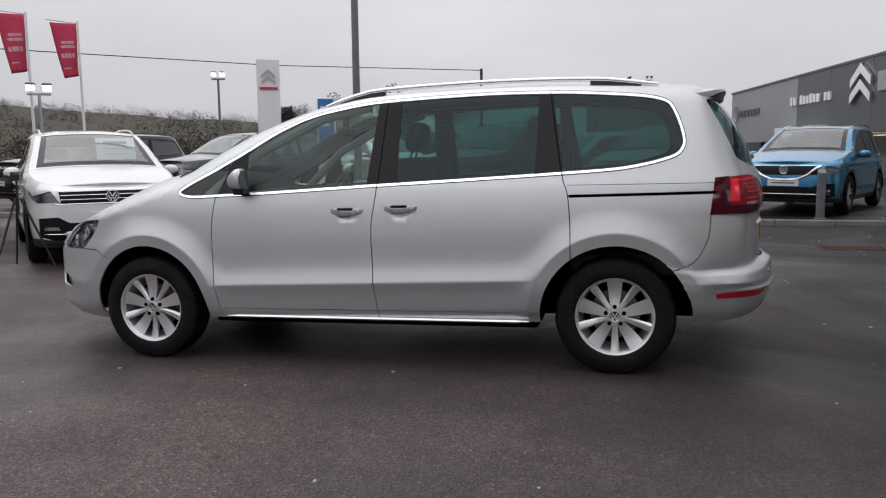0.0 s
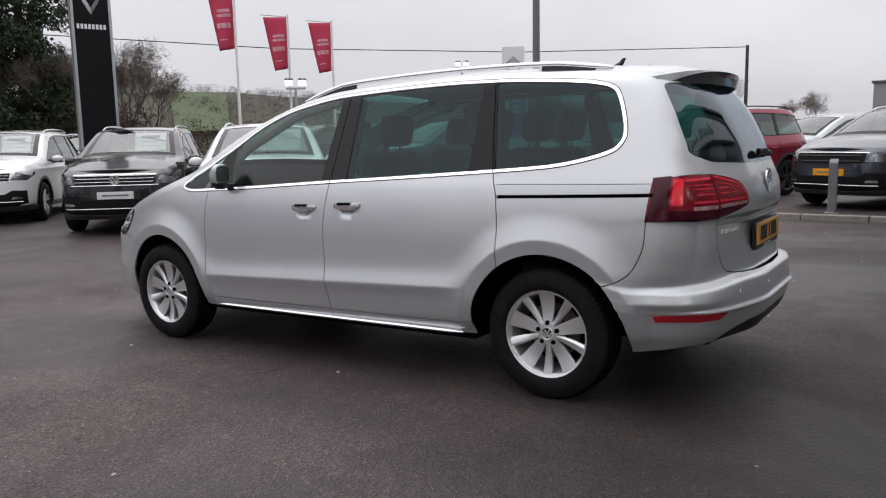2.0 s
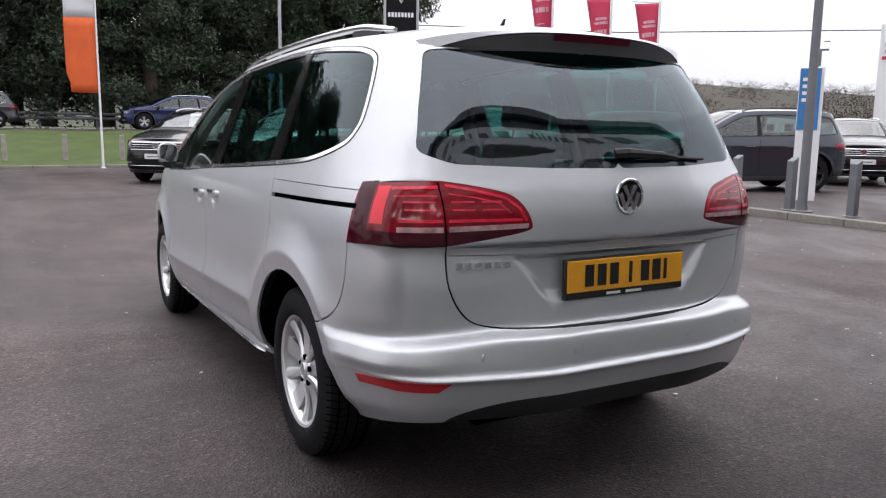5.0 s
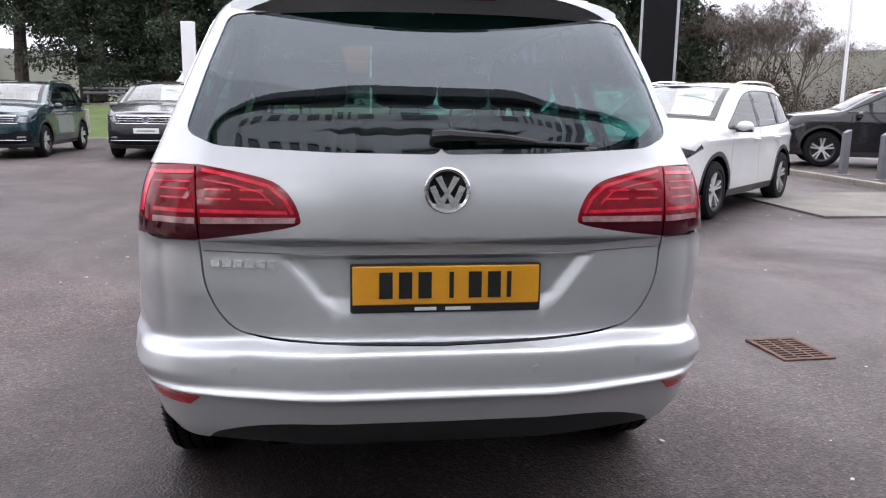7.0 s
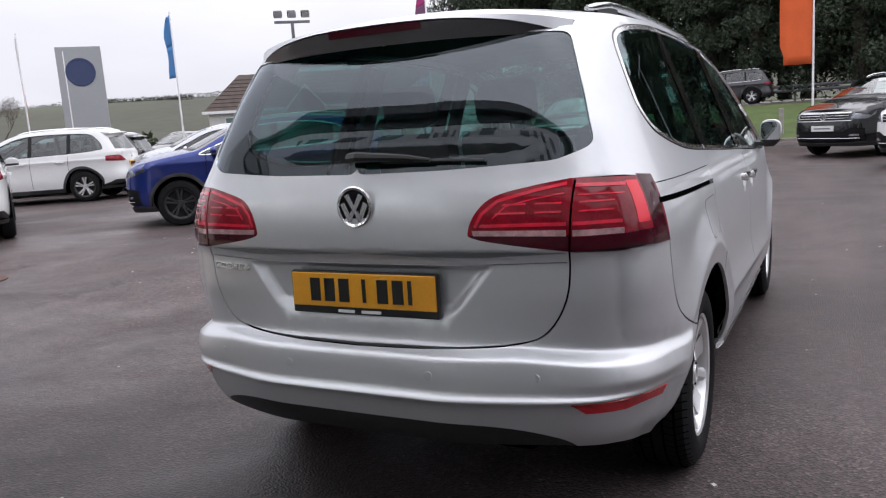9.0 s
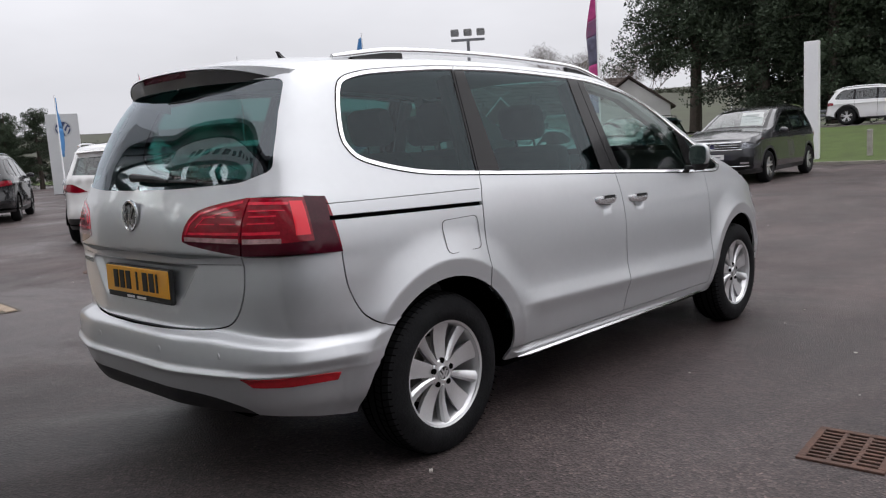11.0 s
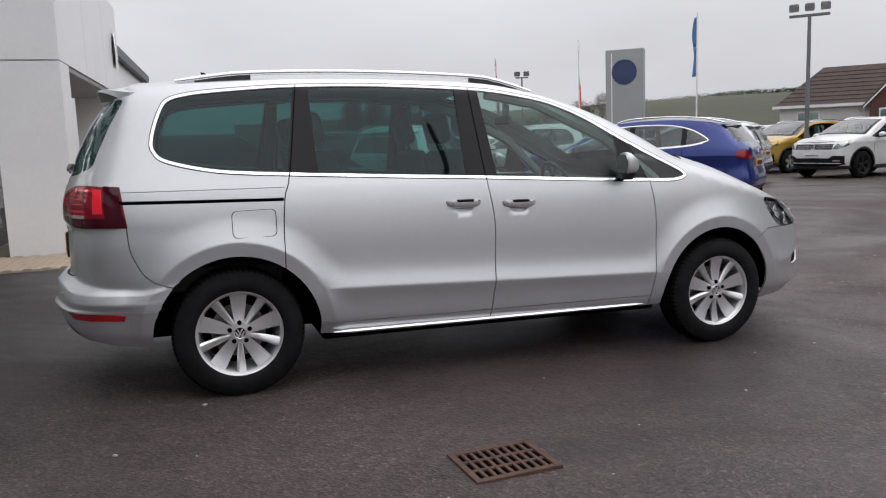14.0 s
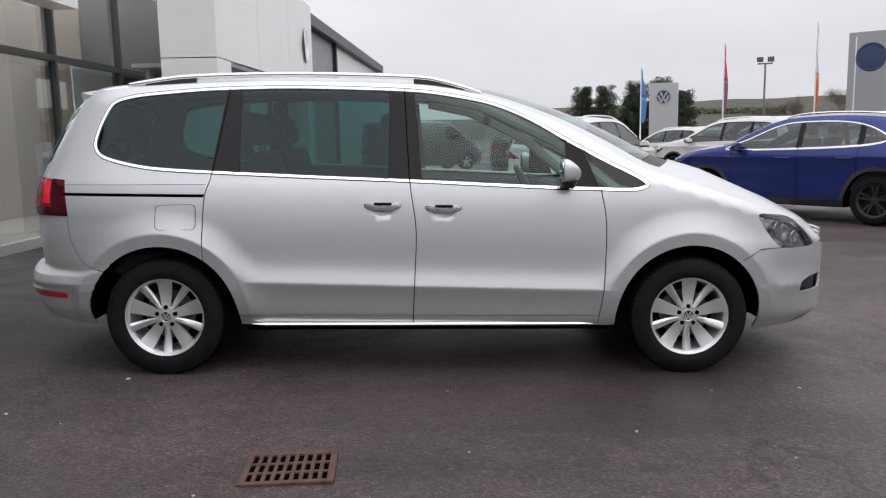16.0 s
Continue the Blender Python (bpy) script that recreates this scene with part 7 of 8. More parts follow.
    # the showroom's ceiling lighting
    lamp = new("showroom_ceiling_light", bpy.data.lights.new("showroom_ceiling_light", "AREA"))
    lamp.data.shape, lamp.data.size, lamp.data.size_y, lamp.data.energy = "RECTANGLE", 9.0, 7.5, 1200.0
    lamp.matrix_world = Matrix.Translation((-7.5, -9.6, 4.44))
    # entrance portal
    p = thing("entrance_portal", "white box-shaped entrance portal with a round emblem", "portal")

    def py(x):
        return -2.98 - 0.05 * (x + 6.3)

    def slab(name, x0, x1, z0, z1, d0, d1, m, label=""):
        bm = bmesh.new()
        v = [bm.verts.new((x, py(x) - d, z)) for z in (z0, z1) for x, d in ((x0, d1), (x1, d1), (x1, d0), (x0, d0))]
        for q in ((0, 1, 2, 3), (4, 5, 6, 7), (0, 1, 5, 4), (1, 2, 6, 5), (2, 3, 7, 6), (3, 0, 4, 7)):
            bm.faces.new([v[i] for i in q])
        return part(name, bm, m, p, label)
    slab("column", -6.95, -6.3, 0, 2.5, 0, 0.80, WHITE, "white panelled column")
    slab("column", -13.2, -12.5, 0, 2.5, 0, 0.80, WHITE, "white panelled column")
    for i in range(3):
        slab("lintel_panel", -13.2 + i * 2.305, -13.2 + (i + 1) * 2.305 - 0.015, 2.515, 4.3, 0, 0.80, WHITE, "white panel over the entrance")
    slab("soffit", -12.5, -6.95, 2.44, 2.50, 0.02, 1.5, GREY_CLAD)
    slab("door_frame", -12.4, -7.0, 0, 2.44, 1.25, 1.31, GREY_POST, "dark entrance screen")
    for i in range(4):
        slab("door_leaf", -12.3 + i * 1.3, -12.3 + i * 1.3 + 1.22, 0.06, 2.36, 1.215, 1.245, SHOP_GLASS, "glass entrance door")
    rot = Matrix.Translation((-12.45, py(-12.45) + 0.03, 3.37)) @ Matrix.Rotation(0.05, 4, "Z")
    emblem("emblem", 0.36, rot, p, STEEL, CHROME)
    # round topiary by the door
    t = thing("potted_shrub", "clipped dark green conical shrub in a pot", "shrub")
    bm = bmesh.new()
    lathe(bm, [(0.06, 0.16), (0.42, 0.22), (0.44, 0.20)], "z", 16, Matrix.Translation((-10.4, -3.55, 0)))
    part("pot", bm, GREY_POST, t, "grey pot", True)
    part("crown", leaf_cloud([(-10.4, -3.55, 0.5 + 0.11 * k, 0.20 - 0.016 * k, 60) for k in range(12)], 0.03, 9), NEEDLE, t)


def leaf_cloud(balls, size, seed, thin=0.45):
    """Many small leaf-like faces scattered in balls (x, y, z, radius, count)."""
    rng2 = random.Random(seed)
    verts, faces = [], []
    for x, y, z, r, n in balls:
        for _ in range(n):
            a, c = rng2.uniform(0, 2 * math.pi), rng2.uniform(-1, 1)
            k = r * rng2.uniform(0.35, 1.0) ** 0.5
            q = math.sqrt(1 - c * c)
            p = Vector((x + k * q * math.cos(a), y + k * q * math.sin(a), z + k * c))
            u = Vector((rng2.uniform(-1, 1), rng2.uniform(-1, 1), rng2.uniform(-1, 1))).normalized()
            w = u.cross(Vector((rng2.uniform(-1, 1), rng2.uniform(-1, 1), rng2.uniform(-1, 1)))).normalized()
            s = size * rng2.uniform(0.5, 1.3)
            b = len(verts)
            verts += [p - u * s, p + w * s * thin, p + u * s, p - w * s * thin]
            faces.append((b, b + 1, b + 2, b + 3))
    bm = bmesh.new()
    vs = [bm.verts.new(v) for v in verts]
    for f_ in faces:
        bm.faces.new([vs[i] for i in f_])
    return bm


showroom()

# buff paving blocks in front of the showroom: the nearest ones single, the rest joined
pav = thing("paving", "buff block paving in front of the showroom", "paving", kind="structure")
v, f = [], []
for i in range(25):
    for j in range(9):
        x = -4.66 - 11.84 * i / 24
        y0, y1 = -4.95 + 1.05 * i / 24, -1.19 + 0.83 * i / 24
        y = y0 + (y1 - y0) * j / 8
        v.append((x, y, ground_z(x, y) + 0.006))
for i in range(24):
    for j in range(8):
        a = i * 9 + j
        f.append((a, a + 1, a + 10, a + 9))
mesh_ob("joint_bed", v, f, JOINT, pav, "sandy joints")
bm0 = bmesh.new()
box(bm0, -0.098, 0.098, -0.048, 0.048, -0.01, 0.010, 0.004)
blk = part("paving_block", bm0, BRICK, pav)
blk_me = blk.data
cells, e1 = [], Vector((-0.9985, 0.055, 0))
e2 = Vector((-0.055, -0.9985, 0))
for i in range(118):
    for j in range(38):
        o = Vector((-4.68, -1.22, 0)) + e1 * (0.1 + 0.2 * i + (0.1 if j % 2 else 0)) + e2 * (0.05 + 0.1 * j)
        if o.x > -16.4 and o.y > face_y(o.x) + 0.1 and not (-13.3 < o.x < -6.3 and o.y < -3.0):
            cells.append(o)
cells.sort(key=lambda o: o.x, reverse=True)
ang = math.atan2(e1.y, e1.x)
for k, o in enumerate(cells[:300]):
    b = blk if k == 0 else new("paving_block", blk_me)
    b.parent = pav
    b.matrix_local = Matrix.Translation((o.x, o.y, 0.005 + ground_z(o.x, o.y) + 0.0015 * (k % 3))) @ Matrix.Rotation(ang, 4, "Z")
vv, ff = [], []
src_v, src_f = [q.co.copy() for q in blk_me.vertices], [tuple(q.vertices) for q in blk_me.polygons]
for k, o in enumerate(cells[300:]):
    mm = Matrix.Translation((o.x, o.y, 0.005 + ground_z(o.x, o.y) + 0.0015 * (k % 3))) @ Matrix.Rotation(ang, 4, "Z")
    b = len(vv)
    vv += [mm @ q for q in src_v]
    ff += [tuple(b + i for i in q) for q in src_f]
tagged(mesh_ob("paving_blocks_far", vv, ff, BRICK, pav), kind="stuff")


# ---- neighbouring dealer's building ----
def dealer_building():
    b = thing("dealer_building", "long grey clad dealer building with a silver sign", "building")
    a, e = Vector((39.4, -6.8, 0)), Vector((12.0, -10.35, 0))
    d = (e - a).normalized()
    n = Vector((d.y, -d.x, 0))
    n = n if n.y > 0 else -n
    tot = (e - a).length

    def slab(name, s0, s1, z0, z1, out0, out1, m, label="", par=None):
        bm = bmesh.new()
        v = [bm.verts.new(a + d * s + n * o + Vector((0, 0, z))) for z in (z0, z1) for s, o in ((s0, out1), (s1, out1), (s1, out0), (s0, out0))]
        for q in ((0, 1, 2, 3), (4, 5, 6, 7), (0, 1, 5, 4), (1, 2, 6, 5), (2, 3, 7, 6), (3, 0, 4, 7)):
            bm.faces.new([v[i] for i in q])
        return part(name, bm, m, par or b, label)
    mid = 10.2
    for i in range(4):
        slab("cladding_panel", mid * i / 4, mid * (i + 1) / 4 - 0.012, 1.55, 4.1, 0, -0.25, GREY_CLAD, "light grey cladding")
    for i in range(5):
        slab("cladding_panel", mid + (tot - mid) * i / 5, mid + (tot - mid) * (i + 1) / 5 - 0.012, 1.75, 4.1, 0.02, -0.25, DARK_CLAD, "dark grey cladding")
    slab("roof", 0, tot, 4.1, 4.18, 0.05, -15, DARK_CLAD, "flat roof with a thin edge")
    slab("end_wall", 0, 0.25, 0, 4.1, -0.25, -15, GREY_CLAD)
    slab("lower_wall", 0, tot, 0.08, 1.9, -2.6, -2.8, WHITE)
    slab("canopy_ceiling", 0, tot, 1.75, 1.82, -0.25, -2.8, WHITE)
    for i in range(9):
        s0 = mid * 0.2 + i * 2.9
        slab("shop_window", s0, s0 + 2.7, 0.1, 1.72, -0.26, -0.30, SHOP_GLASS, "dark shop window")
        slab("mullion", s0 + 2.74, s0 + 2.86, 0.08, 1.75, -0.15, -0.32, BLACK)
        slab("warm_lamp", s0 + 0.6, s0 + 1.6, 1.66, 1.69, -1.2, -1.4, glow_mat("shop_lamp", (1.0, 0.86, 0.6), 2.0) if "shop_lamp" not in bpy.data.materials else bpy.data.materials["shop_lamp"])
    slab("door_canopy", mid - 0.85, mid + 3.35, 1.75, 2.08, 0.6, 0.02, WHITE, "white box canopy over the door")
    for s in (mid - 0.8, mid + 3.18):
        slab("canopy_leg", s, s + 0.12, 0.08, 1.75, 0.55, 0.43, WHITE)
    # signs: two silver chevrons, lettering as bars
    for k in range(2):
        bm = bmesh.new()
        z0 = 2.70 + k * 0.52
        pts = [(-0.62, z0), (-0.62, z0 + 0.28), (0, z0 + 0.78), (0.62, z0 + 0.28), (0.62, z0), (0, z0 + 0.46)]
        f0 = [bm.verts.new(a + d * (16.45 + x * 1.28) + n * 0.05 + Vector((0, 0, z))) for x, z in pts]
        f1 = [bm.verts.new(a + d * (16.45 + x * 1.28) + n * 0.14 + Vector((0, 0, z))) for x, z in pts]
        bm.faces.new(f0)
        bm.faces.new(f1[::-1])
        for i in range(6):
            bm.faces.new((f0[i], f0[(i + 1) % 6], f1[(i + 1) % 6], f1[i]))
        part("chevron", bm, CHROME, b, "silver chevron")
    for i in range(5):
        slab("letter_bar", 17.68 + i * 0.9, 18.28 + i * 0.9, 3.0, 3.6, 0.10, 0.02, STEEL)
    for i in range(12):
        if i not in (2, 9):
            slab("letter_bar", 9.55 + i * 0.365, 9.80 + i * 0.365, 2.98, 3.33 - (0.05 if i % 3 else 0), 0.08, 0.0, WHITE, "white letter bar")
    for i in range(6):
        slab("letter_bar", 1.75 + i * 0.57, 2.17 + i * 0.57, 2.86, 3.14, 0.06, -0.02, DARK_CLAD)
    mm = Matrix.Translation(a + d * 1.05 + n * 0.05 + Vector((0, 0, 3.05))) @ Matrix.Rotation(math.atan2(d.y, d.x), 4, "Z") @ Matrix.Diagonal((1, -1, 1, 1))
    emblem("emblem", 0.42, mm, b, RED_P, CHROME)
    # lower building behind with a red and white sign
    c = thing("workshop", "low grey workshop building behind the dealer's hall", "building")
    bm = bmesh.new()
    box(bm, 46.0, 60, -6.0, 1.2, 0, 4.0, 0.05)
    part("wall", bm, GREY_CLAD, c)
    bm = bmesh.new()
    box(bm, 45.9, 60.1, -6.1, 1.3, 4.0, 4.12)
    part("roof", bm, DARK_CLAD, c)
    s = thing("red_sign", "red and white dealer sign with an oval mark", "sign")
    bm = bmesh.new()
    box(bm, 35.0, 35.12, -6.5, -4.25, 1.3, 2.3, 0.02)
    part("panel", bm, RED_P, s, "red panel")
    bm = bmesh.new()
    box(bm, 34.96, 35.0, -5.95, -4.8, 1.3, 2.3)
    part("white_field", bm, WHITE, s)
    bm = bmesh.new()
    lathe(bm, [(34.93, 0.24), (34.95, 0.28), (34.95, 0.22), (34.93, 0.20)], "x", 20, Matrix.Translation((0, -5.37, 1.95)) @ Matrix.Diagonal((1, 1.4, 0.8, 1)))
    part("oval", bm, STEEL, s)
    bm = bmesh.new()
    box(bm, 34.94, 34.97, -5.8, -4.95, 1.42, 1.58)
    part("letter_bar", bm, RED_P, s)
    for y in (-6.2, -4.5):
        bm = bmesh.new()
        tube(bm, [(35.06, y, 0), (35.06, y, 1.35)], 0.05, 8)
        part("leg", bm, STEEL, s)


dealer_building()

# bollards along the forecourt
proto = None
for i in range(17):
    y = -7.85 + i * 1.06
    if proto is None:
        proto = thing("bollard", "square grey bollard with a slanted top on the forecourt kerb", "bollard", Matrix.Translation((9.02, y, 0.085)), "bollards along the kerb")
        bm = bmesh.new()
        box(bm, -0.06, 0.06, -0.06, 0.06, 0, 0.80, 0.008)
        for q in bm.verts:
            if q.co.z > 0.7:
                q.co.z += q.co.x * 0.5
        part("post", bm, GREY_POST, proto)
        bm = bmesh.new()
        box(bm, -0.09, 0.09, -0.09, 0.09, 0, 0.012, 0.003)
        part("foot_plate", bm, STEEL, proto)
    else:
        copy_thing(proto, Matrix.Translation((9.02, y, 0.085)))


# ---- poles, lamps, flags and signs ----
def pole(name, label, x, y, h, r0=0.06, r1=0.04, m=None, z=0.0, category="pole"):
    t = thing(name, label, category, Matrix.Translation((x, y, z)))
    bm = bmesh.new()
    tube(bm, [(0, 0, 0), (0, 0, h * 0.5), (0, 0, h)], [r0, (r0 + r1) / 2, r1], 10)
    part("shaft", bm, m or STEEL, t, "", True)
    bm = bmesh.new()
    lathe(bm, [(0, r0 * 2.2), (0.02, r0 * 2.2), (0.03, r0 * 1.2), (0.10, r0 * 1.1)], "z", 12)
    part("base", bm, m or STEEL, t, "", True)
    return t


def flood(x, y, h, heads, lit, turn, label, m=None, size=1.0):
    t = pole("floodlight_mast", label, x, y, h - 0.1, 0.07, 0.05, m or GREY_POST, category="floodlight")
    bm = bmesh.new()
    box(bm, -0.45 * (heads - 1) * size - 0.1, 0.45 * (heads - 1) * size + 0.1, -0.04, 0.04, h - 0.16, h - 0.08, 0.01, Matrix.Rotation(turn, 4, "Z"))
    part("crossarm", bm, m or GREY_POST, t)
    for i in range(heads):
        o = (i - (heads - 1) / 2) * 0.85 * size
        mm = Matrix.Rotation(turn, 4, "Z") @ Matrix.Translation((o, 0, h + 0.12)) @ Matrix.Rotation(radians(28), 4, "X")
        bm = bmesh.new()
        box(bm, -0.26 * size, 0.26 * size, -0.09, 0.09, -0.2 * size, 0.2 * size, 0.03, mm)
        hd = part("lamp_head", bm, BLACK, t, "black floodlight housing")
        bm = bmesh.new()
        box(bm, -0.23 * size, 0.23 * size, -0.10, -0.092, -0.17 * size, 0.17 * size, 0, mm)
        part("lens", bm, LIT if lit else STEEL, hd, "lit white lens" if lit else "grey lens")
    return t


def hung_flag(x, y, h, w, l, turn, label):
    """A banner hung from a short arm on a mast."""
    t = pole("flag_mast", label, x, y, h, 0.06, 0.035, WHITE, category="flag")
    mm = Matrix.Rotation(turn, 4, "Z")
    bm = bmesh.new()
    tube(bm, [mm @ Vector((0.0, 0, h - 0.08)), mm @ Vector((-w - 0.15, 0, h - 0.02))], 0.015, 6)
    part("arm", bm, STEEL, t)
    grid = []
    verts, faces = [], []
    for j in range(15):
        for i in range(7):
            u, v2 = i / 6, j / 14
            verts.append(mm @ Vector((-0.05 - w * (1 - u) * (1 - 0.42 * v2), 0.10 * math.sin(u * 5 + v2 * 4) * (0.3 + v2), h - 0.10 - l * v2 - 0.12 * (1 - u) * v2)))
    for j in range(14):
        for i in range(6):
            a = j * 7 + i
            faces.append((a, a + 1, a + 8, a + 7))
    cl = mesh_ob("banner", verts, faces, RED_CLOTH, t, "red cloth banner", True)
    md = cl.modifiers.new("thick", "SOLIDIFY")
    md.thickness = 0.006
    def cloth(u, v2, lift):
        return mm @ Vector((-0.05 - w * (1 - u) * (1 - 0.42 * v2), 0.10 * math.sin(u * 5 + v2 * 4) * (0.3 + v2) + lift, h - 0.10 - l * v2 - 0.12 * (1 - u) * v2))
    for v0, v1, u0, u1 in ((0.33, 0.38, 0.25, 0.85), (0.41, 0.46, 0.20, 0.90), (0.56, 0.64, 0.15, 0.85), (0.82, 0.84, 0.15, 0.60)):
        for lift in (-0.008, 0.008):
            us = [u0 + (u1 - u0) * k / 6 for k in range(7)]
            vs = [cloth(u, v0, lift) for u in us] + [cloth(u, v1, lift) for u in us]
            mesh_ob("text_bar", vs, [(k, k + 1, k + 8, k + 7) for k in range(6)], PALE_PRINT, cl)
    return t


PINK = mat("pink_cloth", (0.42, 0.045, 0.19), 0.8, vary=0.2, scale=5)
SLATE = mat("slate_cloth", (0.09, 0.085, 0.13), 0.8, vary=0.4, scale=6)
LILAC = mat("lilac_cloth", (0.26, 0.27, 0.42), 0.8, vary=0.25, scale=5)


def feather(x, y, h, w, l, turn, low, high, label, words=None, bands=None):
    """A tall feather flag on a thin pole, in two colours."""
    t = pole("feather_flag", label, x, y, h, 0.035, 0.02, WHITE, category="flag")
    mm = Matrix.Rotation(turn, 4, "Z")
    for part_i, (a, b, m) in enumerate(bands or ((0.0, 0.5, high), (0.5, 1.0, low))):
        verts, faces = [], []
        for j in range(9):
            v2 = a + (b - a) * j / 8
            wd = w * min(1.0, 0.35 + 2.2 * v2) * (1.0 if v2 < 0.92 else 0.9)
            for i in range(5):
                u = i / 4
                verts.append(mm @ Vector((-0.03 - wd * u, 0.05 * math.sin(u * 4 + v2 * 6) * u, h - 0.05 - l * v2 - 0.12 * u * (1 - v2))))
        for j in range(8):
            for i in range(4):
                q = j * 5 + i
                faces.append((q, q + 1, q + 6, q + 5))
        cl = mesh_ob("banner", verts, faces, m, t, "", True)
        cl.modifiers.new("thick", "SOLIDIFY").thickness = 0.005
    if words:
        for k, word in enumerate(words):
            cu = bpy.data.curves.new("lettering", "FONT")
            cu.body, cu.size, cu.extrude = word, w * 0.36, 0.002
            cu.materials.append(RED_CLOTH)
            o = new("lettering", cu)
            o.parent = t
            o.matrix_local = mm @ Matrix.Translation((-w * 0.30 - k * w * 0.36, -0.08, h - 0.45)) @ Matrix.Rotation(radians(90), 4, "X") @ Matrix.Rotation(radians(-90), 4, "Z")
    return t


hung_flag(14.8, 17.9, 6.62, 0.85, 1.95, -0.75, "red dealer banner hanging from a white mast")
hung_flag(17.66, 18.21, 6.05, 0.85, 1.85, -0.75, "red dealer banner hanging from a white mast")
hung_flag(19.41, 17.59, 5.98, 0.85, 1.80, -0.75, "red dealer banner hanging from a white mast")
flood(17.3, 17.6, 3.42, 2, True, -0.85, "short mast with two lit floodlights", STEEL, size=0.58)
flood(27.5, 16.7, 4.75, 2, True, -1.06, "mast with two lit floodlights", size=0.45)
flood(-14.0, 16.4, 4.75, 3, False, 0.75, "dark mast with three floodlights", size=0.5)
flood(-42.0, 20.0, 5.4, 2, False, 1.15, "mast with two floodlights", size=0.7)
for x, y, h in ((56, -1.5, 6.2), (62, -3.0, 7.0), (66, -4.0, 5.0), (58, -5.5, 4.9)):
    flood(x, y, h, 2, False, -1.55, "distant grey mast with floodlights", STEEL, size=0.4)
pole("lamp_post", "tall dark grey lamp post on the forecourt", 8.9, 3.5, 9.5, 0.075, 0.05, GREY_POST, 0.085, "lamp post")
pole("utility_pole", "dark wooden utility pole with a wire", 46.0, 8.0, 6.6, 0.12, 0.09, BARK, category="utility pole")
t = pole("street_lamp", "grey street lamp with a flat twin head", 5.2, 17.8, 6.2, 0.06, 0.045, STEEL, category="street lamp")
bm = bmesh.new()
box(bm, -0.75, 0.75, -0.06, 0.06, 6.14, 6.22, 0.02, Matrix.Rotation(-0.4, 4, "Z"))
part("lamp_head", bm, STEEL, t)
t = pole("parking_sign", "blue and white parking sign on a grey post", 4.9, 17.9, 2.9, 0.04, 0.04, STEEL, category="sign")
bm = bmesh.new()
box(bm, -0.12, 0.12, -0.03, -0.0, 2.5, 2.95, 0.02, Matrix.Translation((0, -0.05, 0)) @ Matrix.Rotation(-0.4, 4, "Z"))
part("panel", bm, BLUE_CLOTH, t, "blue panel")
bm = bmesh.new()
tube(bm, [(46, 8, 6.5), (36, 18, 6.15), (26, 27, 6.2), (10, 41, 7.2)], 0.025, 5)
tagged(part("overhead_wire", bm, BLACK, None), "thin overhead wire slung across the sky", "wire")

# tall brand totems
def totem(name, label, x, y, w, d, h, turn, m, edge=None):
    t = thing(name, label, "sign", Matrix.Translation((x, y, 0)) @ Matrix.Rotation(turn, 4, "Z"))
    bm = bmesh.new()
    box(bm, -w / 2, w / 2, -d / 2, d / 2, 0, h, 0.02)
    part("body", bm, m, t)
    if edge:
        for s in (-1, 1):
            bm = bmesh.new()
            box(bm, s * w / 2 - 0.035 + s * 0.038, s * w / 2 + 0.035 + s * 0.038, -d / 2 - 0.01, d / 2 + 0.01, 0, h, 0.01)
            part("edge_trim", bm, edge, t, "pale edge trim")
    return t


t = totem("black_totem", "tall black brand totem with pale edges and a silver diamond", 8.0, 15.75, 0.82, 0.35, 7.6, -0.42, mat("black_sign_face", (0.006, 0.006, 0.007), 0.5, vary=0.3, scale=3, spec=0.15), STEEL)
bm = bmesh.new()
pts = [(0, 0.42), (0.24, 0.0), (0, -0.42), (-0.24, 0.0)]
for (a, b), (c, d) in zip(pts, pts[1:] + pts[:1]):
    vs = [bm.verts.new((x, yy, z + 5.05)) for x, z, yy in ((a, b, -0.178), (c, d, -0.178), (c * 0.6, d * 0.6, -0.20), (a * 0.6, b * 0.6, -0.20))]
    bm.faces.new(vs)
part("diamond", bm, CHROME, t, "silver diamond")
for i in range(8):
    bm = bmesh.new()
    box(bm, -0.36 + i * 0.09, -0.30 + i * 0.09, -0.19, -0.17, 4.28, 4.40)
    part("letter_bar", bm, WHITE, t)
t = totem("white_totem", "tall white brand totem with silver chevrons and a red line", 32.2, 16.5, 1.15, 0.3, 6.0, -1.1, WHITE)
for k in range(2):
    bm = bmesh.new()
    z0 = 4.75 + k * 0.30
    prism(bm, [(-0.36, z0), (-0.36, z0 + 0.14), (0, z0 + 0.46), (0.36, z0 + 0.14), (0.36, z0), (0, z0 + 0.28)], -0.20, -0.13)
    part("chevron", bm, STEEL, t)
bm = bmesh.new()
box(bm, -0.45, 0.45, -0.19, -0.13, 4.48, 4.62)
part("letter_bar", bm, RED_CLOTH, t)
t = totem("grey_totem", "broad grey brand totem with a navy round emblem", -23.2, 15.9, 1.5, 0.55, 4.75, 0.85, mat("grey_sign_face", (0.36, 0.37, 0.38), 0.45, 0.2, vary=0.04, scale=1))
emblem("emblem", 0.50, Matrix.Translation((0, -0.29, 3.85)) @ Matrix.Rotation(math.pi, 4, "Z"), t, NAVY, NAVY)
bm = bmesh.new()
box(bm, -0.52, -0.48, -0.285, -0.275, 0.1, 4.6)
part("edge_line", bm, WHITE, t)
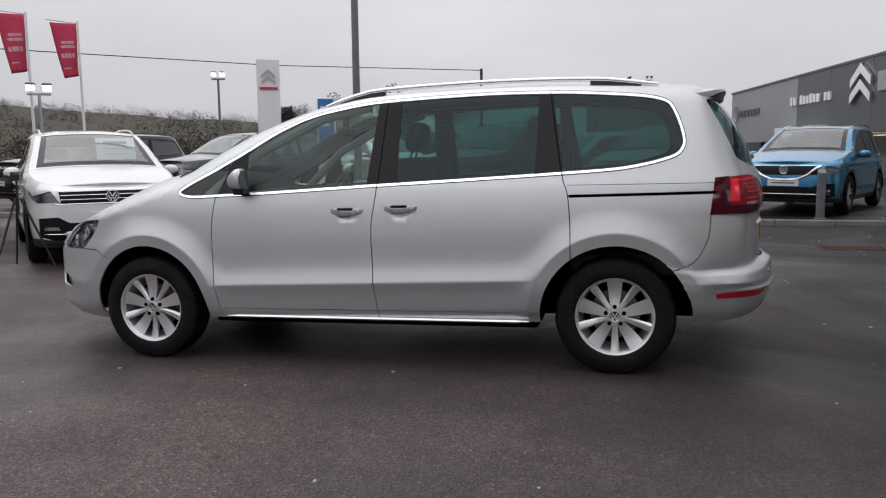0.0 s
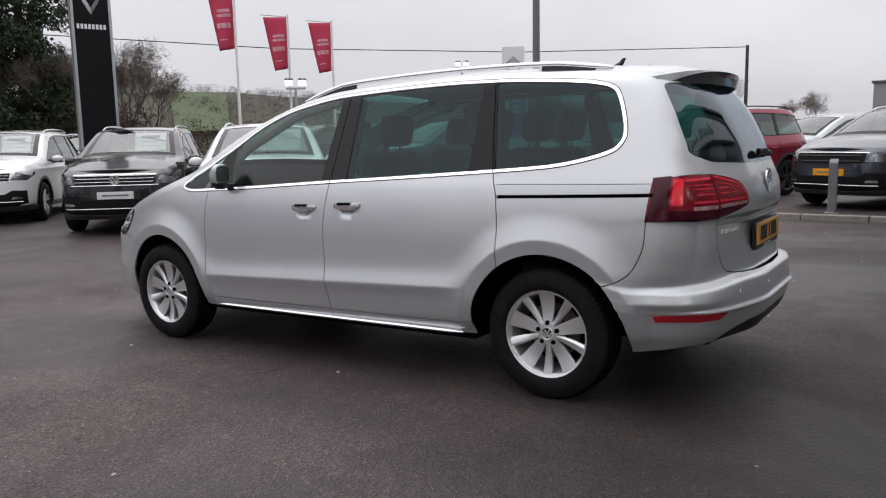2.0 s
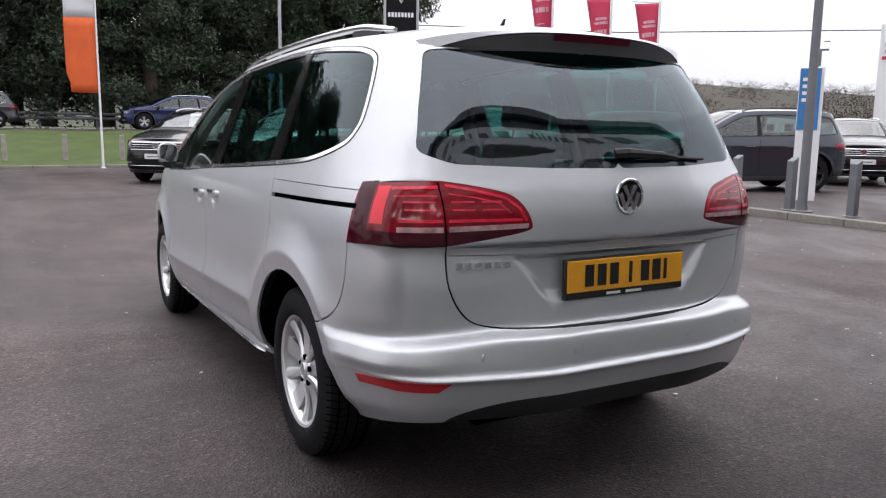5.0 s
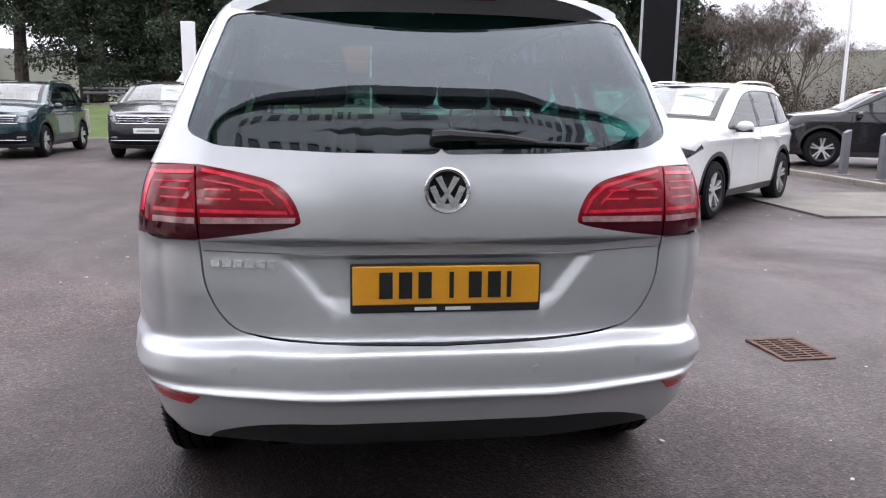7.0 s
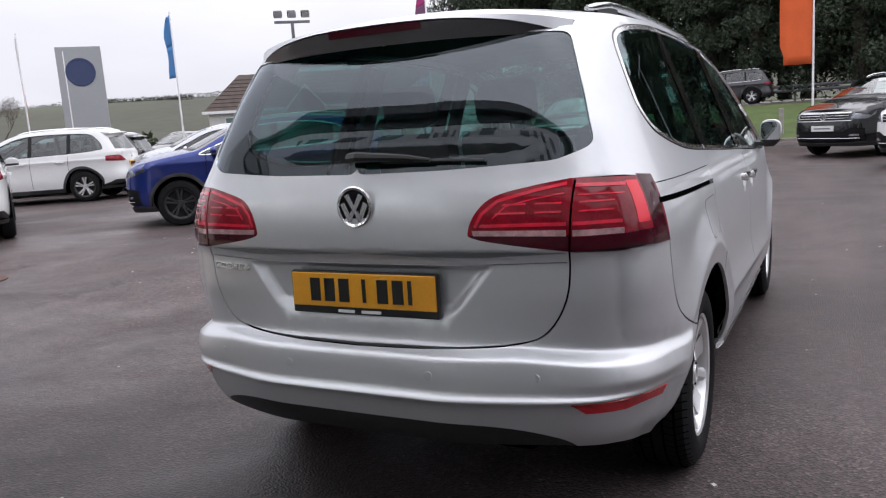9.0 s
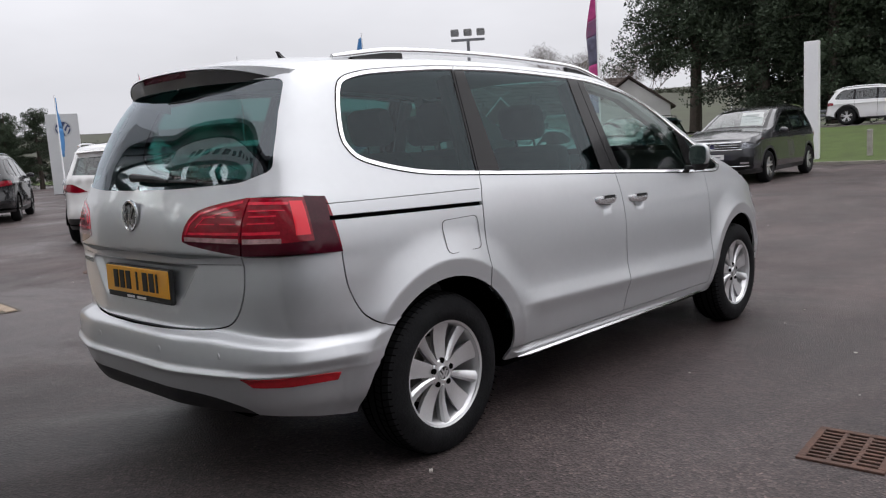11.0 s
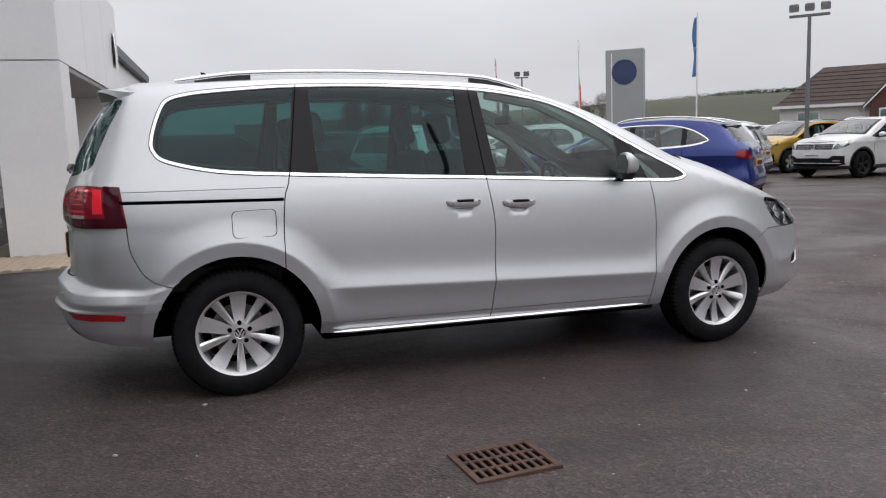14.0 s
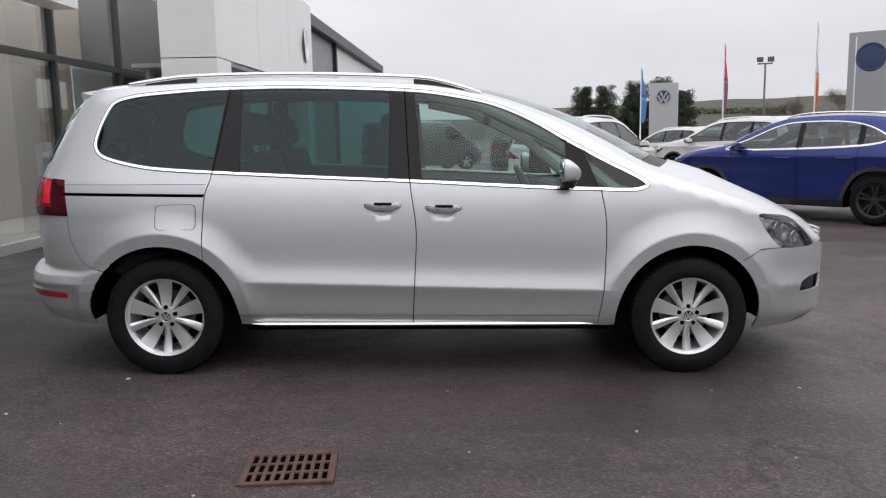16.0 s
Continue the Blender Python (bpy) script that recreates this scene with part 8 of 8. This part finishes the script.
t = totem("small_totem", "pale grey brand totem with a navy round emblem", -38.0, 12.8, 1.5, 0.4, 4.0, 1.2, mat("pale_sign_face", (0.50, 0.51, 0.52), 0.45, 0.1, vary=0.04, scale=1))
emblem("emblem", 0.42, Matrix.Translation((0, -0.21, 3.25)) @ Matrix.Rotation(math.pi, 4, "Z"), t, NAVY, STEEL)
t = totem("blue_notice", "blue and white notice board on legs", 10.75, 4.85, 0.40, 0.08, 2.45, -1.0, WHITE)
bm = bmesh.new()
box(bm, -0.19, 0.15, -0.055, -0.04, 1.35, 2.42)
nb = part("blue_panel", bm, BLUE_CLOTH, t, "bright blue panel")
for i in range(4):
    bm = bmesh.new()
    box(bm, -0.14, 0.02 + 0.03 * (i % 2), -0.06, -0.05, 2.2 - i * 0.12, 2.26 - i * 0.12)
    part("text_bar", bm, WHITE, nb)
bm = bmesh.new()
box(bm, -5.13, -4.72, 21.5, 21.72, 0.0, 3.66, 0.015)
tagged(part("white_post", bm, WHITE, None), "slim white sign pillar on the grass edge", "post")
feather(0.70, 20.55, 6.4, 0.85, 4.2, 0.3, ORANGE, WHITE_CLOTH, "white and orange feather flag on the grass edge", ("Approved", "Used"))
feather(-9.97, 17.77, 5.6, 0.46, 3.6, -0.3, PURPLE, PURPLE, "feather flag banded in pink, purple and grey beside the house",
        bands=((0.0, 0.20, PINK), (0.20, 0.34, PURPLE), (0.34, 0.58, SLATE), (0.58, 0.80, PINK), (0.80, 1.0, LILAC)))
feather(-18.6, 15.9, 5.45, 0.62, 2.1, -0.4, BLUE_CLOTH, BLUE_CLOTH, "blue feather flag on a white pole")
feather(-30.3, 13.2, 5.2, 0.55, 3.0, -0.6, PURPLE, RED_CLOTH, "red and dark feather flag among the parked cars")
feather(-24.7, 14.6, 5.3, 0.45, 3.6, -0.6, ORANGE, WHITE_CLOTH, "white and orange feather flag among the parked cars")
feather(-30.0, 9.4, 4.2, 0.6, 2.4, -0.6, BLUE_CLOTH, BLUE_CLOTH, "blue feather flag in the far yard")
proto = None
for i in range(16):
    x = -17.8 + i * 1.6
    if proto is None:
        proto = thing("verge_post", "short pale wooden post on the grass verge", "post", Matrix.Translation((x, 21.9, bank_z(x, 21.9) - 0.02)), "posts along the verge")
        bm = bmesh.new()
        box(bm, -0.07, 0.07, -0.07, 0.07, 0, 0.78, 0.015)
        part("post", bm, mat("weathered_wood", (0.33, 0.31, 0.28), 0.85, vary=0.25, scale=6), proto)
    else:
        copy_thing(proto, Matrix.Translation((x, 21.9, bank_z(x, 21.9) - 0.02)))

# tripod with a camera in front of the parked row
t = thing("tripod", "black camera tripod standing in front of parked cars", "tripod", Matrix.Translation((2.33, 5.30, 0)) @ Matrix.Rotation(0.4, 4, "Z"))
for k in range(3):
    a = 2 * math.pi * k / 3 + 0.5
    bm = bmesh.new()
    tube(bm, [(0.03 * math.cos(a), 0.03 * math.sin(a), 0.80), (0.36 * math.cos(a), 0.36 * math.sin(a), 0.0)], [0.016, 0.010], 8)
    part("leg", bm, BLACK, t)
bm = bmesh.new()
tube(bm, [(0, 0, 0.62), (0, 0, 1.00)], 0.014, 8)
part("column", bm, BLACK, t)
bm = bmesh.new()
box(bm, -0.05, 0.05, -0.05, 0.05, 1.00, 1.07, 0.01)
box(bm, -0.13, 0.10, -0.015, 0.015, 1.07, 1.10, 0.005)
part("head", bm, BLACK, t)


# ---- bungalow ----
def bungalow():
    o, u, w = Vector((-32.2, 31.4, 0)), Vector((0.77, 0.64, 0)), Vector((-0.64, 0.77, 0))
    m = Matrix(((u.x, w.x, 0, o.x), (u.y, w.y, 0, o.y), (0, 0, 1, 0), (0, 0, 0, 1)))
    b = thing("bungalow", "white rendered bungalow with a brown tiled roof and a porch gable", "house", m)
    L, D, E, R_ = 14.5, 7.5, 2.65, 4.95
    bm = bmesh.new()
    box(bm, 0.3, L - 0.3, 0.3, D - 0.3, 0, E)
    part("wall", bm, RENDER_WALL, b, "white rendered wall")
    bm = bmesh.new()
    e = [bm.verts.new(p) for p in ((0, 0, E), (L, 0, E), (L, D, E), (0, D, E), (2.2, D / 2, R_), (L, D / 2, R_))]
    for q in ((0, 1, 5, 4), (1, 2, 5), (2, 3, 4, 5), (3, 0, 4), (0, 3, 2, 1)):
        bm.faces.new([e[i] for i in q])
    rf = part("roof", bm, TILE_ROOF, b, "brown tiled roof")
    for k in range(9):
        bm = bmesh.new()
        f0 = k / 9.5
        box(bm, 2.2 * f0 + 0.05, L, -0.02, 0.02, -0.02, 0.03, 0, Matrix.Translation((0, D / 2 * f0, E + (R_ - E) * f0)))
        part("tile_course", bm, TILE_ROOF, rf)
    bm = bmesh.new()
    box(bm, 10.4, 10.62, D / 2 - 0.11, D / 2 + 0.11, R_ - 0.4, R_ + 0.65, 0.02)
    part("chimney", bm, RENDER_WALL, rf)
    bm = bmesh.new()
    box(bm, -0.05, L, -0.08, 0.02, E - 0.14, E + 0.02)
    part("gutter", bm, WHITE, b, "white gutter")
    bm = bmesh.new()
    prism(bm, [(4.95, 0), (7.05, 0), (7.05, 2.6), (6.0, 3.75), (4.95, 2.6)], -1.2, 1.9)
    part("porch", bm, mat("brown_boards", (0.11, 0.05, 0.035), 0.8, vary=0.25, scale=4), b, "brown boarded porch gable")
    for s in (-1, 1):
        bm = bmesh.new()
        prism(bm, [(6.0 + s * 1.35, 2.42), (6.0, 3.92), (6.0, 3.80), (6.0 + s * 1.35, 2.30)], -1.32, -1.2)
        part("barge_board", bm, WHITE, b, "white barge board")
        bm = bmesh.new()
        prism(bm, [(6.0 + s * 1.35, 2.44), (6.0, 3.94), (6.0, 4.0), (6.0 + s * 1.38, 2.48)], -1.3, 2.2)
        part("porch_roof", bm, TILE_ROOF, b, "brown tiled porch roof")
    for x0, x1 in ((1.2, 2.4), (7.6, 9.0), (10.2, 11.6), (12.3, 13.4), (5.4, 6.6)):
        y = 0.29 if x0 != 5.4 else -1.21
        bm = bmesh.new()
        box(bm, x0, x1, y - 0.05, y + 0.02, 1.0, 2.3, 0.02)
        wd = part("window", bm, WHITE, b, "white framed window")
        bm = bmesh.new()
        box(bm, x0 + 0.07, (x0 + x1) / 2 - 0.03, y - 0.06, y - 0.045, 1.08, 2.22)
        part("pane", bm, GLASS_P, wd)
        bm = bmesh.new()
        box(bm, (x0 + x1) / 2 + 0.03, x1 - 0.07, y - 0.06, y - 0.045, 1.08, 2.22)
        part("pane", bm, GLASS_P, wd)
    m2 = Matrix(((0.86, -0.5, 0, -20.8), (0.5, 0.86, 0, 34.6), (0, 0, 1, 0), (0, 0, 0, 1)))
    g = thing("cottage", "small white gabled house among the conifers", "house", m2)
    bm = bmesh.new()
    prism(bm, [(0, 0), (4.4, 0), (4.4, 2.7), (2.2, 4.2), (0, 2.7)], 0, 7)
    part("wall", bm, RENDER_WALL, g, "white gable wall")
    for s in (0, 1):
        bm = bmesh.new()
        pts = [(-0.25, 2.5), (2.2, 4.3), (2.2, 4.42), (-0.25, 2.62)]
        prism(bm, [(p if s == 0 else 4.4 - p, z) for p, z in pts], -0.25, 7.2)
        part("roof", bm, TILE_ROOF, g, "brown tiled roof")
    bm = bmesh.new()
    box(bm, 2.7, 3.5, -0.04, 0.02, 1.2, 2.1, 0.01)
    part("window", bm, PIANO, g)


bungalow()


# ---- trees, hills, woods ----
def conifer(h, spread, seed, low=0.12, limbs=95):
    """A broad dark conifer: trunk, drooping limbs and a ragged crown of needle sprays."""
    t = thing("conifer", "tall dense dark green conifer", "tree", None, "conifers along the road")
    r = random.Random(seed)
    bm = bmesh.new()
    tube(bm, [(0, 0, 0), (0.1, 0.05, h * 0.35), (0.0, 0.1, h * 0.7), (0, 0, h)], [0.32, 0.24, 0.14, 0.03], 9)
    bl = bmesh.new()
    balls = []
    for i in range(limbs):
        z = h * (low + (0.98 - low) * (i / limbs))
        k = 1 - ((z / h) - low) / (1.02 - low)
        reach = spread * (0.35 + 0.65 * k) * r.uniform(0.55, 1.12)
        a = r.uniform(0, 2 * math.pi)
        tip = Vector((math.cos(a) * reach, math.sin(a) * reach, z - 0.12 * reach + r.uniform(-0.2, 0.3)))
        if i % 2 == 0:
            tube(bl, [(0, 0, z), tuple(tip * 0.5 + Vector((0, 0, z * 0.5 + 0.1))), tuple(tip)], [0.06, 0.04, 0.012], 5)
        for q in (0.45, 0.75, 1.0):
            c = Vector((0, 0, z)).lerp(tip, q)
            balls.append((c.x, c.y, c.z, 0.42 + 0.24 * r.random(), 115))
    part("trunk", bm, BARK, t, "", True)
    tagged(part("branchwork", bl, BARK, t), kind="stuff")
    part("crown", leaf_cloud(balls, 0.088, seed), NEEDLE, t, "dark green needles")
    return t


protos = [conifer(11.5, 3.2, 1), conifer(10.2, 2.9, 2), conifer(12.5, 3.4, 3)]
pine = conifer(12.0, 3.9, 4, 0.30, 190)


def planted(x, y, k=1.06):
    """A tree's place on the bank beyond the road."""
    x, y = 3 + (x - 3) * 1.14, -2 + (y + 2) * 1.14
    return Matrix.Translation((x, y, bank_z(x, y) + 0.08)) @ Matrix.Scale(k, 4)


pine.matrix_world = planted(-13.3, 32.0)
copy_thing(pine, planted(-10.9, 32.8) @ Matrix.Rotation(2.1, 4, "Z"))
rng = random.Random(11)
for k, p_ in enumerate(protos):
    p_.matrix_world = planted(-9.9 + 1.6 * k, 31.2 + 1.5 * k)
for i in range(13):
    x = -7.0 + i * 1.87
    copy_thing(protos[i % 3], planted(x, 31.0 + rng.uniform(-0.5, 1.6)) @ Matrix.Rotation(rng.uniform(0, 6.2), 4, "Z"))
for i in range(7):
    copy_thing(protos[(i + 1) % 3], planted(-8 + i * 3.7, 35.0 + rng.uniform(-0.5, 1.0)) @ Matrix.Rotation(rng.uniform(0, 6.2), 4, "Z"))
for i, (x, y) in enumerate(((-53, 13), (-52.3, 14.8), (-51.8, 16.6), (-54, 11.4), (-51.4, 18.2), (-55, 15.8))):
    c = copy_thing(protos[i % 3], Matrix.Translation((x, y, 0)) @ Matrix.Rotation(i, 4, "Z"))
    c.scale = (0.52, 0.52, 0.42)
for i, (x, y) in enumerate(((38.5, 19.5), (40, 19.0))):
    c = copy_thing(protos[i % 3], Matrix.Translation((x, y, 0)) @ Matrix.Rotation(i, 4, "Z"))
    c.scale = (0.40, 0.40, 0.40)
bm = leaf_cloud([(-12.5 + 0.46 * i, 35.3 + 0.25 * math.sin(i), 1.25 + 0.5 * (i % 3), 0.75, 90) for i in range(62)], 0.09, 77)
tagged(part("hedge", bm, NEEDLE, None), "ragged dark evergreen hedge under the conifers", "hedge", kind="stuff")


def bare_tree(h, seed, label="leafless winter tree with fine bare branches"):
    t = thing("bare_tree", label, "tree", None, "bare winter trees")
    r = random.Random(seed)
    bt, bb, tips = bmesh.new(), bmesh.new(), []

    def grow(p, d, ln, rad, depth):
        q = p + d * ln
        tube(bt if depth < 1 else bb, [p, p.lerp(q, 0.5) + Vector((r.uniform(-1, 1), r.uniform(-1, 1), 0)) * ln * 0.06, q], [rad, rad * 0.85, rad * 0.65], 6 if depth < 2 else 4 if depth < 4 else 3, depth < 1)
        if depth >= 5:
            tips.append((q.x, q.y, q.z, h * 0.045, 9))
            return
        for _ in range(3 if depth < 4 else 4):
            a = Vector((r.uniform(-1, 1), r.uniform(-1, 1), r.uniform(0.0, 1.0))).normalized()
            grow(p.lerp(q, r.uniform(0.55, 1.0)), (d * 0.75 + a * 0.72).normalized(), ln * r.uniform(0.6, 0.8), rad * 0.55, depth + 1)
    grow(Vector((0, 0, 0)), Vector((0, 0, 1)), h * 0.30, h * 0.011, 0)
    part("trunk", bt, BARK, t)
    part("crown", bb, TWIG, t, "fine bare branches")
    part("crown_haze", leaf_cloud(tips, 0.24, seed + 50, 0.035), TWIG, t, "haze of thin twigs")
    return t


bp = [bare_tree(9.0, 5), bare_tree(8.0, 8)]
bp[0].matrix_world = Matrix.Translation((21.5, 33.5, 0))
bp[1].matrix_world = Matrix.Translation((18.5, 33.2, 0))
for i, (x, y, s) in enumerate(((20.0, 32.5, 0.95), (19.0, 34.8, 1.0), (22.6, 33.0, 0.85), (17.6, 36.6, 1.05), (44.7, 9.4, 0.72), (43.1, 14.1, 0.62), (49.8, 22.3, 0.66), (-44.8, 22.8, 0.55), (19.5, 36, 1.0), (30.2, 45.8, 1.15), (25.5, 46, 1.1), (27.5, 47, 1.0), (55, 5.5, 0.62), (58, 8, 0.6), (-26.5, 40.7, 1.1), (-20.5, 40.0, 1.0), (-41, 24.5, 0.62), (-46, 22.0, 0.5), (48, 22, 0.7), (52, 19, 0.75), (55, 16, 0.7), (15.5, 36, 0.95))):
    c = copy_thing(bp[i % 2], Matrix.Translation((x, y, 0)) @ Matrix.Rotation(i * 1.7, 4, "Z"))
    c.scale = (s, s, s)


def hill(name, az0, az1, r0, r1, heights, material, label, steps=48):
    """A hillside seen across the valley, its crest height given along the way."""
    v, f, rows_ = [], [], 14
    for i in range(steps + 1):
        t_ = i / steps
        a = radians(az0 + (az1 - az0) * t_)
        top = lerp(heights, t_) * (1 + 0.05 * noise.noise(Vector((i * 0.35, 3.1, 0))))
        for j in range(rows_ + 1):
            q = j / rows_
            r = r0 + (r1 - r0) * q
            z = top * (math.sin(q * math.pi / 2) ** 1.3) + 0.03 * top * noise.noise(Vector((i * 0.5, j * 0.6, 7)))
            v.append((r * math.cos(a), r * math.sin(a), z - 0.5 * (1 - q)))
    for i in range(steps):
        for j in range(rows_):
            a = i * (rows_ + 1) + j
            f.append((a, a + 1, a + rows_ + 2, a + rows_ + 1))
    return tagged(mesh_ob(name, v, f, material, smooth=True), label, "hill", kind="structure")


hill("hillside", 12, 75, 110, 320, [(0, 8), (0.2, 12), (0.45, 17), (0.62, 21), (1, 16)], mat("winter_hillside", (0.055, 0.052, 0.030), 0.95, second=(0.034, 0.026, 0.020), scale=0.03, bump=0.5, bscale=0.5), "brown and green winter hillside with fields")
v, f = [], []
for i in range(13):
    for j in range(7):
        az, q = 48.9 + 3.8 * i / 12, 0.15 + 0.45 * j / 6
        a, r = radians(az), 110 + 210 * q
        v.append((r * math.cos(a), r * math.sin(a), lerp([(0, 8), (0.2, 12), (0.45, 17), (0.62, 21), (1, 16)], (az - 12) / 63) * math.sin(q * math.pi / 2) ** 1.3 + 0.55))
for i in range(12):
    for j in range(6):
        a = i * 7 + j
        f.append((a, a + 1, a + 8, a + 7))
tagged(mesh_ob("pasture", v, f, mat("green_pasture", (0.078, 0.105, 0.040), 0.95, second=(0.050, 0.062, 0.030), scale=0.06), smooth=True), "bright green pasture on the hillside", "field", kind="structure")
hill("hillside_far", 112, 176, 180, 420, [(0, 22), (0.35, 20), (0.6, 17.5), (1, 14)], FIELD, "low green and brown hill across the valley")
hill("hillside_rest", 176, 372, 260, 500, [(0, 12), (1, 9)], FIELD, "low distant hills", 40)
hill("hillside_north", 75, 112, 200, 420, [(0, 20), (1, 22)], FIELD, "low distant hills", 20)
HILL_E = [(0, 8), (0.2, 12), (0.45, 17), (0.62, 21), (1, 16)]
HILL_W = [(0, 22), (0.35, 20), (0.6, 17.5), (1, 14)]


def on_hill(az, q, az0, az1, r0, r1, heights):
    """A place on a hillside: azimuth in degrees, q from its foot (0) to its crest (1)."""
    a, r = radians(az), r0 + (r1 - r0) * q
    return r * math.cos(a), r * math.sin(a), lerp(heights, (az - az0) / (az1 - az0)) * math.sin(q * math.pi / 2) ** 1.3


balls = []
rng = random.Random(3)
for i in range(420):
    x, y, z = on_hill(rng.uniform(14, 62), rng.uniform(0.05, 0.97), 12, 75, 110, 320, HILL_E)
    balls.append((x, y, z + 0.3, rng.uniform(1.5, 3.4), 210))
for i in range(130):
    x, y, z = on_hill(14 + 50 * i / 130, 0.995, 12, 75, 110, 320, HILL_E)
    if rng.random() < 0.7:
        balls.append((x, y, z + rng.uniform(-0.3, 1.0), rng.uniform(0.9, 2.3), 190))
tagged(part("far_woods", leaf_cloud(balls, 0.15, 21), WOOD_BROWN, None), "bare brown woodland on the far hillside", "woods", kind="stuff")
balls = []
for i in range(190):
    a, r = radians(rng.uniform(14, 58)), rng.uniform(60, 110)
    balls.append((r * math.cos(a), r * math.sin(a), rng.uniform(0.4, 2.2), rng.uniform(0.9, 2.0), 260))
THICKET = mat("winter_thicket", (0.085, 0.062, 0.044), 0.95, second=(0.040, 0.034, 0.022), scale=0.5, island=0.35)
near = []
for i in range(120):
    a, r = radians(57.0 + 9.5 * i / 120 + rng.uniform(-0.3, 0.3)), 38.5 + rng.uniform(-1.5, 2.5)
    top = 2.2 + 1.3 * noise.noise(Vector((i * 0.11, 5.0, 0)))
    near.append((r * math.cos(a), r * math.sin(a), rng.uniform(0.4, top), rng.uniform(0.7, 1.2), 260))
for x, y, z, r, n in ((42.3, 16.1, 1.6, 1.5, 520), (43.0, 14.6, 2.6, 1.5, 520), (43.2, 13.6, 3.2, 1.3, 420), (44.0, 12.0, 1.6, 1.3, 420), (42.9, 15.2, 1.2, 1.6, 520), (43.8, 12.8, 1.4, 1.5, 420), (45.9, 30.0, 2.2, 1.7, 520), (46.5, 28.8, 2.6, 1.7, 520), (47.1, 27.7, 2.1, 1.6, 520), (33.2, 44.0, 1.6, 1.7, 420), (34.0, 43.1, 1.3, 1.5, 380)):
    near.append((x, y, z, r, n))
near += [(41.0, 16.6, 3.5, 0.9, 320), (41.2, 16.4, 4.4, 0.6, 170), (40.8, 16.8, 2.4, 1.1, 360), (43.9, 13.9, 4.4, 0.9, 280), (44.1, 13.5, 5.1, 0.6, 150)]
tagged(part("thicket", leaf_cloud(near, 0.085, 41), THICKET, None), "tangled brown winter thicket behind the parked cars", "thicket", kind="stuff")
tagged(part("valley_scrub", leaf_cloud(balls, 0.11, 22), WOOD_BROWN, None), "brown winter scrub beyond the car yards", "scrub", kind="stuff")
balls = []
for k in range(9):
    az, q = rng.uniform(118, 168), rng.uniform(0.2, 0.9)
    daz, dq = rng.uniform(-0.3, 0.3), rng.uniform(-0.008, 0.008)
    for i in range(40):
        q2, az2 = min(0.98, max(0.05, q + dq * i)), az + daz * i
        if 113 < az2 < 175:
            x, y, z = on_hill(az2, q2, 112, 176, 180, 420, HILL_W)
            balls.append((x, y, z + 0.1, rng.uniform(1.2, 2.2), 110))
for i in range(70):
    a, r = radians(rng.uniform(136, 174)), rng.uniform(62, 100)
    balls.append((r * math.cos(a), r * math.sin(a), rng.uniform(0.3, 1.2), rng.uniform(0.7, 1.5), 80))
tagged(part("far_hedgerows", leaf_cloud(balls, 0.30, 23), WOOD_GREEN, None), "dark hedgerows on the far hill", "hedges", kind="stuff")


# crash barrier on the far side of the raised road
t = thing("crash_barrier", "galvanised steel crash barrier along the raised road", "barrier")
for k in range(2):
    bm = bmesh.new()
    tube(bm, [(-12.0, 34.3, 1.50 + 0.20 * k), (9.0, 34.3, 1.50 + 0.20 * k)], 0.065, 8)
    part("rail", bm, GREY_POST, t)
for k in range(10):
    bm = bmesh.new()
    box(bm, -11.9 + 2.3 * k, -11.8 + 2.3 * k, 34.36, 34.48, 1.0, 1.72, 0.01)
    part("post", bm, GREY_POST, t)
